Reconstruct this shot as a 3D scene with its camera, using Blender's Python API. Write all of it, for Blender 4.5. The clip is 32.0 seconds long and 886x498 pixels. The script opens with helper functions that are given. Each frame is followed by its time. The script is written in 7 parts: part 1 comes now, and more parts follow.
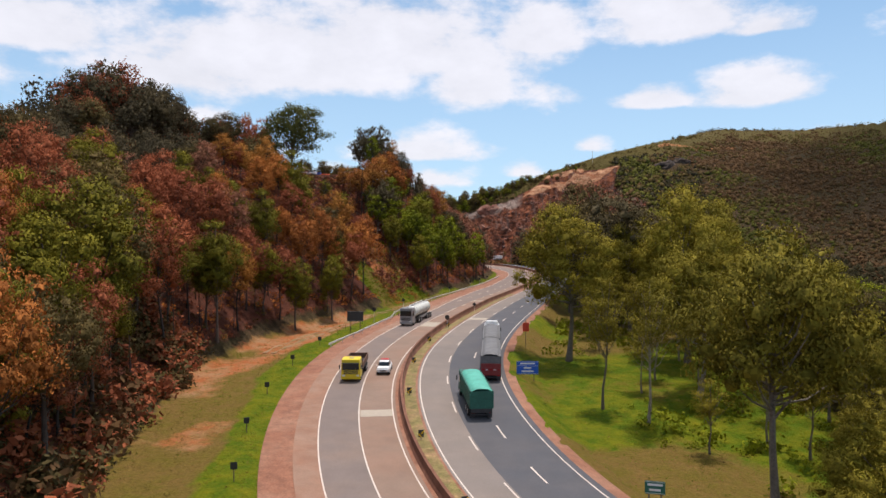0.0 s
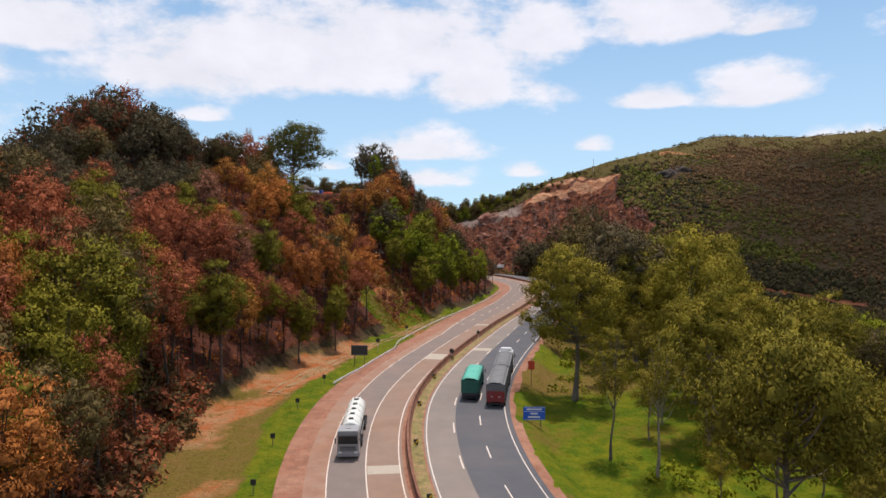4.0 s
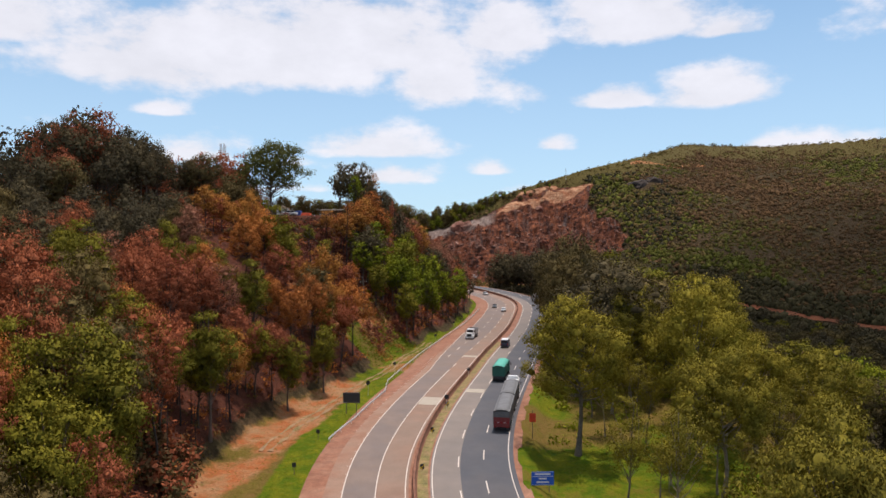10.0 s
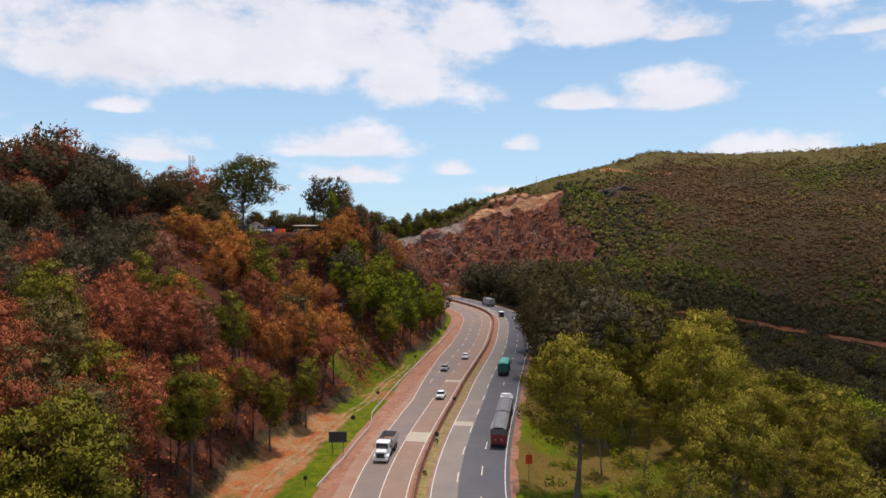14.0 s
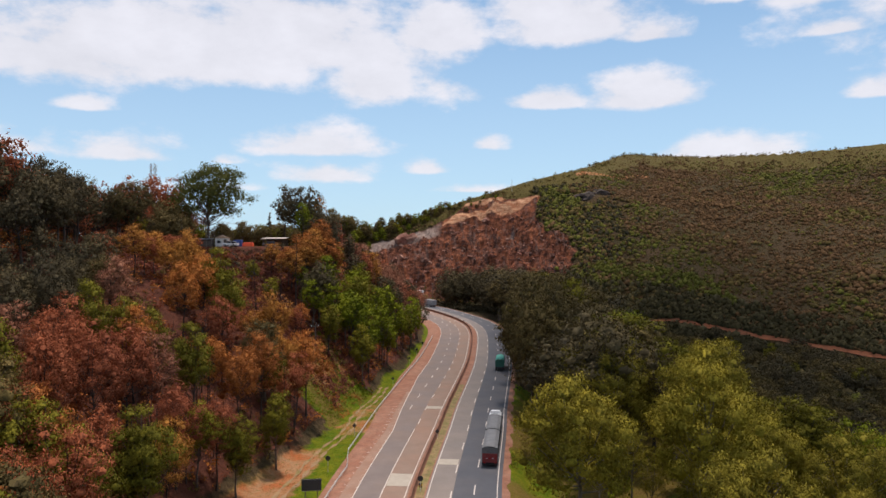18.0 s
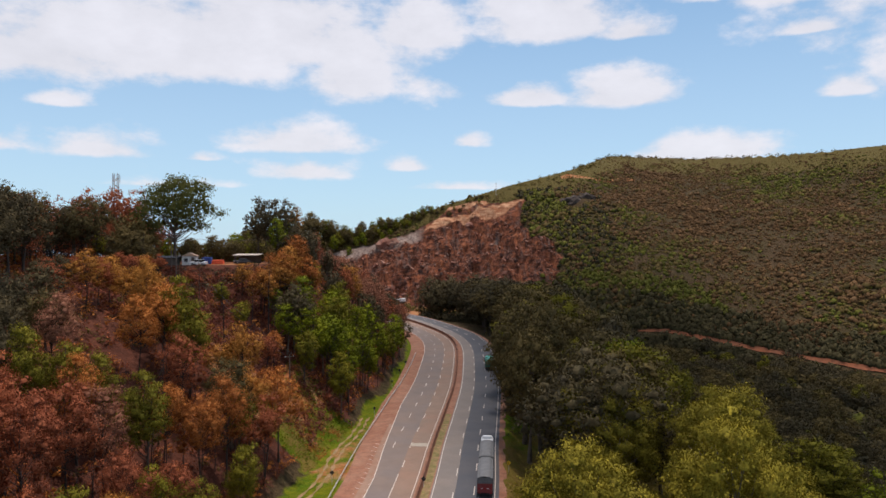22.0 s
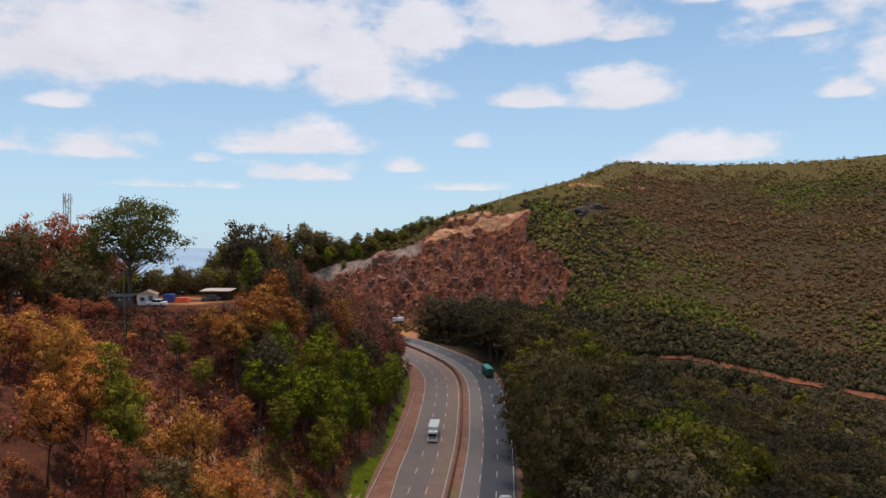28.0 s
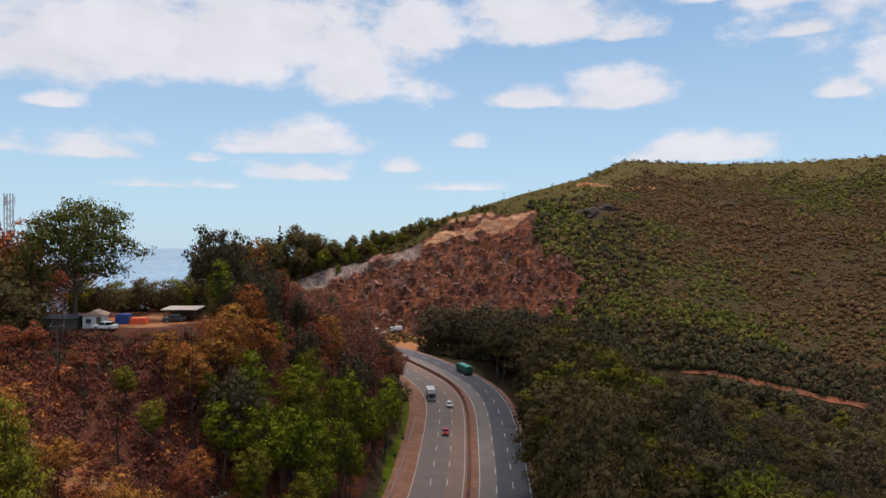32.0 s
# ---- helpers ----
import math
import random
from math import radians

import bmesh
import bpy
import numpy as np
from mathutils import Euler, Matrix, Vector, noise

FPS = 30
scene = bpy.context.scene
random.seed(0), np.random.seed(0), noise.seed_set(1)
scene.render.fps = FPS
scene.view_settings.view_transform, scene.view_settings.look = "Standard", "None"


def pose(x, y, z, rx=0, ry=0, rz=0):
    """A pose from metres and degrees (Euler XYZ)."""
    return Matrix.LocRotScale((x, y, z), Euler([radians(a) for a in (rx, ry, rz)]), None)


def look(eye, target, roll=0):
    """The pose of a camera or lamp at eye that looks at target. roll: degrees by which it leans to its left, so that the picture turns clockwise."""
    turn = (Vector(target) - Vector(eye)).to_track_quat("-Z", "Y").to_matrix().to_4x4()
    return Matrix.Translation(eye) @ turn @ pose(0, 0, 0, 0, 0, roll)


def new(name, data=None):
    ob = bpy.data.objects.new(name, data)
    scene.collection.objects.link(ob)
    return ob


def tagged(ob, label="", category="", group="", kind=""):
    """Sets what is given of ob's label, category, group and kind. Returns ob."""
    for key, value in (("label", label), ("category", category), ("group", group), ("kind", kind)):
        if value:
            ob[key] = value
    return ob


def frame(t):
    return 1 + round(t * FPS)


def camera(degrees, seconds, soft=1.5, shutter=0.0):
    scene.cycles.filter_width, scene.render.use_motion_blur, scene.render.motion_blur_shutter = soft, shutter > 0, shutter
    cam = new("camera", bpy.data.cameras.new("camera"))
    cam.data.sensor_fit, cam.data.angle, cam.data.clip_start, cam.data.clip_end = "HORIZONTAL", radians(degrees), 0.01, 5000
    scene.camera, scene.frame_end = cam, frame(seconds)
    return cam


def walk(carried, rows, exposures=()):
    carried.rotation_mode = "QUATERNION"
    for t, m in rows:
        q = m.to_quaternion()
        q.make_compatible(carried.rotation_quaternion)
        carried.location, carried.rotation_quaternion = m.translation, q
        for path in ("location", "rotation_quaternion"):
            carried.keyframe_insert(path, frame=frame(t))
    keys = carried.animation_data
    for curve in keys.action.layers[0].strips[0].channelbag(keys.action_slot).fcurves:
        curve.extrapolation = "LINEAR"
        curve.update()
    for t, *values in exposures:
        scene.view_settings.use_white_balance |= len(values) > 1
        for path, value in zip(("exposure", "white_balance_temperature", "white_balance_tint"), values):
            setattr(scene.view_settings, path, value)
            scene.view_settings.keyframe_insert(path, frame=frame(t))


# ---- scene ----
cam = camera(63.7, 32.0, soft=1.55)
PATH = [
    (0, (12.279, 12.142, 14.389), (12.127, 14.136, 14.39), 0.0),
    (1, (12.176, 12.361, 16.243), (12.024, 14.355, 16.243), 0.0),
    (2, (12.056, 12.489, 17.712), (11.906, 14.483, 17.711), 0.0),
    (3, (11.816, 12.621, 19.046), (11.665, 14.616, 19.046), -0.0),
    (6, (9.857, 13.043, 23.192), (9.707, 15.037, 23.189), 0.1),
    (7, (8.854, 13.87, 24.467), (8.705, 15.864, 24.462), 0.1),
    (8, (7.774, 14.549, 25.735), (7.638, 16.544, 25.73), 0.1),
    (9, (6.718, 15.248, 27.054), (6.625, 17.246, 27.048), 0.2),
    (10, (5.76, 16.278, 28.331), (5.708, 18.278, 28.324), 0.2),
    (11, (4.81, 17.415, 29.574), (4.799, 19.415, 29.567), 0.2),
    (12, (3.844, 18.541, 30.921), (3.867, 20.541, 30.913), 0.1),
    (13, (2.572, 19.753, 32.2), (2.613, 21.753, 32.194), 0.1),
    (14, (1.353, 20.743, 33.622), (1.401, 22.743, 33.615), 0.2),
    (17, (0.03, 28.008, 36.685), (0.159, 30.004, 36.678), -0.0),
    (18, (-0.195, 31.196, 37.798), (-0.068, 33.192, 37.789), 0.0),
    (19, (-0.393, 34.678, 39.107), (-0.264, 36.674, 39.095), -0.0),
    (20, (-0.369, 37.575, 40.635), (-0.213, 39.569, 40.619), -0.0),
    (21, (-0.425, 40.728, 41.84), (-0.249, 42.721, 41.823), -0.1),
    (22, (-0.328, 44.002, 43.207), (-0.148, 45.994, 43.19), -0.1),
    (23, (-0.006, 47.711, 44.465), (0.174, 49.703, 44.448), -0.2),
    (24, (0.075, 51.915, 45.35), (0.257, 53.906, 45.337), -0.3),
    (25, (0.24, 56.109, 46.091), (0.422, 58.1, 46.084), -0.4),
    (28, (0.92, 73.216, 50.8), (1.104, 75.207, 50.786), -0.1),
    (29, (1.337, 79.4, 51.283), (1.521, 81.391, 51.267), -0.1),
    (30, (1.885, 85.544, 51.522), (2.067, 87.535, 51.505), -0.0),
    (31, (2.006, 92.398, 52.196), (2.19, 94.39, 52.179), -0.0),
    (32, (1.517, 99.421, 52.738), (1.708, 101.411, 52.724), -0.1),
]
walk(cam, [(t, look(eye, target, roll)) for t, eye, target, roll in PATH], [(0, 0.06, 6740, 18), (12, 0.0, 6740, 18), (24, -0.1, 6740, 18), (32, -0.14, 6740, 18)])

# ---- small helpers ----
rng = np.random.default_rng(7)


def mesh_from(name, verts, faces, smooth=False):
    me = bpy.data.meshes.new(name)
    me.from_pydata([tuple(map(float, v)) for v in verts], [], [tuple(map(int, f)) for f in faces])
    me.update()
    if smooth:
        me.polygons.foreach_set("use_smooth", [True] * len(me.polygons))
    return me


def quads_mesh(name, verts, quads, smooth=False, normals=None):
    """A mesh of quads from arrays, quickly."""
    verts, quads = np.asarray(verts, np.float32), np.asarray(quads, np.int32)
    me = bpy.data.meshes.new(name)
    me.vertices.add(len(verts))
    me.vertices.foreach_set("co", verts.ravel())
    me.loops.add(quads.size)
    me.loops.foreach_set("vertex_index", quads.ravel())
    me.polygons.add(len(quads))
    me.polygons.foreach_set("loop_start", np.arange(0, quads.size, 4, dtype=np.int32))
    me.polygons.foreach_set("use_smooth", np.full(len(quads), smooth))
    me.update(calc_edges=True)
    if normals is not None:
        me.normals_split_custom_set_from_vertices(np.asarray(normals, np.float32))
    return me


def put(name, me, mat, parent=None, label="", m=None):
    ob = new(name, me)
    if mat is not None and not me.materials:
        me.materials.append(mat)
    if parent is not None:
        ob.parent = parent
    if m is not None:
        ob.matrix_basis = m
    return tagged(ob, label)


def part(name, bm, mat, parent=None, label="", m=None, smooth=False):
    me = bpy.data.meshes.new(name)
    bm.to_mesh(me)
    bm.free()
    if smooth:
        me.polygons.foreach_set("use_smooth", [True] * len(me.polygons))
    return put(name, me, mat, parent, label, m)


def thing(name, label, category, m=None, group="", kind=""):
    ob = new(name)
    ob.empty_display_size = 0.3
    if m is not None:
        ob.matrix_basis = m
    return tagged(ob, label, category, group, kind)


def box(sx, sy, sz, x=0, y=0, z=0, bevel=0.0, taper=1.0, rot=None):
    """A box in a bmesh, centred on x, y and standing on z; taper narrows its top."""
    bm = bmesh.new()
    bmesh.ops.create_cube(bm, size=1)
    for v in bm.verts:
        f = taper if v.co.z > 0 else 1.0
        v.co = Vector((v.co.x * sx * f, v.co.y * sy * f, (v.co.z + 0.5) * sz))
    if bevel:
        bmesh.ops.bevel(bm, geom=bm.edges[:], offset=bevel, segments=2, affect="EDGES", profile=0.6)
    if rot:
        bmesh.ops.rotate(bm, verts=bm.verts, cent=(0, 0, 0), matrix=Euler([radians(a) for a in rot]).to_matrix())
    bmesh.ops.translate(bm, verts=bm.verts, vec=(x, y, z))
    return bm


def tube(r, length, axis="Z", x=0, y=0, z=0, n=14, r2=None, bevel=0.0):
    bm = bmesh.new()
    bmesh.ops.create_cone(bm, cap_ends=True, segments=n, radius1=r, radius2=r if r2 is None else r2, depth=length)
    if bevel:
        rims = [e for e in bm.edges if abs(e.verts[0].co.z - e.verts[1].co.z) < 1e-5]
        bmesh.ops.bevel(bm, geom=rims, offset=bevel, segments=2, affect="EDGES", profile=0.5)
    turn = {"Z": (0, 0, 0), "X": (0, 90, 0), "Y": (90, 0, 0)}[axis]
    bmesh.ops.rotate(bm, verts=bm.verts, cent=(0, 0, 0), matrix=Euler([radians(a) for a in turn]).to_matrix())
    bmesh.ops.translate(bm, verts=bm.verts, vec=(x, y, z))
    return bm


def join(*bms):
    out = bmesh.new()
    for b in bms:
        me = bpy.data.meshes.new("tmp")
        b.to_mesh(me)
        out.from_mesh(me)
        b.free()
        bpy.data.meshes.remove(me)
    return out


def sstep(a, b, x):
    t = np.clip((np.asarray(x, float) - a) / (b - a), 0, 1)
    return t * t * (3 - 2 * t)


def wave(x, y, scale, seed=0, octaves=3):
    """Smooth value noise in about -1..1 on arrays."""
    total, amp, norm = 0, 1.0, 0.0
    for o in range(octaves):
        f = 2.0**o / scale
        u, v = np.asarray(x) * f + 17.3 * seed + 5.1 * o, np.asarray(y) * f - 9.7 * seed + 3.3 * o
        iu, iv = np.floor(u).astype(np.int64), np.floor(v).astype(np.int64)
        fu, fv = u - iu, v - iv
        fu, fv = fu * fu * (3 - 2 * fu), fv * fv * (3 - 2 * fv)

        def h(a, b):
            k = (a * 374761393 + b * 668265263 + seed * 974711) & 0x7FFFFFFF
            k = ((k ^ (k >> 13)) * 1274126177) & 0x7FFFFFFF
            return ((k ^ (k >> 16)) & 0xFFFF) / 32767.5 - 1

        total = total + amp * ((h(iu, iv) * (1 - fu) + h(iu + 1, iv) * fu) * (1 - fv) + (h(iu, iv + 1) * (1 - fu) + h(iu + 1, iv + 1) * fu) * fv)
        norm += amp
        amp *= 0.5
    return total / norm


# ---- light ----
SUN_AZ, SUN_EL = 25.0, 78.0  # degrees: to the right of +y, and up
sun = new("sun", bpy.data.lights.new("sun", "SUN"))
sun.data.energy, sun.data.angle, sun.data.color = 4.0, radians(0.6), (1.0, 0.95, 0.87)
away = Vector((math.sin(radians(SUN_AZ)) * math.cos(radians(SUN_EL)), math.cos(radians(SUN_AZ)) * math.cos(radians(SUN_EL)), math.sin(radians(SUN_EL))))
sun.matrix_basis = look(away * 500, (0, 0, 0))
scene.view_settings.exposure = 0.0


def make_world():
    w = bpy.data.worlds.new("sky")
    scene.world = w
    w.use_nodes = True
    nt = w.node_tree
    N, K = nt.nodes, nt.links
    N.clear()

    def op(kind, a, b=None, c=None):
        n = N.new("ShaderNodeMath")
        n.operation = kind
        for i, v in enumerate((a, b, c)):
            if v is None:
                continue
            if isinstance(v, (int, float)):
                n.inputs[i].default_value = v
            else:
                K.new(v, n.inputs[i])
        return n.outputs[0]

    sky = N.new("ShaderNodeTexSky")
    sky.sky_type, sky.sun_disc = "NISHITA", False
    sky.sun_elevation, sky.sun_rotation = radians(SUN_EL), radians(SUN_AZ)
    sky.altitude, sky.air_density, sky.dust_density, sky.ozone_density = 900, 1.0, 1.0, 2.0
    co = N.new("ShaderNodeTexCoord").outputs["Generated"]
    sep = N.new("ShaderNodeSeparateXYZ")
    K.new(co, sep.inputs[0])
    az = op("ARCTAN2", sep.outputs[0], sep.outputs[1])
    el = op("ARCSINE", sep.outputs[2])
    # fine billows, squeezed in height
    mp = N.new("ShaderNodeMapping")
    mp.inputs["Scale"].default_value = (1.0, 1.0, 1.9)
    K.new(co, mp.inputs[0])

    def noise_at(scale, detail, rough):
        n = N.new("ShaderNodeTexNoise")
        n.inputs["Scale"].default_value, n.inputs["Detail"].default_value, n.inputs["Roughness"].default_value = scale, detail, rough
        K.new(mp.outputs[0], n.inputs["Vector"])
        return n.outputs["Fac"]

    puff = op("SUBTRACT", noise_at(11.0, 9.0, 0.6), 0.5)
    wide = op("SUBTRACT", noise_at(3.2, 4.0, 0.5), 0.5)
    # single clouds ahead, flat below: azimuth, base elevation, half width, height (degrees), fullness
    clouds = [(-24, 12.7, 11, 7.5, 1), (-16, 13.6, 12, 8, 1), (-2.0, 12.5, 4.6, 7, 1), (-9, 15.0, 14, 8, 1), (-34, 14.6, 8, 5, 1), (3, 15.9, 6, 5, 0.9), (14, 16.4, 7.5, 4.5, 1), (11, 17.8, 5, 3, 0.9), (20, 15.7, 4.4, 2.0, 0.95), (27, 18.2, 6, 3, 1),
              (32, 17.4, 5.5, 4, 1), (32.6, 14.8, 3.2, 1.4, 0.95), (12.1, 11.1, 3.9, 1.8, 1.05), (19.2, 11.0, 5.0, 2.9, 1.08), (-6.4, 7.5, 6.8, 2.5, 0.97), (-5.8, 5.4, 5.4, 2.2, 0.85), (25, 6.6, 7.0, 2.2, 1), (2.4, 6.0, 3.2, 1.8, 0.75), (7.3, 7.9, 2.4, 1.9, 0.75),
              (-23, 9.9, 2.8, 1.6, 0.8), (-20.5, 6.6, 6.5, 2.6, 0.8), (-28, 6.8, 5.5, 2.4, 0.8), (34.8, 10.4, 2.6, 1.8, 0.9), (-13.5, 6.4, 2.2, 1.1, 0.7), (6, 4.4, 9, 1.2, 0.55), (-16, 4.4, 9, 1.2, 0.55), (-43, 12, 9, 6, 1), (43, 11, 9, 6, 1)]
    field = None
    for a, e, hw, hh, full in clouds:
        dx = op("MULTIPLY", op("SUBTRACT", az, radians(a)), 1 / radians(hw))
        dy = op("MULTIPLY", op("SUBTRACT", el, radians(e)), 1 / radians(hh))
        dy = op("MAXIMUM", dy, op("MULTIPLY", dy, -4.0))
        d = op("SUBTRACT", full, op("SQRT", op("ADD", op("MULTIPLY", dx, dx), op("MULTIPLY", dy, dy))))
        field = d if field is None else op("MAXIMUM", field, d)
    high = op("MULTIPLY", op("SUBTRACT", el, radians(19)), 2.2)
    field = op("MAXIMUM", field, op("ADD", op("MULTIPLY", wide, 3.2), op("MINIMUM", high, 0.35)))
    dens = op("ADD", field, op("MULTIPLY", puff, 2.0))
    soft = N.new("ShaderNodeMapRange")
    soft.interpolation_type = "SMOOTHSTEP"
    soft.inputs["From Min"].default_value, soft.inputs["From Max"].default_value = 0.0, 0.58
    soft.inputs["To Min"].default_value, soft.inputs["To Max"].default_value = 0.0, 0.84
    K.new(dens, soft.inputs["Value"])
    # pale veil towards the horizon
    veil = N.new("ShaderNodeMapRange")
    veil.inputs["From Min"].default_value, veil.inputs["From Max"].default_value = 0.0, 0.34
    veil.inputs["To Min"].default_value, veil.inputs["To Max"].default_value = 0.75, 0.3
    K.new(el, veil.inputs["Value"])
    shade = N.new("ShaderNodeMapRange")
    shade.inputs["From Min"].default_value, shade.inputs["From Max"].default_value = -0.15, 0.25
    shade.inputs["To Min"].default_value, shade.inputs["To Max"].default_value = 0.86, 1.0
    K.new(puff, shade.inputs["Value"])
    m1, m2 = N.new("ShaderNodeMix"), N.new("ShaderNodeMix")
    tint = N.new("ShaderNodeMix")
    for n in (m1, m2, tint):
        n.data_type = "RGBA"
    tint.blend_type = "MULTIPLY"
    tint.inputs["Factor"].default_value = 1.0
    tint.inputs["B"].default_value = (0.5, 1.04, 1.2, 1)
    K.new(sky.outputs[0], tint.inputs["A"])
    K.new(tint.outputs["Result"], m1.inputs["A"])
    m1.inputs["B"].default_value = (5.6, 7.35, 8.75, 1)
    K.new(veil.outputs[0], m1.inputs["Factor"])
    white = N.new("ShaderNodeMix")
    white.data_type, white.blend_type = "RGBA", "MULTIPLY"
    white.inputs["Factor"].default_value = 1.0
    white.inputs["A"].default_value = (8.1, 8.4, 8.8, 1)
    K.new(shade.outputs[0], white.inputs["B"])
    K.new(m1.outputs["Result"], m2.inputs["A"])
    K.new(white.outputs["Result"], m2.inputs["B"])
    K.new(soft.outputs[0], m2.inputs["Factor"])
    bg = N.new("ShaderNodeBackground")
    bg.inputs["Strength"].default_value = 0.115
    K.new(m2.outputs["Result"], bg.inputs["Color"])
    out = N.new("ShaderNodeOutputWorld")
    K.new(bg.outputs[0], out.inputs[0])


make_world()


# ---- materials ----
def material(name, colour, rough=0.8, metal=0.0, scale=2.0, vary=0.25, fine=None, bump=0.2, per_object=0.0, per_island=0.0, stain=None, stain_scale=0.15, stain_amount=0.0, bump_scale=None, translucent=0.0):
    """A node material: a base colour, varied at two scales, with optional stains and relief; per_object and per_island spread its value."""
    mt = bpy.data.materials.new(name)
    mt.use_nodes = True
    nt = mt.node_tree
    N, K = nt.nodes, nt.links
    bs = N["Principled BSDF"]
    bs.inputs["Roughness"].default_value, bs.inputs["Metallic"].default_value = rough, metal
    co = N.new("ShaderNodeTexCoord").outputs["Object"]

    def noise_at(s, detail=5.0):
        n = N.new("ShaderNodeTexNoise")
        n.inputs["Scale"].default_value, n.inputs["Detail"].default_value, n.inputs["Roughness"].default_value = s, detail, 0.6
        K.new(co, n.inputs["Vector"])
        return n.outputs["Fac"]

    def value_by(fac, low, high, col):
        mr = N.new("ShaderNodeMapRange")
        mr.inputs["From Min"].default_value, mr.inputs["From Max"].default_value = 0.25, 0.75
        mr.inputs["To Min"].default_value, mr.inputs["To Max"].default_value = low, high
        K.new(fac, mr.inputs["Value"])
        mx = N.new("ShaderNodeMix")
        mx.data_type, mx.blend_type = "RGBA", "MULTIPLY"
        mx.inputs["Factor"].default_value = 1.0
        K.new(col, mx.inputs["A"])
        K.new(mr.outputs[0], mx.inputs["B"])
        return mx.outputs["Result"]

    rgb = N.new("ShaderNodeRGB")
    rgb.outputs[0].default_value = (*colour, 1)
    col = rgb.outputs[0]
    if stain is not None:
        mx = N.new("ShaderNodeMix")
        mx.data_type = "RGBA"
        mr = N.new("ShaderNodeMapRange")
        mr.inputs["From Min"].default_value, mr.inputs["From Max"].default_value = 0.42, 0.66
        mr.inputs["To Max"].default_value = stain_amount
        K.new(noise_at(stain_scale, 6.0), mr.inputs["Value"])
        K.new(mr.outputs[0], mx.inputs["Factor"])
        K.new(col, mx.inputs["A"])
        mx.inputs["B"].default_value = (*stain, 1)
        col = mx.outputs["Result"]
    col = value_by(noise_at(scale), 1 - vary, 1 + vary, col)
    if fine:
        col = value_by(noise_at(fine, 3.0), 1 - vary, 1 + vary, col)
    if per_object:
        col = value_by(N.new("ShaderNodeObjectInfo").outputs["Random"], 1 - per_object, 1 + per_object, col)
    if per_island:
        col = value_by(N.new("ShaderNodeNewGeometry").outputs["Random Per Island"], 1 - per_island, 1 + per_island, col)
    K.new(col, bs.inputs["Base Color"])
    if bump:
        b = N.new("ShaderNodeBump")
        b.inputs["Strength"].default_value, b.inputs["Distance"].default_value = bump, 0.05
        K.new(noise_at(bump_scale or (fine or scale) * 2), b.inputs["Height"])
        K.new(b.outputs[0], bs.inputs["Normal"])
    if translucent:
        tr = N.new("ShaderNodeBsdfTranslucent")
        K.new(col, tr.inputs["Color"])
        ms = N.new("ShaderNodeMixShader")
        ms.inputs[0].default_value = translucent
        K.new(bs.outputs[0], ms.inputs[1])
        K.new(tr.outputs[0], ms.inputs[2])
        K.new(ms.outputs[0], N["Material Output"].inputs["Surface"])
    return mt


def leaf_mat(name, colour, other, spread=0.3, translucent=0.16):
    """Foliage: two hues, mixed tree by tree, clump by clump and leaf by leaf."""
    mt = bpy.data.materials.new(name)
    mt.use_nodes = True
    N, K = mt.node_tree.nodes, mt.node_tree.links
    bs = N["Principled BSDF"]
    bs.inputs["Roughness"].default_value = 0.75
    bs.inputs["Specular IOR Level"].default_value = 0.06
    isl, obj = N.new("ShaderNodeNewGeometry").outputs["Random Per Island"], N.new("ShaderNodeObjectInfo").outputs["Random"]
    nz = N.new("ShaderNodeTexNoise")
    nz.inputs["Scale"].default_value, nz.inputs["Detail"].default_value = 0.45, 3.0
    K.new(N.new("ShaderNodeTexCoord").outputs["Object"], nz.inputs["Vector"])
    clump = N.new("ShaderNodeMapRange")
    clump.inputs["From Min"].default_value, clump.inputs["From Max"].default_value = 0.3, 0.7
    clump.inputs["To Min"].default_value, clump.inputs["To Max"].default_value = -0.1, 0.45
    K.new(nz.outputs["Fac"], clump.inputs["Value"])
    mx = N.new("ShaderNodeMix")
    mx.data_type = "RGBA"
    mx.inputs["A"].default_value, mx.inputs["B"].default_value = (*colour, 1), (*other, 1)
    add, leaf = N.new("ShaderNodeMath"), N.new("ShaderNodeMath")
    add.operation = leaf.operation = "MULTIPLY_ADD"
    K.new(isl, leaf.inputs[0])
    leaf.inputs[1].default_value = 0.2
    K.new(clump.outputs[0], leaf.inputs[2])
    K.new(obj, add.inputs[0])
    add.inputs[1].default_value = 0.5
    K.new(leaf.outputs[0], add.inputs[2])
    K.new(add.outputs[0], mx.inputs["Factor"])
    mr = N.new("ShaderNodeMapRange")
    mr.inputs["To Min"].default_value, mr.inputs["To Max"].default_value = 1 - spread, 1 + spread
    K.new(isl, mr.inputs["Value"])
    ml = N.new("ShaderNodeMix")
    ml.data_type, ml.blend_type = "RGBA", "MULTIPLY"
    ml.inputs["Factor"].default_value = 1.0
    K.new(mx.outputs["Result"], ml.inputs["A"])
    K.new(mr.outputs[0], ml.inputs["B"])
    K.new(ml.outputs["Result"], bs.inputs["Base Color"])
    tr = N.new("ShaderNodeBsdfTranslucent")
    K.new(ml.outputs["Result"], tr.inputs["Color"])
    ms = N.new("ShaderNodeMixShader")
    ms.inputs[0].default_value = translucent
    K.new(bs.outputs[0], ms.inputs[1])
    K.new(tr.outputs[0], ms.inputs[2])
    K.new(ms.outputs[0], N["Material Output"].inputs["Surface"])
    return mt


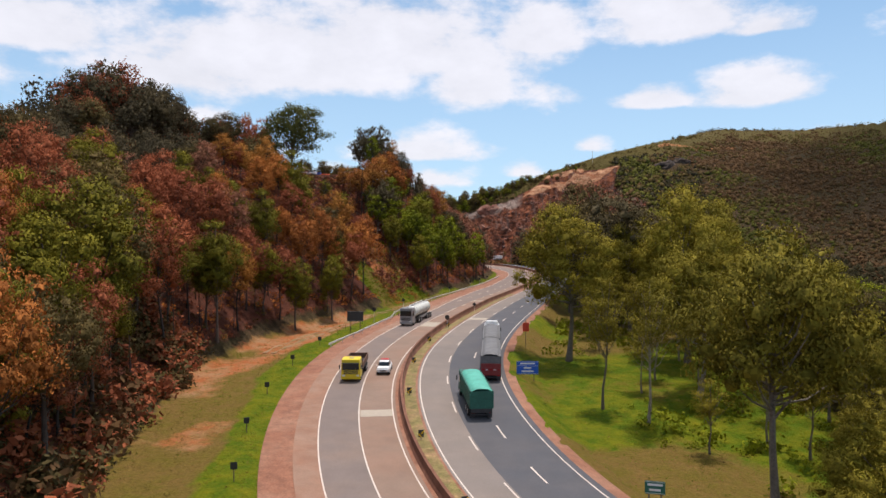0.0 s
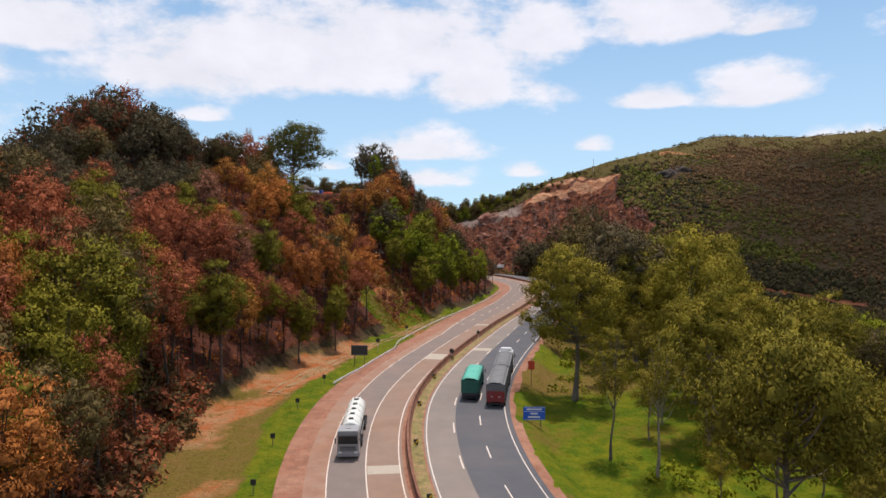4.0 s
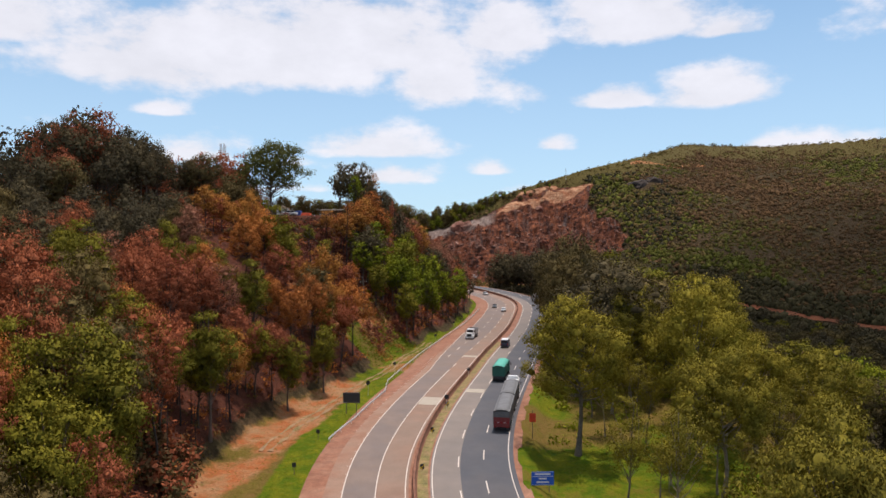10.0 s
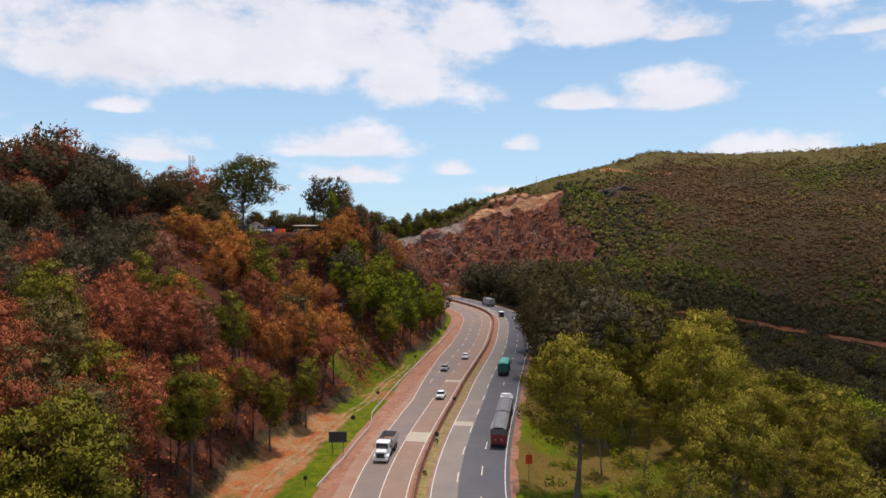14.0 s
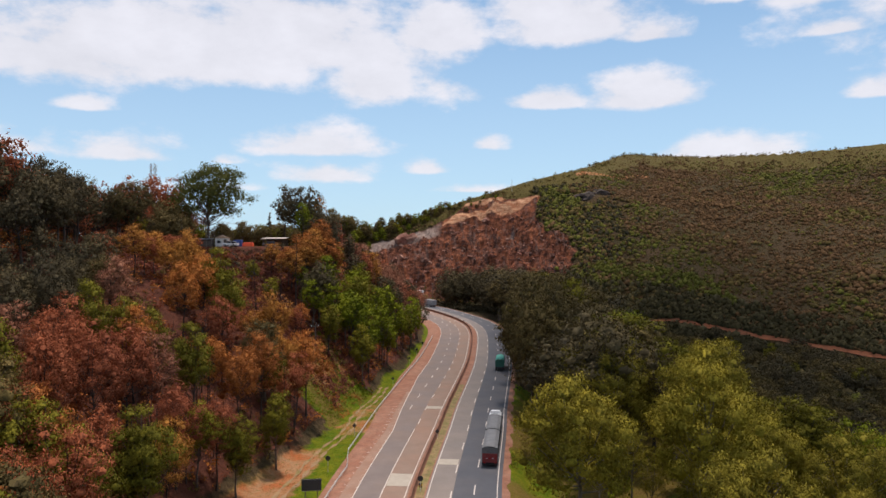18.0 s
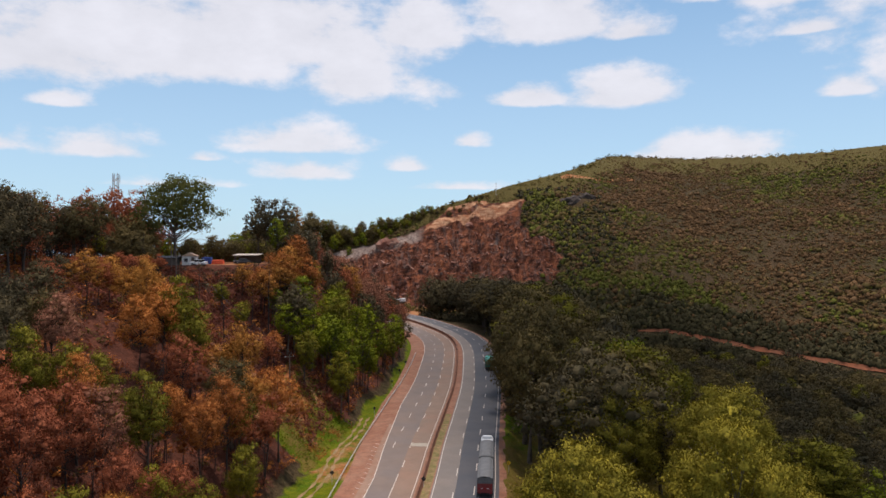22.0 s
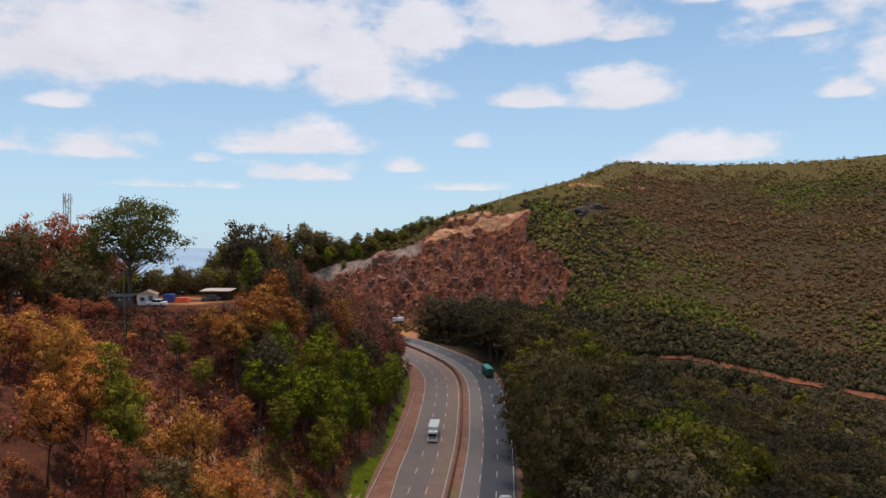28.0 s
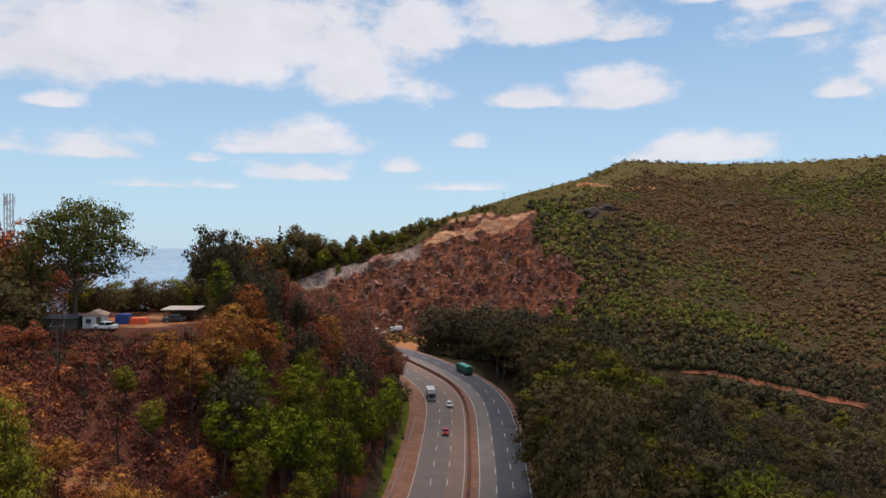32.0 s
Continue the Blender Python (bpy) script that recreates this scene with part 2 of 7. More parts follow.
def ground_mat():
    """The ground: dry litter, with grass, red earth, rock and burnt floor by the sheet's cover layers."""
    mt = bpy.data.materials.new("ground")
    mt.use_nodes = True
    N, K = mt.node_tree.nodes, mt.node_tree.links
    bs = N["Principled BSDF"]
    bs.inputs["Roughness"].default_value = 0.95
    bs.inputs["Specular IOR Level"].default_value = 0.1
    co = N.new("ShaderNodeTexCoord").outputs["Object"]

    def noise_at(s, detail=6.0):
        n = N.new("ShaderNodeTexNoise")
        n.inputs["Scale"].default_value, n.inputs["Detail"].default_value, n.inputs["Roughness"].default_value = s, detail, 0.65
        K.new(co, n.inputs["Vector"])
        return n.outputs["Fac"]

    def mix(fac, a, b, kind="MIX"):
        mx = N.new("ShaderNodeMix")
        mx.data_type, mx.blend_type = "RGBA", kind
        for key, v in (("Factor", fac), ("A", a), ("B", b)):
            if isinstance(v, (tuple, float)):
                mx.inputs[key].default_value = (*v, 1) if isinstance(v, tuple) else v
            else:
                K.new(v, mx.inputs[key])
        return mx.outputs["Result"]

    def ramp(fac, lo, hi, a=0.0, b=1.0):
        mr = N.new("ShaderNodeMapRange")
        mr.inputs["From Min"].default_value, mr.inputs["From Max"].default_value = lo, hi
        mr.inputs["To Min"].default_value, mr.inputs["To Max"].default_value = a, b
        K.new(fac, mr.inputs["Value"])
        return mr.outputs[0]

    att = N.new("ShaderNodeAttribute")
    att.attribute_name = "cover"
    sp = N.new("ShaderNodeSeparateColor")
    K.new(att.outputs["Color"], sp.inputs[0])
    big, mid, small = noise_at(0.06), noise_at(0.45), noise_at(3.5, 4.0)

    def layer(w):  # ragged border for a cover layer
        s = N.new("ShaderNodeMath")
        s.operation = "ADD"
        K.new(w, s.inputs[0])
        K.new(ramp(mid, 0.2, 0.8, -0.32, 0.32), s.inputs[1])
        return ramp(s.outputs[0], 0.35, 0.65)

    scrub = mix(ramp(big, 0.35, 0.65), (0.046, 0.036, 0.015), (0.062, 0.038, 0.02))
    scrub = mix(1.0, scrub, ramp(noise_at(0.7, 5.0), 0.35, 0.65, 0.5, 1.45), "MULTIPLY")
    soil = mix(ramp(noise_at(0.3), 0.38, 0.62), (0.31, 0.1, 0.034), (0.30, 0.17, 0.085))
    burnt = mix(ramp(mid, 0.3, 0.7), (0.05, 0.019, 0.013), (0.12, 0.041, 0.024))
    at2 = N.new("ShaderNodeAttribute")
    at2.attribute_name = "cut"
    sp2 = N.new("ShaderNodeSeparateColor")
    K.new(at2.outputs["Color"], sp2.inputs[0])
    grass = mix(ramp(mid, 0.38, 0.68), (0.06, 0.098, 0.003), (0.145, 0.138, 0.006))
    grass = mix(layer(at2.outputs["Alpha"]), grass, mix(ramp(mid, 0.3, 0.7), (0.155, 0.092, 0.028), (0.108, 0.088, 0.012)))
    mp = N.new("ShaderNodeMapping")
    mp.inputs["Rotation"].default_value, mp.inputs["Scale"].default_value = (0.25, 0.55, 0.0), (0.35, 0.35, 1.4)
    K.new(co, mp.inputs["Vector"])
    seam = N.new("ShaderNodeTexNoise")
    seam.inputs["Scale"].default_value, seam.inputs["Detail"].default_value, seam.inputs["Roughness"].default_value = 0.5, 7.0, 0.7
    K.new(mp.outputs[0], seam.inputs["Vector"])
    rock = mix(ramp(seam.outputs["Fac"], 0.4, 0.62), (0.052, 0.019, 0.012), (0.215, 0.069, 0.034))
    fall = N.new("ShaderNodeMapping")
    fall.inputs["Rotation"].default_value, fall.inputs["Scale"].default_value = (0.0, 0.35, 0.3), (0.32, 0.045, 0.06)
    K.new(co, fall.inputs["Vector"])
    streak = N.new("ShaderNodeTexNoise")
    streak.inputs["Scale"].default_value, streak.inputs["Detail"].default_value, streak.inputs["Roughness"].default_value = 1.0, 6.0, 0.65
    K.new(fall.outputs[0], streak.inputs["Vector"])
    rock = mix(ramp(streak.outputs["Fac"], 0.52, 0.64, 0.0, 0.75), rock, (0.25, 0.082, 0.036))
    rock = mix(ramp(streak.outputs["Fac"], 0.46, 0.36, 0.0, 0.8), rock, (0.118, 0.074, 0.06))
    rock = mix(ramp(noise_at(0.9), 0.52, 0.66, 0.0, 0.6), rock, (0.165, 0.088, 0.066))
    rock = mix(1.0, rock, ramp(noise_at(0.28), 0.36, 0.64, 0.45, 1.5), "MULTIPLY")
    rock = mix(ramp(sp2.outputs[1], 0.2, 0.8, 0.0, 0.85), rock, mix(ramp(noise_at(0.5), 0.4, 0.6), (0.16, 0.12, 0.105), (0.32, 0.245, 0.20)))
    rock = mix(layer(sp2.outputs[0]), rock, mix(ramp(seam.outputs["Fac"], 0.42, 0.6), (0.28, 0.11, 0.055), (0.50, 0.28, 0.16)))
    meadow = mix(ramp(mid, 0.3, 0.7), (0.07, 0.056, 0.015), (0.105, 0.078, 0.024))
    col = mix(layer(att.outputs["Alpha"]), scrub, burnt)
    col = mix(ramp(sp2.outputs[2], 0.2, 0.8), col, meadow)
    col = mix(layer(sp.outputs[0]), col, grass)
    col = mix(layer(sp.outputs[2]), col, rock)
    col = mix(layer(sp.outputs[1]), col, soil)
    col = mix(1.0, col, ramp(small, 0.25, 0.75, 0.7, 1.3), "MULTIPLY")
    K.new(col, bs.inputs["Base Color"])
    b = N.new("ShaderNodeBump")
    b.inputs["Strength"].default_value, b.inputs["Distance"].default_value = 0.8, 0.6
    K.new(noise_at(0.9, 9.0), b.inputs["Height"])
    K.new(b.outputs[0], bs.inputs["Normal"])
    return mt


M_GROUND = ground_mat()
M_TAN = material("worn asphalt, dusted red", (0.215, 0.146, 0.108), 0.9, scale=0.35, vary=0.12, fine=9, bump=0.1, stain=(0.24, 0.135, 0.09), stain_scale=0.09, stain_amount=0.7)
M_GREYLANE = material("worn grey asphalt", (0.168, 0.131, 0.115), 0.9, scale=0.3, vary=0.12, fine=9, bump=0.1, stain=(0.22, 0.15, 0.11), stain_scale=0.12, stain_amount=0.5)
M_PALE = material("pale worn asphalt", (0.178, 0.15, 0.132), 0.9, scale=0.3, vary=0.10, fine=9, bump=0.1, stain=(0.25, 0.195, 0.155), stain_scale=0.1, stain_amount=0.4)
M_DARK = material("dark asphalt", (0.065, 0.067, 0.077), 0.85, scale=0.4, vary=0.10, fine=9, bump=0.1, stain=(0.105, 0.093, 0.09), stain_scale=0.11, stain_amount=0.5)
M_EARTH = material("red earth", (0.235, 0.098, 0.056), 0.95, scale=0.8, vary=0.28, fine=6, bump=0.5, stain=(0.29, 0.15, 0.095), stain_scale=0.25, stain_amount=0.8)
M_SHOULDER = material("tan asphalt under red dust", (0.27, 0.165, 0.115), 0.95, scale=0.5, vary=0.14, fine=7, bump=0.2, stain=(0.24, 0.105, 0.06), stain_scale=0.3, stain_amount=0.6)
M_RUT = material("pale trodden earth", (0.27, 0.165, 0.085), 0.95, scale=0.7, vary=0.25, fine=5, bump=0.4, stain=(0.16, 0.125, 0.03), stain_scale=0.5, stain_amount=0.9)
M_TRACK = material("orange earth", (0.20, 0.058, 0.02), 0.95, scale=0.5, vary=0.25, fine=4, bump=0.5, stain=(0.16, 0.06, 0.028), stain_scale=0.2, stain_amount=0.7)
M_PAINT = material("white road paint", (0.60, 0.53, 0.46), 0.7, scale=3, vary=0.12, fine=14, bump=0.05, stain=(0.45, 0.36, 0.30), stain_scale=0.5, stain_amount=0.6)
M_CONC = material("pale concrete", (0.36, 0.31, 0.245), 0.85, scale=1.2, vary=0.12, fine=10, bump=0.15)
M_TURF = material("dry turf", (0.17, 0.14, 0.045), 0.95, scale=1.2, vary=0.4, fine=7, bump=0.8, stain=(0.30, 0.17, 0.09), stain_scale=0.5, stain_amount=0.7)
M_BARRIER = material("concrete stained red", (0.15, 0.058, 0.032), 0.9, scale=0.7, vary=0.25, fine=7, bump=0.3, stain=(0.27, 0.12, 0.07), stain_scale=0.4, stain_amount=0.6)
M_STEEL = material("galvanised steel", (0.60, 0.59, 0.55), 0.55, 0.2, scale=1.5, vary=0.15, fine=12, bump=0.05, stain=(0.34, 0.24, 0.18), stain_scale=0.6, stain_amount=0.4)
M_BARK = material("bark", (0.085, 0.062, 0.048), 0.95, scale=1.0, vary=0.35, fine=8, bump=0.5, per_object=0.3)
M_BARKPALE = material("pale bark", (0.20, 0.165, 0.13), 0.95, scale=0.8, vary=0.4, fine=6, bump=0.4, per_object=0.3)
M_CHAR = material("charred bark", (0.035, 0.026, 0.022), 0.95, scale=1.0, vary=0.4, fine=8, bump=0.5, per_object=0.3)
M_LEAF = leaf_mat("eucalypt leaves", (0.122, 0.105, 0.017), (0.272, 0.218, 0.025))
M_LEAFDARK = leaf_mat("dark leaves", (0.046, 0.04, 0.026), (0.102, 0.079, 0.038))
M_LEAFMID = leaf_mat("green leaves", (0.064, 0.051, 0.024), (0.148, 0.106, 0.036))
M_LEAFOLD = leaf_mat("olive leaves", (0.085, 0.08, 0.012), (0.2, 0.172, 0.017))
M_LEAFRIDGE = leaf_mat("grey-green leaves", (0.075, 0.08, 0.022), (0.15, 0.145, 0.033))
M_LEAFBRIGHT = leaf_mat("fresh leaves", (0.08, 0.1, 0.007), (0.19, 0.205, 0.011))
M_LEAFBURN = leaf_mat("scorched leaves", (0.23, 0.077, 0.024), (0.45, 0.163, 0.039))
M_LEAFGOLD = leaf_mat("golden dry leaves", (0.24, 0.102, 0.025), (0.43, 0.19, 0.04))
M_LEAFRED = leaf_mat("red-brown scorched leaves", (0.2, 0.06, 0.032), (0.345, 0.106, 0.047))
M_BUSH = leaf_mat("scrub leaves", (0.078, 0.056, 0.019), (0.14, 0.094, 0.028))
M_BUSHBROWN = leaf_mat("brown scrub leaves", (0.076, 0.042, 0.02), (0.126, 0.069, 0.029))
M_BUSHGREEN = leaf_mat("green scrub leaves", (0.06, 0.065, 0.012), (0.125, 0.118, 0.02))
# dark leaves at about 0.6, so thicket shade is in the colour
M_THICKET = leaf_mat("thicket leaves, shade in the colour", (0.027, 0.025, 0.014), (0.062, 0.051, 0.022))
# blue of distance haze is part of this base colour
M_FAR = material("far land, haze in the colour", (0.19, 0.30, 0.40), 1.0, scale=0.004, vary=0.12, fine=0.05, bump=0, stain=(0.30, 0.36, 0.40), stain_scale=0.03, stain_amount=0.6)

# ---- the highway's line ----
ROAD_X = [104, 75, 50, 32, 20.5, 12.4, 8.0, 5.5, 2.8, 0.9, 0.1, 0.4, 1.7, 3.7, 6.2, 8.6, 11.3, 16.1, 21.6, 25.2, 28.3, 29.8, 29.6, 27.0, 21.8, 16.0, 8.6, -3, -30, -70, -140]
ROAD_Y = [-62, -24, 5, 29, 45, 59.5, 69.5, 77, 88, 100, 112, 121, 133, 146, 160, 173, 190, 216, 247, 273, 298, 316, 333, 350, 368, 385, 402, 420, 443, 455, 462]


def road_curve():
    p = np.stack([np.array(ROAD_X, float), np.array(ROAD_Y, float)], 1)
    out = []
    for i in range(1, len(p) - 2):
        a, b, c, d = p[i - 1 : i + 3]
        n = max(2, int(np.linalg.norm(c - b)))
        t = np.linspace(0, 1, n, endpoint=False)[:, None]
        out.append(0.5 * (2 * b + (c - a) * t + (2 * a - 5 * b + 4 * c - d) * t**2 + (3 * b - a - 3 * c + d) * t**3))
    q = np.concatenate(out)
    for _ in range(60):  # ease the joints of the curve
        q[1:-1] = 0.25 * q[:-2] + 0.5 * q[1:-1] + 0.25 * q[2:]
    s = np.r_[0, np.cumsum(np.linalg.norm(np.diff(q, axis=0), axis=1))]
    g = np.arange(0, s[-1], 1.0)
    q = np.stack([np.interp(g, s, q[:, 0]), np.interp(g, s, q[:, 1])], 1)
    tan = np.gradient(q, axis=0)
    tan /= np.linalg.norm(tan, axis=1)[:, None]
    return g, q, tan


RS, RP, RT = road_curve()
RN = np.stack([RT[:, 1], -RT[:, 0]], 1)  # to the right
_z = np.interp(RP[:, 1], [-60, 10, 50, 90, 130, 170, 210, 260, 310, 380, 440, 470], [-13, -9.5, -6.8, -3.4, -0.3, 1.3, 1.6, 2.1, 3.3, 5.4, 6.8, 7.4])
for _ in range(300):
    _z[1:-1] = 0.25 * _z[:-2] + 0.5 * _z[1:-1] + 0.25 * _z[2:]
RZ = _z


CREST_X = [-220, -135, -100, -60, 0, 50, 94, 135, 200, 262, 300, 330, 500, 800]
CREST_Y = [590, 585, 575, 566, 548, 540, 532, 552, 650, 640, 585, 535, 470, 400]
CREST_Z = [-40, 2, 34, 43, 54, 71, 84, 95, 119, 116, 112, 110, 125, 120]
TRACK_X, TRACK_Y = [96, 130, 148, 160, 170, 178, 205, 260], [400, 372, 355, 342.6, 332.7, 324, 296, 240]
VERGE_Y, VERGE_W = [40, 70, 100, 130, 150, 175, 205, 240, 420], [12, 13, 15, 13, 10, 8, 4, 1.5, 1.5]


def s_at_y(y):
    """Distance along the road where it first reaches y."""
    return float(RS[int(np.argmax(RP[:, 1] >= y))])


def on_road(s, off, up=0.0):
    s = np.asarray(s, float)
    x = np.interp(s, RS, RP[:, 0]) + off * np.interp(s, RS, RN[:, 0])
    y = np.interp(s, RS, RP[:, 1]) + off * np.interp(s, RS, RN[:, 1])
    return np.stack([x, y, np.interp(s, RS, RZ) + up + 0 * x], -1)


def road_frame(x, y):
    """Signed offset (to the right) from the road's line, distance along it, and its height there."""
    x, y = np.atleast_1d(np.asarray(x, float)), np.atleast_1d(np.asarray(y, float))
    d, s, z = np.empty(len(x)), np.empty(len(x)), np.empty(len(x))
    P, Nn = RP[::2], RN[::2]
    for i in range(0, len(x), 20000):
        dx, dy = x[i : i + 20000, None] - P[None, :, 0], y[i : i + 20000, None] - P[None, :, 1]
        dd = dx * dx + dy * dy
        k = dd.argmin(1)
        r = np.arange(len(k))
        side = dx[r, k] * Nn[k, 0] + dy[r, k] * Nn[k, 1]
        d[i : i + 20000] = np.sqrt(dd[r, k]) * np.where(side >= 0, 1, -1)
        s[i : i + 20000], z[i : i + 20000] = RS[::2][k], RZ[::2][k]
    return d, s, z


def left_edge(s):
    """Offset of the left carriageway's outer line: two lanes, three from further up."""
    return -1.7 - np.interp(s, [s_at_y(170), s_at_y(225)], [7.8, 10.9])


def hill_foot(x):
    return np.interp(x, [-200, -60, 0, 40, 90, 135, 165, 250, 400, 700], [520, 505, 466, 446, 402, 348, 324, 250, 120, -150])


def ground_z(x, y):
    x, y = np.atleast_1d(np.asarray(x, float)), np.atleast_1d(np.asarray(y, float))
    d, s, zr = road_frame(x, y)
    yy = np.interp(s, RS, RP[:, 1])
    # wooded hill on the left
    le = -left_edge(s) + 5.0
    verge = np.interp(yy, VERGE_Y, VERGE_W)
    u = np.maximum(-d - le - verge, 0)
    H = np.interp(y, [0, 110, 145, 178, 205, 250, 300, 350, 390, 420], [22, 26, 33, 43, 41, 37, 33, 24, 8, 1])
    rise = H * np.tanh(0.98 * u / H) + 1.2 * wave(x, y, 18, 1) * sstep(2, 12, u)
    drop = sstep(-95, -190, x + 0.25 * (y - 240)) * 60
    drop = drop + 26 * sstep(278, 330, y) * sstep(-26, -46, x)
    left = zr - 0.35 * sstep(1, 6, -d - le) + rise - drop
    out = np.hypot(np.maximum(np.abs(x + 47) - 19, 0), np.maximum(np.maximum(230 - y, y - 272), 0))
    fill = np.maximum(37.6 - 0.62 * out - left, 0) * sstep(5, 26, u)
    left = np.minimum(left + fill, 37.6 + 0.8 * out + 40 * sstep(12, 30, out))
    # the side falling to the valley on the right
    v = np.maximum(d - 14.0, 0)
    right = zr - 2.2 * sstep(0, 4.5, v) - 7 * sstep(28, 95, v) - 6 * sstep(20, 70, v) * sstep(120, 190, y) + 0.5 * wave(x, y, 15, 2) * sstep(3, 12, v)
    z = np.where(d < 0, left, right)
    z = np.where(np.abs(d) < 9, zr - 0.25, z)
    z = np.where((d < 0) & (-d < le + 1.0), zr - 0.25, z)
    z = np.where((d > 0) & (d < 14.0), zr - 0.25, z)
    # the scarred hill beyond the bend
    foot = hill_foot(x)
    cy = np.interp(x, CREST_X, CREST_Y)
    cz = np.interp(x, CREST_X, CREST_Z)
    q = (y - foot) / np.maximum(cy - foot, 5)
    shape = np.where(q < 1, np.clip(q, 0, 1) ** 0.92, 1 - 0.0 * q)
    base = np.where(y > foot, np.minimum(z, np.maximum(zr, 0) + 0 * z), z)
    hill = base + (cz - base) * shape - np.maximum(y - cy, 0) * 0.25
    hill = hill + (4.6 * wave(x, y, 48, 3) + 1.2 * wave(x, y, 15, 33)) * sstep(0.05, 0.3, q) * sstep(1.0, 0.8, q)
    # broken benches and gullies of the cut
    cut = quarry_mask(x, y, q)
    sway = 16 * wave(x, y, 44, 5) + 5 * wave(x, y, 13, 15) + 0.3 * x
    lift = hill + sway
    tread = lift / 7 - np.floor(lift / 7)
    bench = 7 * (np.floor(lift / 7) + sstep(0.4, 0.9, tread)) - sway
    rimy = np.interp(x, [-48, -22, 10, 27, 39, 49, 59, 75, 94], [541, 540, 532, 528, 529, 536, 533, 523, 513])
    hill = hill + cut * (0.35 + 0.65 * sstep(-3, -20, y - rimy)) * (0.85 * (bench - hill) + 6.5 * np.abs(wave(x + 0.9 * y, 0.3 * y - 0.3 * x, 24, 4, 3)) - 3.0 * np.abs(wave(x - 0.5 * y, 0.5 * y, 11, 14, 3)) + 2.2 * wave(x, y, 4.5, 24, 2) + 1.8 * np.round(2.2 * wave(x, y, 9, 25, 2)) - 1.5)
    z = np.where((y > foot), hill, z)
    # far land falls away
    r = np.hypot(x - 90, y - 300)
    z = z + (-230 - z) * sstep(560, 1300, r) * np.where(x > 60, sstep(0, 300, y - cy), 1)
    return z


def quarry_mask(x, y, q):
    """Where the hill is cut open: below a ragged upper rim, left of a ragged side."""
    edge = 3.5 * wave(x, y, 16, 6) + 1.5 * wave(x, y, 5, 7)
    rim = np.interp(x, [-48, -22, 10, 27, 39, 49, 59, 75, 94], [541, 540, 532, 528, 529, 536, 533, 523, 513])
    side = np.interp(y, [425, 442, 461, 480, 500, 513, 520], [97, 103, 101, 94, 86, 97, 92])
    return sstep(2, -2, y - rim + edge) * sstep(4, -4, x - side + 3.0 * edge) * sstep(-50, -44, x) * sstep(0.02, 0.08, q)


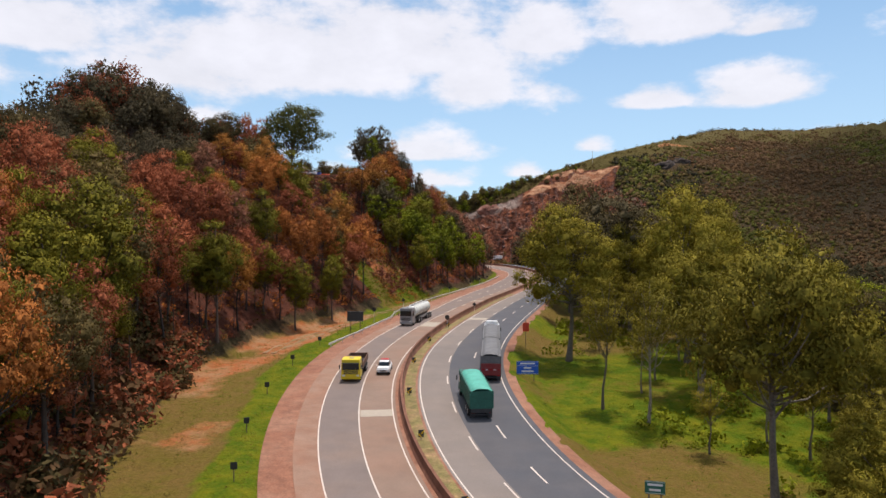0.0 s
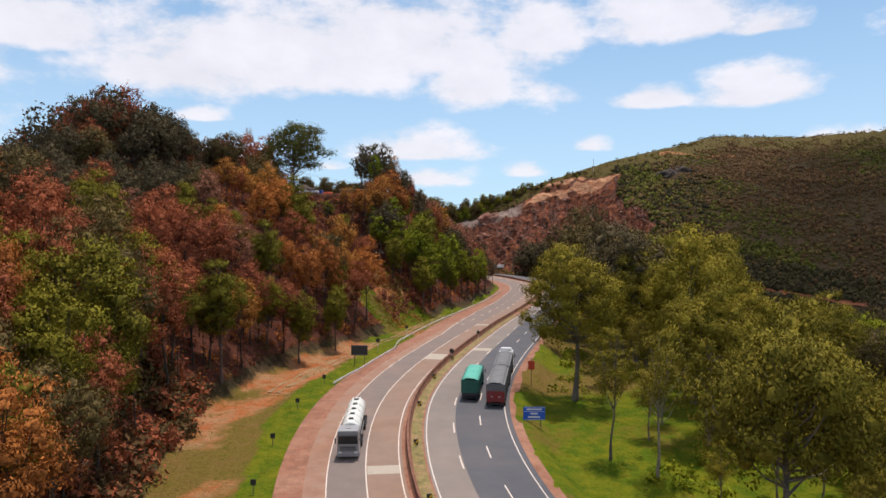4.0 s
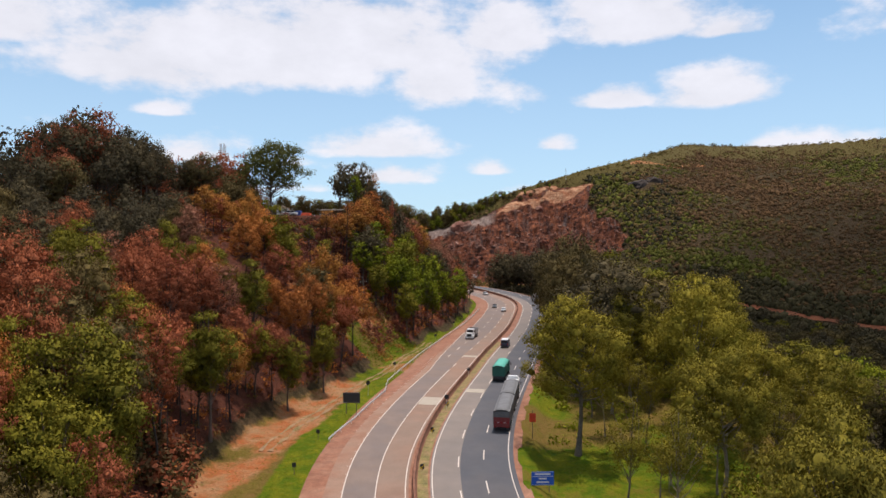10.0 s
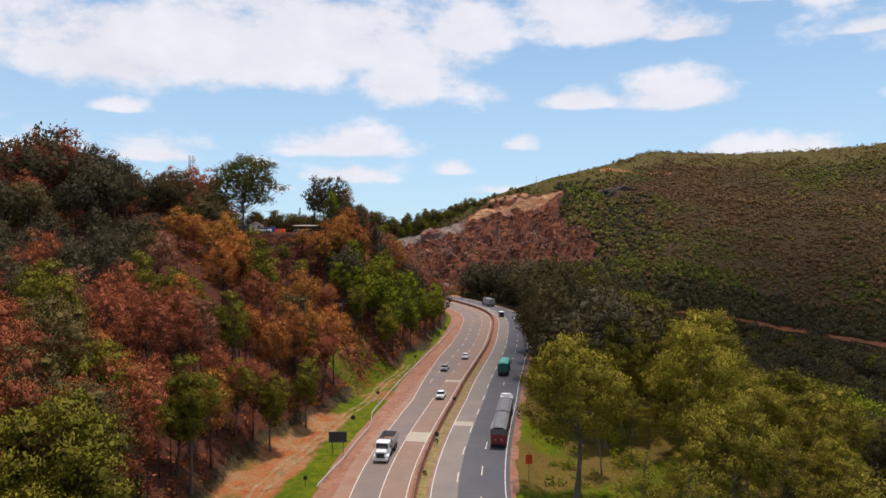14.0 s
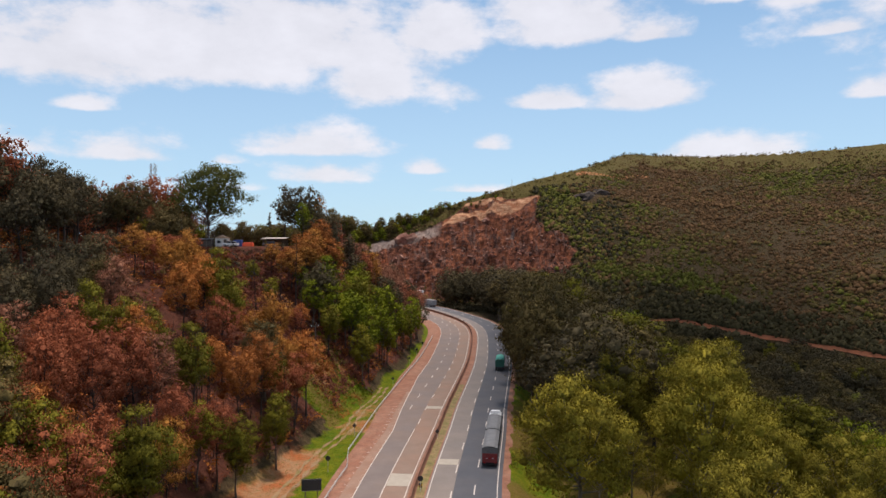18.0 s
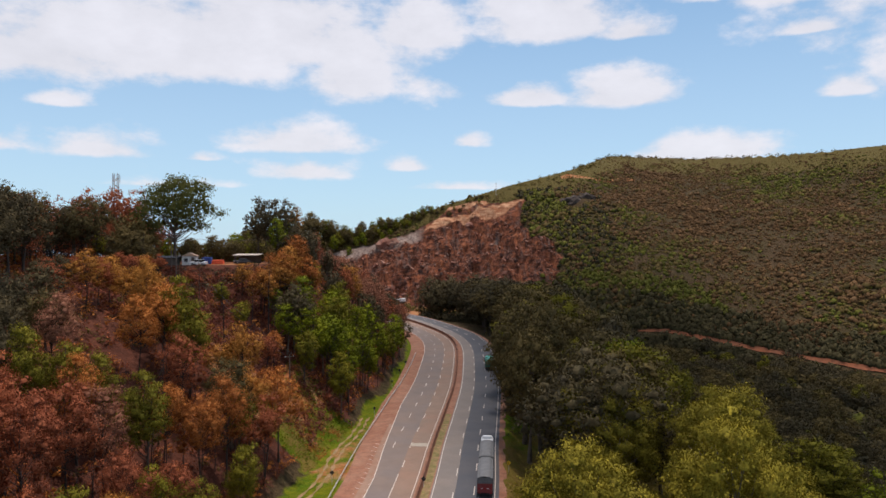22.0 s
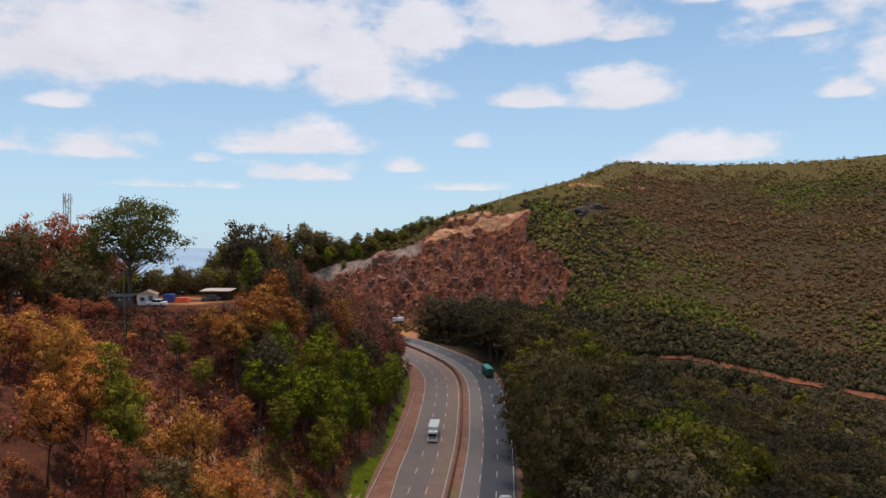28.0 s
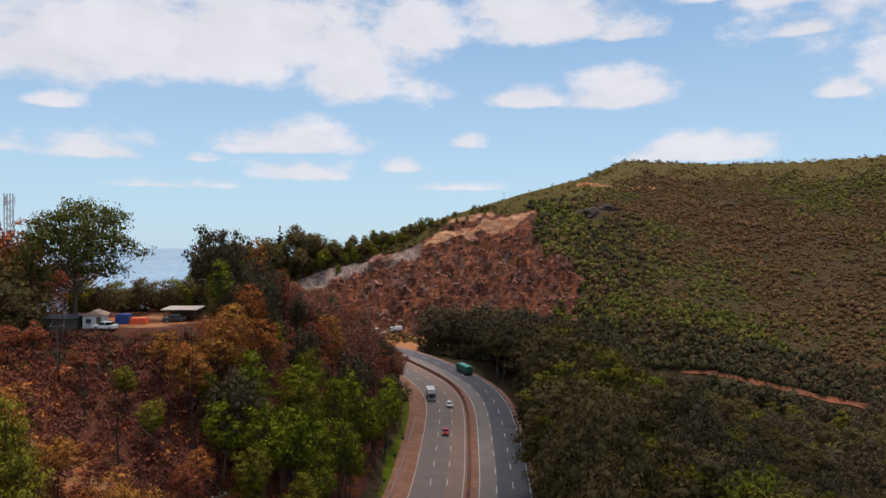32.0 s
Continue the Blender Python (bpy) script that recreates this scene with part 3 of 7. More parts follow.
def make_ground():
    gx = np.r_[-4800, -3500, -2400, -1600, -1100, -800, -600, -450, -340, -270, np.arange(-220, -110, 6), np.arange(-110, -50, 2.2), np.arange(-50, 112, 1.5), np.arange(112, 190, 2.2), np.arange(190, 380, 5), 400, 440, 500, 580, 700, 900, 1300, 2000, 3200, 4800]
    gy = np.r_[-4000, -2000, -1000, -500, -300, -200, np.arange(-140, 30, 7), np.arange(30, 300, 2.2), np.arange(300, 424, 2.6), np.arange(424, 545, 1.5), np.arange(545, 560, 2.6), np.arange(560, 720, 8), 740, 790, 860, 960, 1150, 1500, 2100, 3000, 4200, 4950]
    X, Y = np.meshgrid(gx, gy)
    x, y = X.ravel(), Y.ravel()
    z = ground_z(x, y)
    nx, ny = len(gx), len(gy)
    k = np.arange(nx * ny).reshape(ny, nx)
    quads = np.stack([k[:-1, :-1], k[:-1, 1:], k[1:, 1:], k[1:, :-1]], -1).reshape(-1, 4)
    me = quads_mesh("ground", np.stack([x, y, z], 1), quads, True)
    d, s, zr = road_frame(x, y)
    yy = np.interp(s, RS, RP[:, 1])
    foot = hill_foot(x)
    cy = np.interp(x, CREST_X, CREST_Y)
    q = (y - foot) / np.maximum(cy - foot, 5)
    le = -left_edge(s) + 5.0
    verge = np.interp(yy, VERGE_Y, VERGE_W)
    u = -d - le - verge
    n1, n2 = wave(x, y, 14, 8), wave(x, y, 30, 9)
    on_left = (d < 0) & (y < 440)
    burnt = np.where(on_left, sstep(0, 4, u + 2 * n1), 0) * sstep(440, 400, y)
    grass = np.where(on_left, sstep(1.5, -1.5, u + 3 * n1), 0)
    grass = np.maximum(grass, np.where((d > 0) & (y < 215), sstep(84, 62, d + 8 * n2), 0))
    grass = np.maximum(grass, np.where((np.abs(d) < 3), 0.8, 0))
    soil = np.where(on_left, sstep(-9, -4, u + 3 * n2) * sstep(2.5, 0, u) * sstep(168, 150, yy) * sstep(86, 104, yy) * np.clip(0.66 + 0.9 * wave(x, y, 7, 27), 0, 1), 0)
    soil = np.maximum(soil, np.where(on_left & (u < 0), 0.55 * sstep(0.15, 0.5, n1), 0))
    bank = on_left & (u > -1) & (u < 13) & (yy > 174) & (yy < 204)
    soil = np.where(bank, 0.8 * sstep(-0.05, 0.4, wave(x, y, 5, 28) + 0.05 * (u - 4)), soil)
    grass = np.where(bank, 0.95, grass)
    burnt = np.where(bank, 0, burnt)
    soil = np.maximum(soil, np.where((d > 14) & (d < 44) & (y > 366) & (y < 446) & (x < 27), 0.7 + 0.4 * n1, 0))
    rock = quarry_mask(x, y, q)
    soil = np.maximum(soil, np.where(on_left, sstep(8.5, 4.5, np.hypot((x + 33) * 0.55, y - 191) + 2.5 * n1), 0))
    soil = np.maximum(soil, sstep(21, 17, np.abs(x + 47)) * sstep(231, 235, y + 3 * n1) * sstep(264, 256, y) * np.clip(0.55 + 0.8 * wave(x, y, 8, 51), 0, 0.95))
    dy = y - np.interp(x, [30, 48, 58, 70, 80, 92], [525, 524, 521, 515, 513, 514]) + 1.2 * n1 + 2.0 * wave(x, y, 6, 17)
    tan = rock * sstep(28, 34, x) * np.clip(sstep(4.4, 2.2, np.abs(dy)) + 0.9 * sstep(3.6, 1.6, np.abs(dy - 11.5)), 0, 1)
    rim = np.interp(x, [-48, -22, 10, 27], [541, 540, 532, 528])
    grey = rock * sstep(-13, -7, y - rim + 2 * n1) * sstep(34, 22, x)
    grey = np.maximum(grey, 0.6 * rock * sstep(0.45, 0.7, wave(x - 0.6 * y, y, 12, 18)))
    scar = np.interp(x, [128, 160, 190], [541, 552, 562])
    soil = np.maximum(soil, np.where((x > 128) & (x < 190), sstep(4, 1.5, np.abs(y - scar + 2 * n1)), 0))
    dry = np.where(on_left, sstep(3.2, 5.5, -d - le + 2.2 * n1) * sstep(160, 145, yy), 0)
    dry = np.maximum(dry, np.where((d > 0) & (y < 215), sstep(-0.45, 0.35, n2 + 0.5 * n1), 0))
    dry = np.where(bank, 0.4 + 0.5 * wave(x, y, 4, 29), dry)
    meadow = np.where(y > foot, sstep(0.80, 0.9, q + 0.05 * n2), 0) * (1 - rock)
    soil = np.maximum(soil, np.where((y > 430) & (q < 0.1) & (x > -60) & (x < 55), sstep(16, 22, np.abs(d)) * 0.9, 0))
    hard = rock[quads].min(1) > 0.4
    me.polygons.foreach_set("use_smooth", ~hard)
    me.color_attributes.new("cover", "FLOAT_COLOR", "POINT")
    me.color_attributes["cover"].data.foreach_set("color", np.stack([grass, soil, rock, burnt], 1).astype(np.float32).ravel())
    me.color_attributes.new("cut", "FLOAT_COLOR", "POINT")
    me.color_attributes["cut"].data.foreach_set("color", np.stack([tan, grey, meadow, dry], 1).astype(np.float32).ravel())
    return tagged(put("ground", me, M_GROUND), "dry hillsides with scrub, grass, red earth and burnt floor", "ground", kind="structure")


make_ground()


def strip(name, s0, s1, off0, off1, up, mat, label="", parent=None, thick=0.0, step=2.0, off_up=None):
    """A band along the road between two offsets (numbers or functions of the distance)."""
    s = np.linspace(s0, s1, max(2, int((s1 - s0) / step) + 1))
    f0 = off0(s) if callable(off0) else np.full(len(s), float(off0))
    f1 = off1(s) if callable(off1) else np.full(len(s), float(off1))
    nrm = np.stack([np.interp(s, RS, RN[:, 0]), np.interp(s, RS, RN[:, 1])], 1)
    ctr = on_road(s, 0.0)
    a, b = ctr.copy(), ctr.copy()
    a[:, :2] += nrm * f0[:, None]
    b[:, :2] += nrm * f1[:, None]
    u0, u1 = (up, up) if off_up is None else off_up
    a[:, 2] += u0
    b[:, 2] += u1
    n = len(s)
    v = np.concatenate([a, b])
    k = np.arange(n - 1)
    quads = np.stack([k, k + n, k + n + 1, k + 1], 1)
    if thick:
        low = v.copy()
        low[:, 2] -= thick
        v = np.concatenate([v, low])
        quads = np.concatenate([quads, np.stack([k, k + 1, k + 1 + 2 * n, k + 2 * n], 1), np.stack([k + n + 1, k + n, k + 3 * n, k + 3 * n + 1], 1),
                                [[0, 2 * n, 3 * n, n], [n - 1, 2 * n - 1, 4 * n - 1, 3 * n - 1]]])
    return put(name, quads_mesh(name, v, quads), mat, parent, label)


S0, S1 = 4.0, float(RS[-1]) - 4
LANE = 3.5
road_left = tagged(strip("road_left", S0, S1, left_edge, -1.7 - LANE - 0.2, 0.0, M_GREYLANE, "worn grey asphalt carriageway dusted with red earth", thick=0.2), category="road", kind="structure")
tagged(strip("road_left_inner", S0, S1, -1.7 - LANE - 0.2, -1.3, 0.0, M_TAN, "tan worn asphalt lane beside the median", thick=0.2), category="road", kind="structure")
road_right = tagged(strip("road_right_inner", S0, S1, 1.4, 1.7 + LANE + 0.25, 0.0, M_PALE, "pale worn asphalt lane beside the median", thick=0.2), category="road", kind="structure")
tagged(strip("road_right", S0, S1, 1.7 + LANE + 0.25, 1.7 + 3 * LANE + 0.7, 0.0, M_DARK, "dark smooth asphalt climbing lanes", thick=0.2), category="road", kind="structure")
tagged(strip("shoulder_left", S0, S1, lambda s: left_edge(s) - 5.2, left_edge, 0, M_EARTH, "red earth shoulder along the asphalt", off_up=(-0.12, -0.012), thick=0.3), category="shoulder", kind="structure")
tagged(strip("shoulder_right", S0, S1, 1.7 + 3 * LANE + 0.7, 1.7 + 3 * LANE + 2.0, 0, M_EARTH, "red earth shoulder with a worn edge", off_up=(-0.012, -0.15), thick=0.3), category="shoulder", kind="structure")
tagged(strip("hard_shoulder", S0, s_at_y(205), lambda s: left_edge(s) - np.interp(s, [s_at_y(120), s_at_y(205)], [2.3, 0.9]), lambda s: left_edge(s) - 0.1, 0.0, M_SHOULDER, "worn tan hard shoulder streaked with red earth", thick=0.2), category="shoulder", kind="structure")
tagged(strip("median", S0, S1, -1.3, 1.4, 0.02, M_EARTH, "red earth median strip", thick=0.2), category="median", kind="structure")

tagged(strip("median_grass", S0, s_at_y(215), -0.2, 1.15, 0.045, M_TURF, "dry grass strip on the median", thick=0.1), category="median", kind="structure")

# ---- road markings ----
LW = 0.13
for nm, off, s0, s1 in (("edge_line", -1.7, S0, S1), ("edge_line", 1.7, S0, S1), ("edge_line", 1.7 + 3 * LANE, S0, S1)):
    strip(nm, s0, s1, off - LW / 2, off + LW / 2, 0.006, M_PAINT, parent=road_left if off < 0 else road_right)
strip("edge_line", S0, S1, lambda s: left_edge(s) - LW / 2, lambda s: left_edge(s) + LW / 2, 0.006, M_PAINT, parent=road_left)
strip("lane_line", S0, s_at_y(172), -1.9 - LANE - LW / 2, -1.9 - LANE + LW / 2, 0.006, M_PAINT, parent=road_left)
S_3 = s_at_y(176)
for i in range(60):
    a = S_3 + 12 * i
    if a + 4 < S1:
        for off in (-1.7 - LANE, -1.7 - 2 * LANE):
            if off > left_edge(np.array([a]))[0] + 1.5:
                strip("lane_dash", a, a + 4, off - 0.08, off + 0.08, 0.006, M_PAINT, parent=road_left)
for i in range(70):
    a = 40 + 12 * i
    if a + 4 < S1:
        for off in (1.7 + LANE, 1.7 + 2 * LANE):
            strip("lane_dash", a + (3 if off > 6 else 0), a + 4 + (3 if off > 6 else 0), off - 0.08, off + 0.08, 0.006, M_PAINT, parent=road_right)


# ---- plants ----
def rings(path, radii, n=6):
    """A tapered tube along a path: verts and quads."""
    path, V, Q = np.asarray(path, float), [], []
    for i, (p, r) in enumerate(zip(path, radii)):
        t = path[min(i + 1, len(path) - 1)] - path[max(i - 1, 0)]
        t = t / (np.linalg.norm(t) + 1e-9)
        a = np.cross(t, (0.31, 0.95, 0.05))
        a /= np.linalg.norm(a) + 1e-9
        b = np.cross(t, a)
        ang = np.arange(n) * 2 * np.pi / n
        V.append(p + r * (np.cos(ang)[:, None] * a + np.sin(ang)[:, None] * b))
    V = np.concatenate(V)
    for i in range(len(path) - 1):
        k = np.arange(n)
        Q.append(np.stack([i * n + k, i * n + (k + 1) % n, (i + 1) * n + (k + 1) % n, (i + 1) * n + k], 1))
    return V, np.concatenate(Q)


def stack_geo(pieces):
    V, Q, o = [], [], 0
    for v, q in pieces:
        V.append(v)
        Q.append(q + o)
        o += len(v)
    return np.concatenate(V), np.concatenate(Q)


KNOB = [(a, b, c) for a in (-1, 0, 1) for b in (-1, 0, 1) for c in (-1, 0, 1) if (a, b, c) != (0, 0, 0)]


def knob_faces():
    """Quads of a cube split in two along each edge, wound outwards."""
    at, Q = {k: i for i, k in enumerate(KNOB)}, []
    for ax in range(3):
        for sgn in (-1, 1):
            for a in (-1, 0):
                for b in (-1, 0):
                    q = []
                    for da, db in ((0, 0), (1, 0), (1, 1), (0, 1)):
                        k = [0, 0, 0]
                        k[ax], k[(ax + 1) % 3], k[(ax + 2) % 3] = sgn, a + da, b + db
                        q.append(at[tuple(k)])
                    Q.append(q if sgn > 0 else q[::-1])
    return np.array(Q)


KNOB_Q = knob_faces()
KNOB_V = np.array(KNOB, float) / np.linalg.norm(np.array(KNOB, float), axis=1)[:, None]


def leaves(centres, radii, count, size, r, droop=0.3, flat=0.6, heart=None, core=0.0):
    """Leaf sprays as small bent quads on tufts, thick near the outside of each clump, over a rough core: verts, quads, soft normals."""
    sub_c, sub_r, sub_k = [], [], []
    heart = np.mean(centres, 0) if heart is None else heart
    for ci, (c, (ra, rb)) in enumerate(zip(centres, radii)):  # each clump breaks into tufts
        for _ in range(max(4, int(5 + 3.4 * ra))):
            e = r.normal(size=3)
            e /= np.linalg.norm(e)
            e[2] = abs(e[2]) if r.random() < 0.85 else e[2]
            f = 0.6 + 0.35 * r.random()
            sub_c.append(np.asarray(c) + e * f * np.array([ra, ra, rb]))
            k = (0.3 + 0.26 * r.random()) * ra
            sub_r.append((k, k * 0.95))
            sub_k.append(ci)
        sub_c.append(np.asarray(c))  # sprays all round the clump
        sub_r.append((ra * 0.92, rb * 0.92))
        sub_k.append(ci)
    w = np.array([a[0] * a[1] for a in sub_r])
    whole = np.array([np.allclose(c, centres[k]) for c, k in zip(sub_c, sub_k)])
    w[whole] *= 0.8
    idx = r.choice(len(sub_c), count, p=w / w.sum())
    d = r.normal(size=(count, 3))
    d /= np.linalg.norm(d, axis=1)[:, None]
    rad = np.where(whole[idx], 0.62 + 0.42 * r.random(count), r.random(count) ** 0.5)
    rr = np.array(sub_r)[idx]
    p = np.array(sub_c)[idx] + d * rad[:, None] * np.stack([rr[:, 0], rr[:, 0], rr[:, 1]], 1)
    out = p - heart
    out /= np.linalg.norm(out, axis=1)[:, None] + 1e-6
    own = p - np.array(centres)[np.array(sub_k)[idx]] + np.array([0, 0, 0.25]) * size
    own /= np.linalg.norm(own, axis=1)[:, None] + 1e-6
    nrm = 0.55 * d + 0.6 * own + r.normal(size=(count, 3)) * 0.42 + 0.2 * out + np.array([0, 0, 0.12])
    nrm /= np.linalg.norm(nrm, axis=1)[:, None]
    t = np.cross(nrm, r.normal(size=(count, 3)))
    t[:, 2] -= droop
    t /= np.linalg.norm(t, axis=1)[:, None] + 1e-9
    b = np.cross(nrm, t)
    sz = size * (0.6 + 0.8 * r.random(count))[:, None]
    a0, b0 = t * sz, b * sz * flat
    bend = nrm * sz * 0.25
    v = np.stack([p - a0 - b0 * 0.6, p + a0 * 0.2 - b0 + bend, p + a0 + b0 * 0.5, p - a0 * 0.2 + b0 + bend], 1).reshape(-1, 3)
    q = np.arange(count)[:, None] * 4 + np.array([[0, 1, 2, 3]])
    soft = 0.15 * d + 0.8 * own + 0.35 * out + 0.4 * nrm
    face = np.cross(v[1::4] - v[0::4], v[3::4] - v[0::4])
    turn = (face * soft).sum(1) < 0
    q[turn] = q[turn][:, ::-1]
    soft = np.repeat(soft / np.linalg.norm(soft, axis=1)[:, None], 4, 0)
    if core:
        V, Q, S, o = [v], [q], [soft], len(v)
        for c, (ra, rb) in zip(centres, radii):
            f = 1 + 0.22 * r.normal(size=(len(KNOB_V), 1)).clip(-1, 1)
            V.append(np.asarray(c) + KNOB_V * f * core * np.array([ra, ra, rb]))
            Q.append(KNOB_Q + o)
            S.append(KNOB_V * 0.4 + (V[-1] - heart) / np.linalg.norm(V[-1] - heart, axis=1)[:, None] * 0.8)
            o += len(KNOB_V)
        v, q, soft = np.concatenate(V), np.concatenate(Q), np.concatenate(S)
    return v, q, soft


# form of a crown at 20 m of height: middle height, half width, half height, lowest side of the clumps, clumps, clump size, leaf size, core, fork height
FORMS = {"spread": (12.4, 5.7, 6.8, -0.62, 46, 0.31, 0.15, 0.3, 0.32), "column": (11.6, 3.9, 7.8, -0.85, 34, 0.40, 0.165, 0.3, 0.22), "thin": (12.5, 3.4, 6.8, -0.7, 20, 0.4, 0.14, 0.0, 0.3),
         "round": (12.6, 4.3, 6.8, -0.75, 34, 0.36, 0.145, 0.28, 0.3), "dome": (12.9, 9.2, 6.9, -0.72, 84, 0.24, 0.13, 0.2, 0.2)}


def tree_geo(kind, seed, count, big=1.0):
    """Trunk with limbs, and crown, of a tree about 20 m high: (verts, quads), (verts, quads, normals)."""
    r = np.random.default_rng(1000 + seed)
    H = 20.0
    lean = r.normal(size=2) * 0.5
    zz = np.linspace(0, 1, 7)
    wob = np.cumsum(r.normal(size=(7, 2)) * 0.16, 0)
    top = {"spread": 0.8, "column": 0.93, "thin": 0.95, "round": 0.88, "dome": 0.75, "cone": 0.98, "bare": 1.0}[kind]
    spine = np.stack([lean[0] * zz + wob[:, 0], lean[1] * zz + wob[:, 1], zz * H * top], 1)
    girth = {"spread": 0.34, "column": 0.22, "thin": 0.17, "round": 0.18, "dome": 0.42, "cone": 0.3, "bare": 0.17}[kind]
    wood = [rings(spine, girth * (1 - 0.82 * zz) * (1 + 0.5 * np.exp(-zz * 14)), 7)]
    C, R = [], []
    if kind in ("cone", "bare"):
        n, lo, hi, reach = {"cone": (22, 0.2, 0.96, 3.4), "bare": (9, 0.4, 0.95, 2.2)}[kind]
        for i in range(n):
            f = lo + (hi - lo) * (i + r.random() * 0.8) / n
            a = i * 2.4 + r.random() * 1.2
            g = (f - lo) / (hi - lo)
            L = reach * (1.15 - 0.95 * g if kind == "cone" else 0.5 + 0.6 * r.random()) * (0.75 + 0.4 * r.random())
            p0 = np.array([np.interp(f, zz, spine[:, 0]), np.interp(f, zz, spine[:, 1]), f * H * top])
            e = p0 + np.array([math.cos(a) * L, math.sin(a) * L, (0.05 if kind == "cone" else 0.7) * L + r.normal() * 0.3])
            m = (p0 + e) / 2 + np.array([0, 0, -0.12 * L]) + r.normal(size=3) * 0.15
            wood.append(rings([p0, m, e], [girth * 0.38 * (1 - 0.5 * f), girth * 0.24 * (1 - 0.4 * f), 0.025], 5))
            if kind == "cone":
                br = (1.6 - 0.9 * g) * (0.7 + 0.6 * r.random())
                C.append((p0 + e) / 2)
                R.append((br, br * 0.8))
        if kind == "bare":
            return stack_geo(wood), None
        C.append(np.array([*spine[-1, :2], H * 0.97]))
        R.append((0.45, 0.9))
        return stack_geo(wood), leaves(C, R, count, 0.24 * big, r, 0.45, core=0.6)
    mid, a, b, low, n, csz, lsz, core, fork = FORMS[kind]
    off = np.array([lean[0] * 0.6, lean[1] * 0.6, mid])
    tilt = r.normal(size=3) * 0.12
    for i in range(n):
        u = low + (1 - low) * (i + 0.3 + 0.4 * r.random()) / n
        ang = i * 2.39996 + r.normal() * 0.3
        w = math.sqrt(max(0.0, 1 - u * u))
        e = np.array([math.cos(ang) * w, math.sin(ang) * w, u])
        lump = 0.76 * (1 + 0.2 * math.sin(2 * ang + 3 * u + seed) + 0.14 * r.normal())
        if kind in ("column", "thin") and u < 0:
            lump *= 0.75
        p = off + e * np.array([a, a, b]) * lump + tilt * e[2] * a
        br = csz * a * (0.75 + 0.5 * r.random())
        C.append(p)
        R.append((br, br * (0.6 if kind == "dome" else 0.9)))
        f0 = fork + 0.5 * (1 - fork) * (0.5 + 0.5 * u) * (0.6 + 0.4 * r.random())
        p0 = np.array([np.interp(f0, zz * top, spine[:, 0]), np.interp(f0, zz * top, spine[:, 1]), f0 * H])
        m = p0 + (p - p0) * 0.5 + np.array([0, 0, -0.06 * b]) + r.normal(size=3) * 0.25
        if kind not in ("spread", "dome") or i % 2 == 0:
            wood.append(rings([p0, m, p], [girth * 0.42 * (1 - 0.5 * f0), girth * 0.25 * (1 - 0.4 * f0), 0.03], 5))
        if i % 3 == 0 and u > -0.2:  # inner clumps
            C.append(off + (p - off) * 0.5)
            R.append((br * 0.85, br * 0.6))
    C.append(off + np.array([0, 0, b * 0.86]))
    R.append((csz * a, csz * a * 0.7))
    return stack_geo(wood), leaves(C, R, count, lsz * big, r, 0.8, 0.5, heart=off - np.array([0, 0, 0.05 * b]), core=core)


class Species:
    """A kind of tree: a few meshes, shared by all that stand in the place."""

    def __init__(self, name, label, kind, leaf, bark, variants, count, seed, big=1.0):
        self.name, self.label, self.count, self.geo, self.meshes = name, label, count, [], []
        for i in range(variants):
            wood, crown = tree_geo(kind, seed + i, count, big)
            tm = quads_mesh("trunk", *wood, True)
            tm.materials.append(bark)
            crowns = []
            if crown is not None:  # fewer and larger sprays for trees that stay far off
                heart = crown[1][count:]
                for step, grow in ((1, 1.0), (2, 1.38), (4, 1.9)):
                    few = crown[1][:count:step]
                    fv = crown[0][few]
                    fv = fv.mean(1, keepdims=True) + (fv - fv.mean(1, keepdims=True)) * grow
                    fv, fn = np.concatenate([fv, crown[0][heart]]), np.concatenate([crown[2][few], crown[2][heart]])
                    cm = quads_mesh("crown", fv.reshape(-1, 3), np.arange(4 * len(fv)).reshape(-1, 4), True, fn.reshape(-1, 3))
                    cm.materials.append(leaf)
                    crowns.append(cm)
            self.meshes.append((tm, crowns))
            self.geo.append((wood, crown))

    def plant(self, x, y, h, z=None, label="", group="", wide=1.0):
        z = float(ground_z(x, y)[0]) - 0.15 if z is None else z
        k = int(rng.integers(len(self.meshes)))
        f = h / 20.0
        m = Matrix.LocRotScale((x, y, z), Euler((0, 0, float(rng.random() * 6.28))), (f * wide, f * wide, f))
        t = thing(self.name, label or self.label, "tree", m, group)
        tm, crowns = self.meshes[k]
        put("trunk", tm, None, t)
        if crowns:
            off = math.hypot(x - 5, y - min(max(y, 12), 99))
            put("crown", crowns[0 if off < 78 else 1 if off < 150 else 2], None, t)
        return t


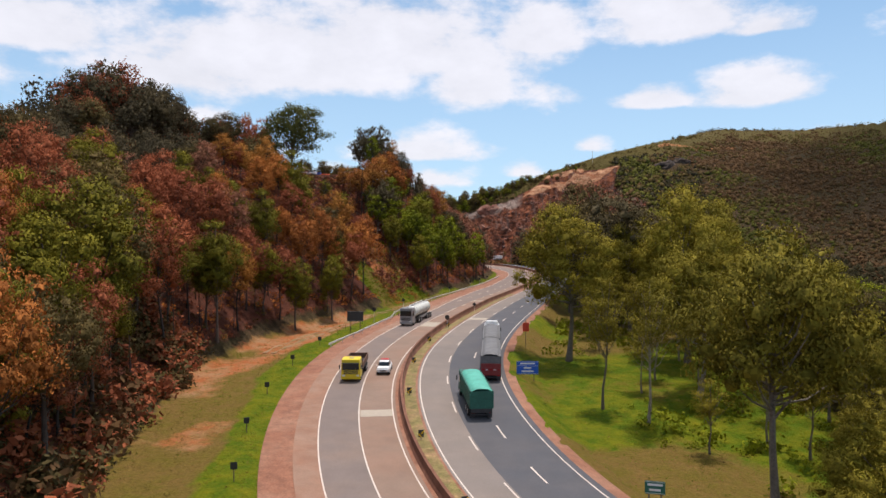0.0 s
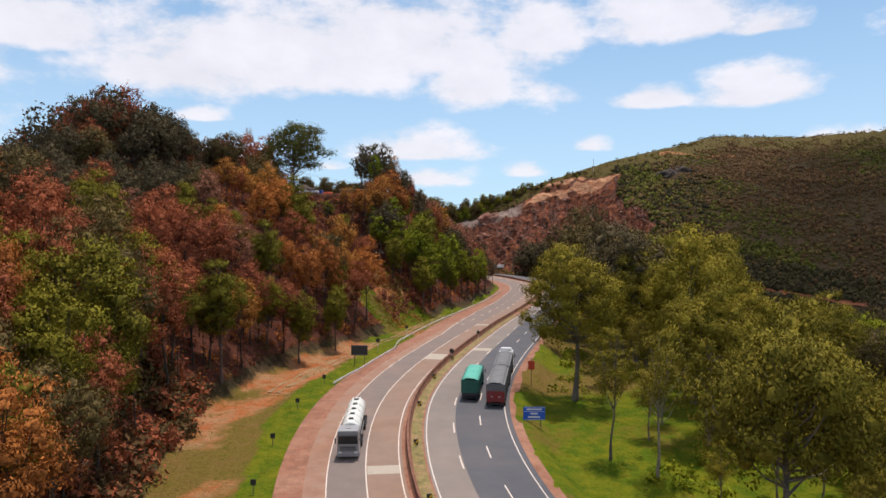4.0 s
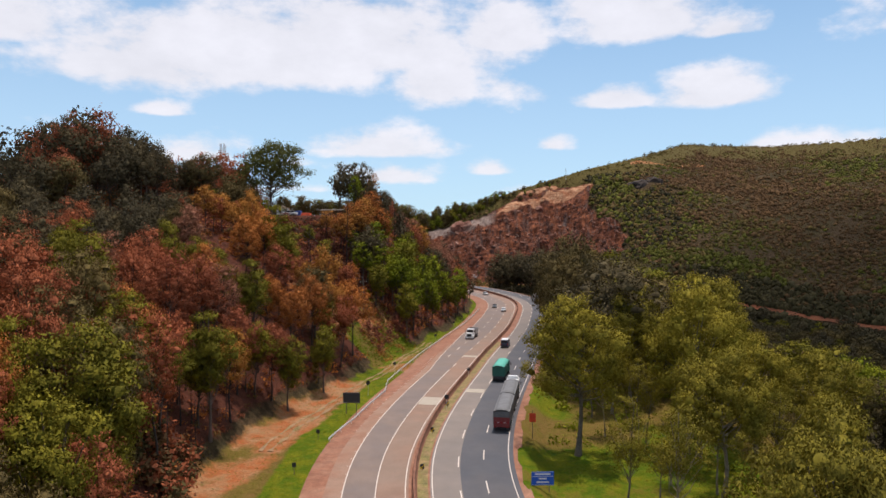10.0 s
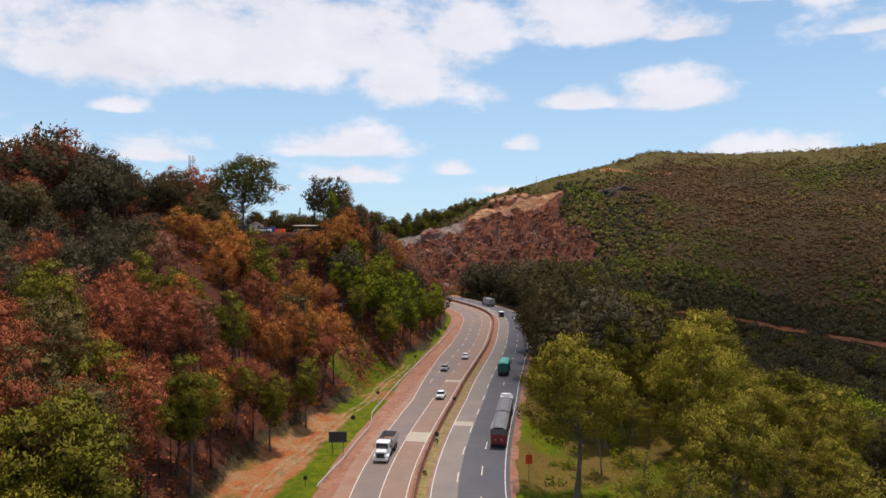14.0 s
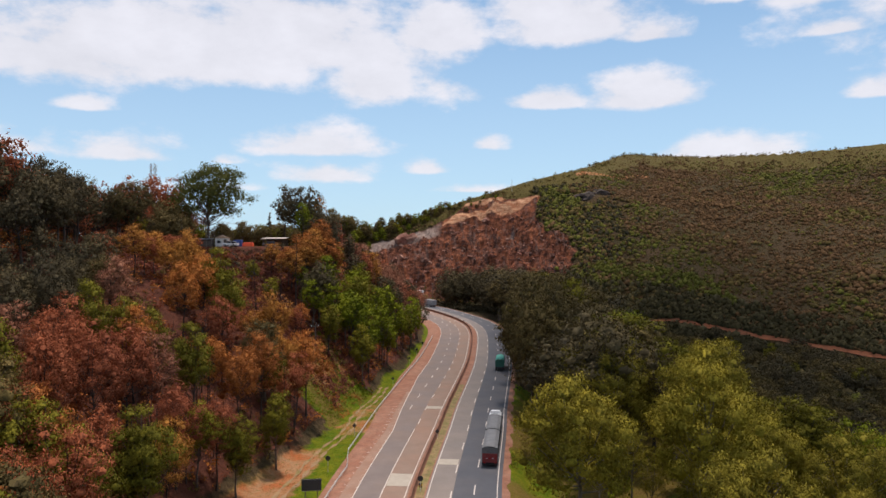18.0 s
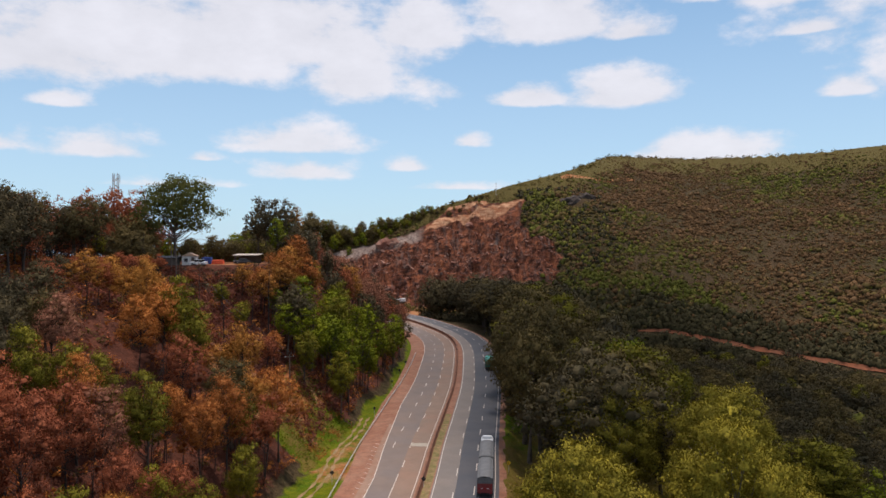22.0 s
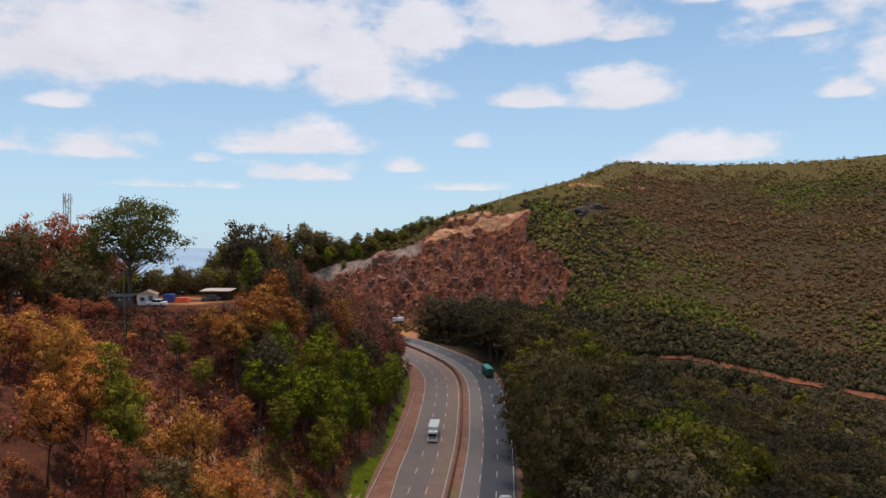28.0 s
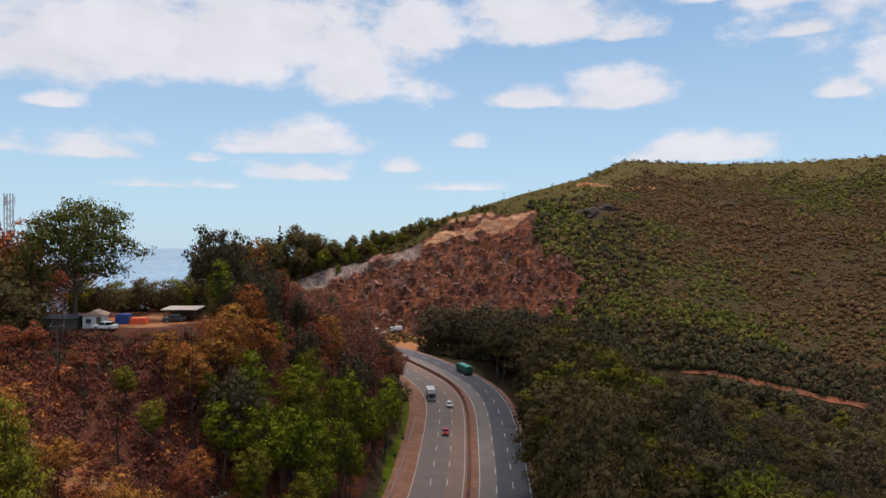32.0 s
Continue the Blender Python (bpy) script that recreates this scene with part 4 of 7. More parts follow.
def joined_woods(name, label, rows, leaf, bark):
    """Trees too many to count, in one object of kind stuff; rows: (species, x, y, h)."""
    V, Q, mats, o = [], [], [], 0
    for sp, x, y, h in rows:
        k = int(rng.integers(len(sp.geo)))
        a, f = float(rng.random() * 6.28), h / 20.0
        rot = np.array([[math.cos(a), -math.sin(a), 0], [math.sin(a), math.cos(a), 0], [0, 0, 1]])
        z = float(ground_z(x, y)[0]) - 0.24 * h
        for mi, g in enumerate(sp.geo[k]):
            if g is None:
                continue
            gv, gq = g[:2]
            if mi:  # fewer and larger leaves
                gv = gv[gq[: sp.count]][::7]
                mid_ = gv.mean(1, keepdims=True)
                gv = (mid_ + (gv - mid_) * 2.1).reshape(-1, 3)
                gq = gq[: len(gv) // 4]
            V.append(gv @ rot.T * f + (x, y, z))
            Q.append(gq + o)
            mats.append(np.full(len(gq), 1 - mi))
            o += len(gv)
    me = quads_mesh(name, np.concatenate(V), np.concatenate(Q))
    me.materials.append(leaf)
    me.materials.append(bark)
    me.polygons.foreach_set("material_index", np.concatenate(mats).astype(np.int32))
    return tagged(put(name, me, None), label, "woods", kind="stuff")


SP_SPREAD = Species("eucalyptus_tree", "spreading eucalyptus with olive-green crown on grass", "spread", M_LEAF, M_BARKPALE, 4, 26000, 10, 0.9)
SP_GREEN = Species("eucalyptus_tree", "slender eucalyptus with yellow-green crown", "column", M_LEAFOLD, M_BARK, 4, 11000, 20, 0.88)
SP_FRESH = Species("leafy_tree", "bushy tree with fresh bright green leaves", "column", M_LEAFBRIGHT, M_BARK, 3, 5500, 30)
SP_DARK = Species("dark_tree", "dense dark green tree", "spread", M_LEAFDARK, M_BARK, 4, 7500, 40, 1.2)
SP_OLIVE = Species("olive_tree", "broad tree with dull olive-green crown", "spread", M_LEAFMID, M_BARK, 4, 12000, 46, 0.98)
SP_BURN = Species("scorched_tree", "fire-scorched tree with dry orange-brown leaves", "round", M_LEAFBURN, M_CHAR, 5, 9000, 50, 0.92)
SP_RED = Species("scorched_tree", "fire-scorched tree with dry red-brown leaves", "round", M_LEAFRED, M_CHAR, 4, 8500, 60, 0.92)
SP_GOLD = Species("scorched_tree", "scorched tree with dry golden-orange leaves", "round", M_LEAFGOLD, M_CHAR, 3, 9000, 66, 0.92)
M_LEAFDEAD = leaf_mat("dead mauve-brown leaves", (0.185, 0.077, 0.047), (0.3, 0.13, 0.078))
SP_DEAD = Species("dead_tree", "dead tree with thin mauve-brown foliage", "round", M_LEAFDEAD, M_CHAR, 3, 7000, 68, 0.92)
SP_BARE = Species("bare_tree", "charred bare tree with thin branches", "bare", M_LEAFBURN, M_CHAR, 4, 0, 70)
SP_DOME = Species("big_tree", "tall green eucalyptus with a wide crown", "dome", M_LEAFRIDGE, M_BARK, 2, 46000, 80)
SP_CONE = Species("conifer", "dark green conifer with a pointed crown", "cone", M_LEAFDARK, M_BARK, 2, 1500, 90)

# single trees on the grass beside the climbing lanes
for x, y, h, w in ((23.2, 123, 23, 1.05), (35, 71.5, 24, 0.95), (47, 139, 24, 1.05), (38, 152, 20, 1.0), (55, 112, 13, 1.0), (46, 80, 9, 1.1), (33, 146, 14, 0.9), (62, 96, 14, 1.1), (38.3, 105.5, 20.5, 0.95), (50, 92, 14, 1.0), (56, 83, 13, 1.1), (51, 126, 18, 1.0), (40, 66, 11, 1.3), (44, 62, 10, 1.3), (36, 61, 7, 1.3), (41, 123, 25, 0.95), (34, 160, 22, 1.0), (52, 152, 21, 1.1), (43, 163, 21, 1.1), (71, 104, 15, 1.1), (66, 88, 14, 1.1), (75, 94, 14, 1.2), (57, 118, 17, 1.0)):
    SP_SPREAD.plant(x, y, h, wide=w, group="trees on the grass")
SP_SLENDER = Species("eucalyptus_tree", "slender young eucalyptus with thin yellow-green foliage", "thin", M_LEAF, M_BARKPALE, 3, 6500, 15, 0.8)
for x, y, h, w in ((25.2, 100, 16.5, 1.1), (29.8, 95.5, 17.5, 1.15), (39, 110, 13, 1.2), (44, 98, 10, 1.3), (29, 132, 12, 1.2), (40, 124, 11, 1.4), (46, 116, 9, 1.4), (34, 87, 8, 1.4), (41, 91, 10, 1.3), (48, 105, 12, 1.3), (56, 98, 11, 1.4), (42, 132, 13, 1.2), (36, 139, 12, 1.3), (29, 143, 11, 1.3), (53, 138, 14, 1.2), (59, 90, 9, 1.5), (46, 109, 15, 1.3), (51, 99, 13, 1.4), (34, 113, 11, 1.3), (31, 107, 9, 1.4), (53, 107, 13, 1.3), (44, 87, 11, 1.3), (65, 99, 11, 1.4), (60, 122, 13, 1.3), (35, 129, 12, 1.2)):
    SP_SLENDER.plant(x, y, h, wide=w, group="young trees on the grass")
for x, y, h, w in ((31.5, 197, 33, 0.8), (29.5, 184, 28, 0.8), (37, 214, 30, 0.8)):
    SP_OLIVE.plant(x, y, h, wide=w, group="trees on the grass", label="tall eucalyptus with full olive-green crown beside the road")
for x, y, h in ((49.6, 180, 25), (41, 174, 23), (45, 196, 23)):
    SP_GREEN.plant(x, y, h, wide=1.5, group="trees on the grass", label="tall eucalyptus with pointed yellow-green crown")

# tall yellow-green eucalypts at the foot of the near slope
SP_YELLOW = Species("eucalyptus_tree", "tall eucalyptus with bright yellow-green crown at the foot of the slope", "column", M_LEAFOLD, M_BARK, 3, 12000, 24, 0.9)
for x, y, h, w in ((-28.5, 80, 23, 1.2), (-25.5, 69, 19, 1.15), (-36, 104, 19, 1.1), (-32, 118, 15, 1.1), (-24, 139, 14, 1.0), (-20.5, 152, 14, 1.0), (-23.5, 165, 13, 1.0), (-16.5, 205, 13, 1.1)):
    SP_YELLOW.plant(x, y, h, wide=w, group="green trees on the slope")

# landmarks on the ridge
SP_DOME.plant(-54, 238, 22.8, wide=0.98, label="large umbrella-shaped green tree on the ridge")
SP_SLIM = Species("ridge_tree", "slim dark green eucalyptus on the ridge", "column", M_LEAFDARK, M_BARK, 3, 5200, 45)
for x, y, h, w in ((-26.5, 247, 20, 0.75), (-29.5, 250, 19, 0.8), (-32, 254, 19, 0.9), (-36, 259, 20.5, 0.9), (-18.6, 238, 19, 0.6), (-23, 243, 16, 0.8), (-14, 246, 14, 1.0), (-72, 256, 15, 0.7), (-21, 262, 15, 0.8), (-16, 268, 14, 0.9), (-12, 275, 13, 1.0), (-25, 264, 15, 0.8)):
    SP_SLIM.plant(x, y, h, wide=w, group="ridge trees")


def scatter(x0, x1, y0, y1, gap, seed):
    """A jittered grid of places."""
    r = np.random.default_rng(seed)
    X, Y = np.meshgrid(np.arange(x0, x1, gap), np.arange(y0, y1, gap))
    x, y = X.ravel() + r.uniform(-0.45, 0.45, X.size) * gap, Y.ravel() + r.uniform(-0.45, 0.45, X.size) * gap
    return x, y, r


def left_woods():
    x, y, r = scatter(-150, 30, 52, 410, 6.6, 5)
    d, s, zr = road_frame(x, y)
    yy = np.interp(s, RS, RP[:, 1])
    verge = np.interp(yy, VERGE_Y, VERGE_W)
    u = -d + left_edge(s) - 5 - verge
    yard = (np.abs(x + 47) < 19) & (y > 226) & (y < 276)
    gz = ground_z(x, y)
    keep = (d < 0) & (u > 1.0) & ~((u < 12) & (yy > 174) & (yy < 202)) & ~yard & (x + 0.25 * (y - 240) > -120)
    rest = []
    n1 = wave(x, y, 22, 21)
    for i in np.flatnonzero(keep):
        h = 13 + 5 * r.random()
        top = sstep(26, 45, u[i])
        near = sstep(115, 80, y[i])
        p = r.random()
        fresh = (205 < y[i] < 275) and u[i] < (20 if y[i] < 232 else 11)
        if fresh:
            sp = SP_FRESH if p < 0.46 else SP_GREEN if p < 0.66 else SP_DARK if p < 0.86 else SP_DEAD if p < 0.95 else SP_BARE
            h = 14 + 5 * r.random()
        elif y[i] > 275:
            sp = SP_DEAD if p < 0.7 else SP_RED if p < 0.82 else SP_DARK
        elif y[i] < 118 and u[i] < 26:
            sp = SP_GREEN if p < 0.28 else SP_BURN if p < 0.50 else SP_OLIVE if p < 0.57 else SP_RED
            h = 15 + 6 * r.random()
        elif gz[i] > 18 and x[i] < -50 and y[i] < 190:
            h = 10 + 4 * r.random() + 11 * math.exp(-(((x[i] + 82) / 17) ** 2 + ((y[i] - 176) / 18) ** 2))
            sp = SP_DARK if p < 0.74 else SP_OLIVE if p < 0.8 else SP_RED
        elif u[i] > 46 and y[i] < 225:
            h = 11.5 + 5 * r.random() + 11 * math.exp(-(((x[i] + 82) / 17) ** 2 + ((y[i] - 176) / 18) ** 2))
            sp = SP_DARK if p < (0.8 if x[i] < -63 and y[i] < 205 else 0.14) - 0.2 * n1[i] else SP_RED if p < 0.75 else SP_BURN
        elif n1[i] > 0.55:
            sp = SP_GREEN if p < 0.5 else SP_BURN
        else:
            hot = float(sstep(110, 165, y[i]))
            sp = SP_BURN if p < 0.08 + 0.26 * hot else SP_GOLD if p < 0.1 + 0.42 * hot else SP_DEAD if p < 0.32 + 0.22 * hot else SP_RED if p < 0.7 else SP_BARE if p < 0.8 else SP_GREEN if p < 0.95 else SP_OLIVE
        if y[i] < 150 and u[i] > 18 and sp in (SP_BURN, SP_RED) and r.random() < 0.45:
            sp = SP_DEAD if r.random() < 0.5 else SP_DARK
        if x[i] < -60 and y[i] > 222:
            sp, h = SP_BURN if p < 0.35 else SP_RED if p < 0.6 else SP_GREEN if p < 0.85 else SP_DARK, 11 + 7 * r.random()
        if -36 < x[i] < -12 and 226 < y[i] < 264:
            sp, h = SP_SLIM if p < 0.7 else SP_FRESH, 9 + 6 * r.random()
        if -66 < x[i] < -14 and 150 < y[i] < 232:  # low growth below the yard
            h = min(h, max(5.0, 41 - gz[i]))
            if y[i] > 150 and u[i] > 14 and r.random() < 0.35 + 0.35 * sstep(175, 195, y[i]):
                continue
            if y[i] > 185 and u[i] > 14:
                h = min(h, 7.5)
            if sp is SP_BARE and r.random() < 0.6:
                sp = SP_BURN
        if y[i] > 275:
            h = min(h, 5 if x[i] < -34 else 14)
        if u[i] > 62:
            rest.append((SP_DARK if p < (0.78 if y[i] < 215 else 0.08) else SP_RED, x[i], y[i], 1.22 * h))
            continue
        z = float(ground_z(x[i], y[i])[0]) - 0.15
        if x[i] < -60 and y[i] > 222:
            z, h = z - 0.28 * h, 1.25 * h
        sp.plant(float(x[i]), float(y[i]), float(h), z, group="burnt hillside woods", wide=float(1.0 + 0.45 * sstep(13, 6, h)))
    joined_woods("far_woods", "dark woods on the back of the ridge", [t for t in rest if t[0] is SP_DARK], M_LEAFDARK, M_CHAR)
    joined_woods("scorched_woods", "scorched red-brown woods on the back of the ridge", [t for t in rest if t[0] is SP_RED], M_LEAFRED, M_CHAR)


def ruts():
    """Two wheel ruts worn along the verge."""
    s_ = np.arange(s_at_y(118), s_at_y(212), 1.5)
    yy = np.interp(s_, RS, RP[:, 1])
    V, Q, o = [], [], 0
    for k in (-0.8, 0.8):
        mid_ = left_edge(s_) - np.interp(yy, [118, 150, 175, 212], [13.5, 10.5, 9.3, 6.8]) + k + 0.35 * np.sin(s_ * 0.21) + 0.15 * np.sin(s_ * 0.63 + k)
        w = 0.26 + 0.16 * np.sin(s_ * 1.3 + k) + 0.1 * np.sin(s_ * 2.9)
        a, b = on_road(s_, mid_ - w, 0)[:, :2], on_road(s_, mid_ + w, 0)[:, :2]
        V += [np.c_[a, ground_z(a[:, 0], a[:, 1]) + 0.08], np.c_[b, ground_z(b[:, 0], b[:, 1]) + 0.08]]
        n = len(s_)
        i_ = np.arange(n - 1)
        Q.append(np.stack([i_, i_ + n, i_ + n + 1, i_ + 1], 1) + o)
        o += 2 * n
    tagged(put("dirt_track", quads_mesh("dirt_track", np.concatenate(V), np.concatenate(Q)), M_RUT), "two bare earth wheel ruts in the grass verge", "track", kind="structure")


ruts()


def hill_track():
    """The dirt road along the foot of the open hill."""
    x = np.arange(124, 262, 2.0)
    y = np.interp(x, TRACK_X, TRACK_Y)
    w = (0.95 + 0.3 * np.sin(x * 0.7)) * np.clip((x - 123) / 14, 0.05, 1)
    n = np.array([0.68, 0.73])
    rows = []
    for k in (-1.0, 0.0, 1.0):
        px, py = x + n[0] * w * k, y + n[1] * w * k
        rows.append(np.c_[px, py, ground_z(px, py) + 0.25])
    rows[0][:, 2] += 0.25
    rows[2][:, 2] += 0.5
    m = len(x)
    i_ = np.arange(m - 1)
    Q = [np.stack([i_ + m * k, i_ + 1 + m * k, i_ + 1 + m * (k + 1), i_ + m * (k + 1)], 1) for k in (0, 1)]
    tagged(put("hill_road", quads_mesh("hill_road", np.concatenate(rows), np.concatenate(Q), True), M_TRACK), "narrow orange earth road along the foot of the hill", "dirt road", kind="structure")


hill_track()
left_woods()


for i in range(26):  # scorched and green trees left of the yard
    x, y = -94 + 30 * float(rng.random()), 203 + 50 * float(rng.random())
    sp = (SP_RED, SP_BURN, SP_RED, SP_GREEN, SP_OLIVE)[i % 5]
    sp.plant(x, y, (9 if y > 220 else 12) + 5 * float(rng.random()), group="burnt hillside woods", wide=1.1)
x_, y_, r_ = scatter(-60, 22, 84, 300, 4.3, 17)
d_, s_, _z = road_frame(x_, y_)
yy_ = np.interp(s_, RS, RP[:, 1])
u_ = -d_ + left_edge(s_) - 5 - np.interp(yy_, VERGE_Y, VERGE_W)
for i in np.flatnonzero((d_ < 0) & (u_ > 1.5) & (u_ < 17) & ~((u_ < 13) & (yy_ > 172) & (yy_ < 204)) & (r_.random(len(x_)) < 0.8)):  # charred stems above the verge
    SP_BARE.plant(float(x_[i]), float(y_[i]), float(8 + 7 * r_.random()), group="charred stems above the verge", wide=0.8)
for i in range(34):  # scorched saplings at the foot of the near slope
    x, y = -40 + 24 * float(rng.random()), 58 + 34 * float(rng.random())
    if -float(road_frame(x, y)[0][0]) > 29:
        (SP_DEAD, SP_RED, SP_GREEN, SP_OLIVE)[i % 4].plant(x, y, 6 + 5 * float(rng.random()), group="burnt hillside woods", wide=1.35)
for i in range(15):  # low green trees behind the yard
    x, y, h = -67 + 2.1 * i + float(rng.random()), 264 + 9 * float(rng.random()), 9 + 4 * float(rng.random())
    (SP_OLIVE, SP_FRESH, SP_GREEN)[i % 3].plant(x, y, h, float(ground_z(x, y)[0]) - 0.42 * h, wide=1.2, label="low green tree behind the yard", group="trees behind the yard")
for x, y, h in ((-59, 229.5, 10), (-62.5, 232, 12), (-66, 235, 13), (-57, 226, 8), (-61, 227, 10), (-64.5, 229, 11), (-52.5, 246, 7), (-42, 258, 7), (-36.5, 262, 7), (-49, 259, 8), (-31, 252, 6), (-54, 256, 7), (-29, 240, 5)):
    SP_OLIVE.plant(x, y, 1.4 * h, float(ground_z(x, y)[0]) - 0.4 * h, wide=1.1, label="low dark green tree in the yard", group="trees in the yard")
for x, y, h in ((-66, 243, 21), (-69.5, 239, 22), (-72, 246, 19), (-76, 238, 21), (-80, 244, 18)):
    SP_RED.plant(x, y, h, group="burnt hillside woods", wide=0.95)
for x, y, h in ((-16, 212, 16), (-12.5, 218, 17), (-19, 219, 15), (-9, 226, 17), (-13, 232, 16), (-21, 208, 12)):
    SP_FRESH.plant(x, y, h, wide=1.35, label="bushy green tree at the foot of the burnt slope", group="green trees on the slope")
for x, y, h in ((-24, 221, 13), (-19, 228, 15), (-28, 214, 11), (-22, 236, 14)):
    SP_BURN.plant(x, y, h, wide=1.2, group="burnt hillside woods")
for x, y, h in ((-24.5, 204, 21), (-33, 200, 15), (-40, 206, 13), (-29, 209, 12), (-46, 212, 12), (-52, 206, 13)):
    SP_BARE.plant(x, y, h, group="charred trees below the yard")
for x, y, h in ((-43, 178, 10), (-38, 182, 9), (-48, 184, 10), (-34, 176, 9), (-53, 178, 11), (-44, 190, 8), (-28, 184, 9), (-24, 218, 13), (-27, 213, 11), (-40, 184, 11), (-36, 188, 8), (-48, 194, 8), (-30, 178, 9), (-23, 226, 12), (-33, 219, 8), (-52, 187, 10)):
    SP_GOLD.plant(x, y, h, wide=1.35, group="golden scorched trees")


def right_woods():
    x, y, r = scatter(14, 140, 60, 440, 10.6, 6)
    d, s, zr = road_frame(x, y)
    open_ = (d < 66) & (y < 152)
    keep = (d > np.where(y > 165, 17.5, 20)) & ~open_ & (y < hill_foot(x) - 12) & (d < np.where(y < 175, 80, 52))
    for i in np.flatnonzero(keep):
        p = r.random()
        sp = SP_DARK if p < 0.16 else SP_OLIVE if p < 0.62 else SP_GREEN if p < 0.94 else SP_FRESH
        h = (17 + 12 * r.random()) * (1 - 0.45 * sstep(32, 60, d[i]))
        if y[i] > 372 and x[i] < 46:
            continue
        if y[i] > 330:
            sp, h = SP_DARK if p < 0.7 else SP_OLIVE, 20 + 6 * r.random()
        sp.plant(float(x[i]), float(y[i]), float(h), wide=float(1.5 if sp is SP_GREEN else 1.15 + 0.35 * r.random()), group="roadside woods")

    for k, s_ in enumerate(np.arange(258, 336, 11.0)):  # crowns leaning over the shoulder
        px, py, pz = on_road(s_, 17.0 + 1.2 * math.sin(3.1 * s_))
        (SP_OLIVE if k % 2 else SP_DARK).plant(float(px), float(py), 15 + 4 * float(r.random()), wide=1.1, group="roadside woods")
    for px, py, h in ((68, 230, 17), (60, 222, 15), (42, 203, 17), (74, 214, 14), (36, 238, 18), (52, 250, 16), (80, 250, 13), (62, 264, 15), (45, 272, 17), (70, 282, 13), (88, 228, 12)):
        SP_GREEN.plant(px, py, 1.15 * h, wide=1.15, label="slender eucalyptus standing up out of the roadside woods", group="roadside woods")
    x, y, r = scatter(54, 250, 98, 372, 7.4, 46)  # small dense trees on the valley floor
    d, s, zr = road_frame(x, y)
    ty = np.interp(x, TRACK_X, TRACK_Y)
    for i in np.flatnonzero((d > 54) & (d < 150) & (y < ty - 7) & (y < hill_foot(x) + 12) & (r.random(len(x)) < 0.8)):
        p, h = r.random(), 9 + 6 * r.random()
        sp = SP_DARK if p < 0.62 else SP_OLIVE if p < 0.9 else SP_GREEN
        sp.plant(float(x[i]), float(y[i]), float(h), float(ground_z(x[i], y[i])[0]) - 0.4 * h, wide=1.25, label="small dense green tree in the valley", group="valley trees")


right_woods()


def domes(name, label, x, y, size, mat, seed, n=6, tall=0.7, category="scrub"):
    """Bushes as rough low domes with leaf sprays standing out of them, in one mesh."""
    r = np.random.default_rng(seed)
    size = np.asarray(size, float)
    z = ground_z(x, y)
    ang = np.arange(6) * np.pi / 3
    ring = np.stack([np.cos(ang), np.sin(ang)], 1)
    base = np.concatenate([np.c_[ring, np.full(6, -0.45)], np.c_[ring * 0.78, np.full(6, 0.5)], [[0, 0, 1.0]]])
    bq = np.array([[i, (i + 1) % 6, 6 + (i + 1) % 6, 6 + i] for i in range(6)] + [[12, 6, 7, 8], [12, 8, 9, 10], [12, 10, 11, 6]])
    c = np.stack([x, y, z + 0.2 * size], 1)
    turn = r.random(len(x)) * 6.28
    ca, sa = np.cos(turn)[:, None], np.sin(turn)[:, None]
    f = r.uniform(0.55, 1.25, (len(x), 13))
    bx, by = base[:, 0] * ca - base[:, 1] * sa, base[:, 0] * sa + base[:, 1] * ca
    dirs = np.stack([bx, by, np.broadcast_to(base[:, 2], bx.shape)], -1)
    V = c[:, None] + dirs * (f * size[:, None])[..., None] * np.array([0.85, 0.85, tall])
    Q = np.arange(len(x))[:, None, None] * 13 + bq
    V, Q, S = V.reshape(-1, 3), Q.reshape(-1, 4), (dirs + (0, 0, 0.35)).reshape(-1, 3)
    C, s_ = np.repeat(c, n, 0), np.repeat(size, n)
    d = r.normal(size=(len(C), 3))
    d[:, 2] = np.abs(d[:, 2])
    d /= np.linalg.norm(d, axis=1)[:, None]
    p = C + d * (s_ * r.uniform(0.75, 1.1, len(C)))[:, None] * np.array([0.95, 0.95, tall * 1.1])
    nrm = d + r.normal(size=d.shape) * 0.45 + np.array([0, 0, 0.2])
    nrm /= np.linalg.norm(nrm, axis=1)[:, None]
    t = np.cross(nrm, r.normal(size=d.shape))
    t /= np.linalg.norm(t, axis=1)[:, None]
    b = np.cross(nrm, t)
    sz = (0.3 * s_ * (0.6 + 0.6 * r.random(len(s_))))[:, None]
    lv = np.stack([p - t * sz - b * sz * 0.6, p - b * sz * -0.8, p + t * sz + b * sz * 0.4, p - b * sz * 0.8], 1)
    face = np.cross(lv[:, 1] - lv[:, 0], lv[:, 3] - lv[:, 0])
    soft = 0.6 * d + 0.8 * nrm + np.array([0, 0, 0.15])
    lq = np.arange(len(p))[:, None] * 4 + np.array([[0, 1, 2, 3]]) + len(V)
    back = (face * soft).sum(1) < 0
    lq[back] = lq[back][:, ::-1]
    S = np.concatenate([S, np.repeat(soft, 4, 0)])
    S /= np.linalg.norm(S, axis=1)[:, None]
    me = quads_mesh(name, np.concatenate([V, lv.reshape(-1, 3)]), np.concatenate([Q, lq]), True, S)
    return tagged(put(name, me, mat), label, category, kind="stuff")


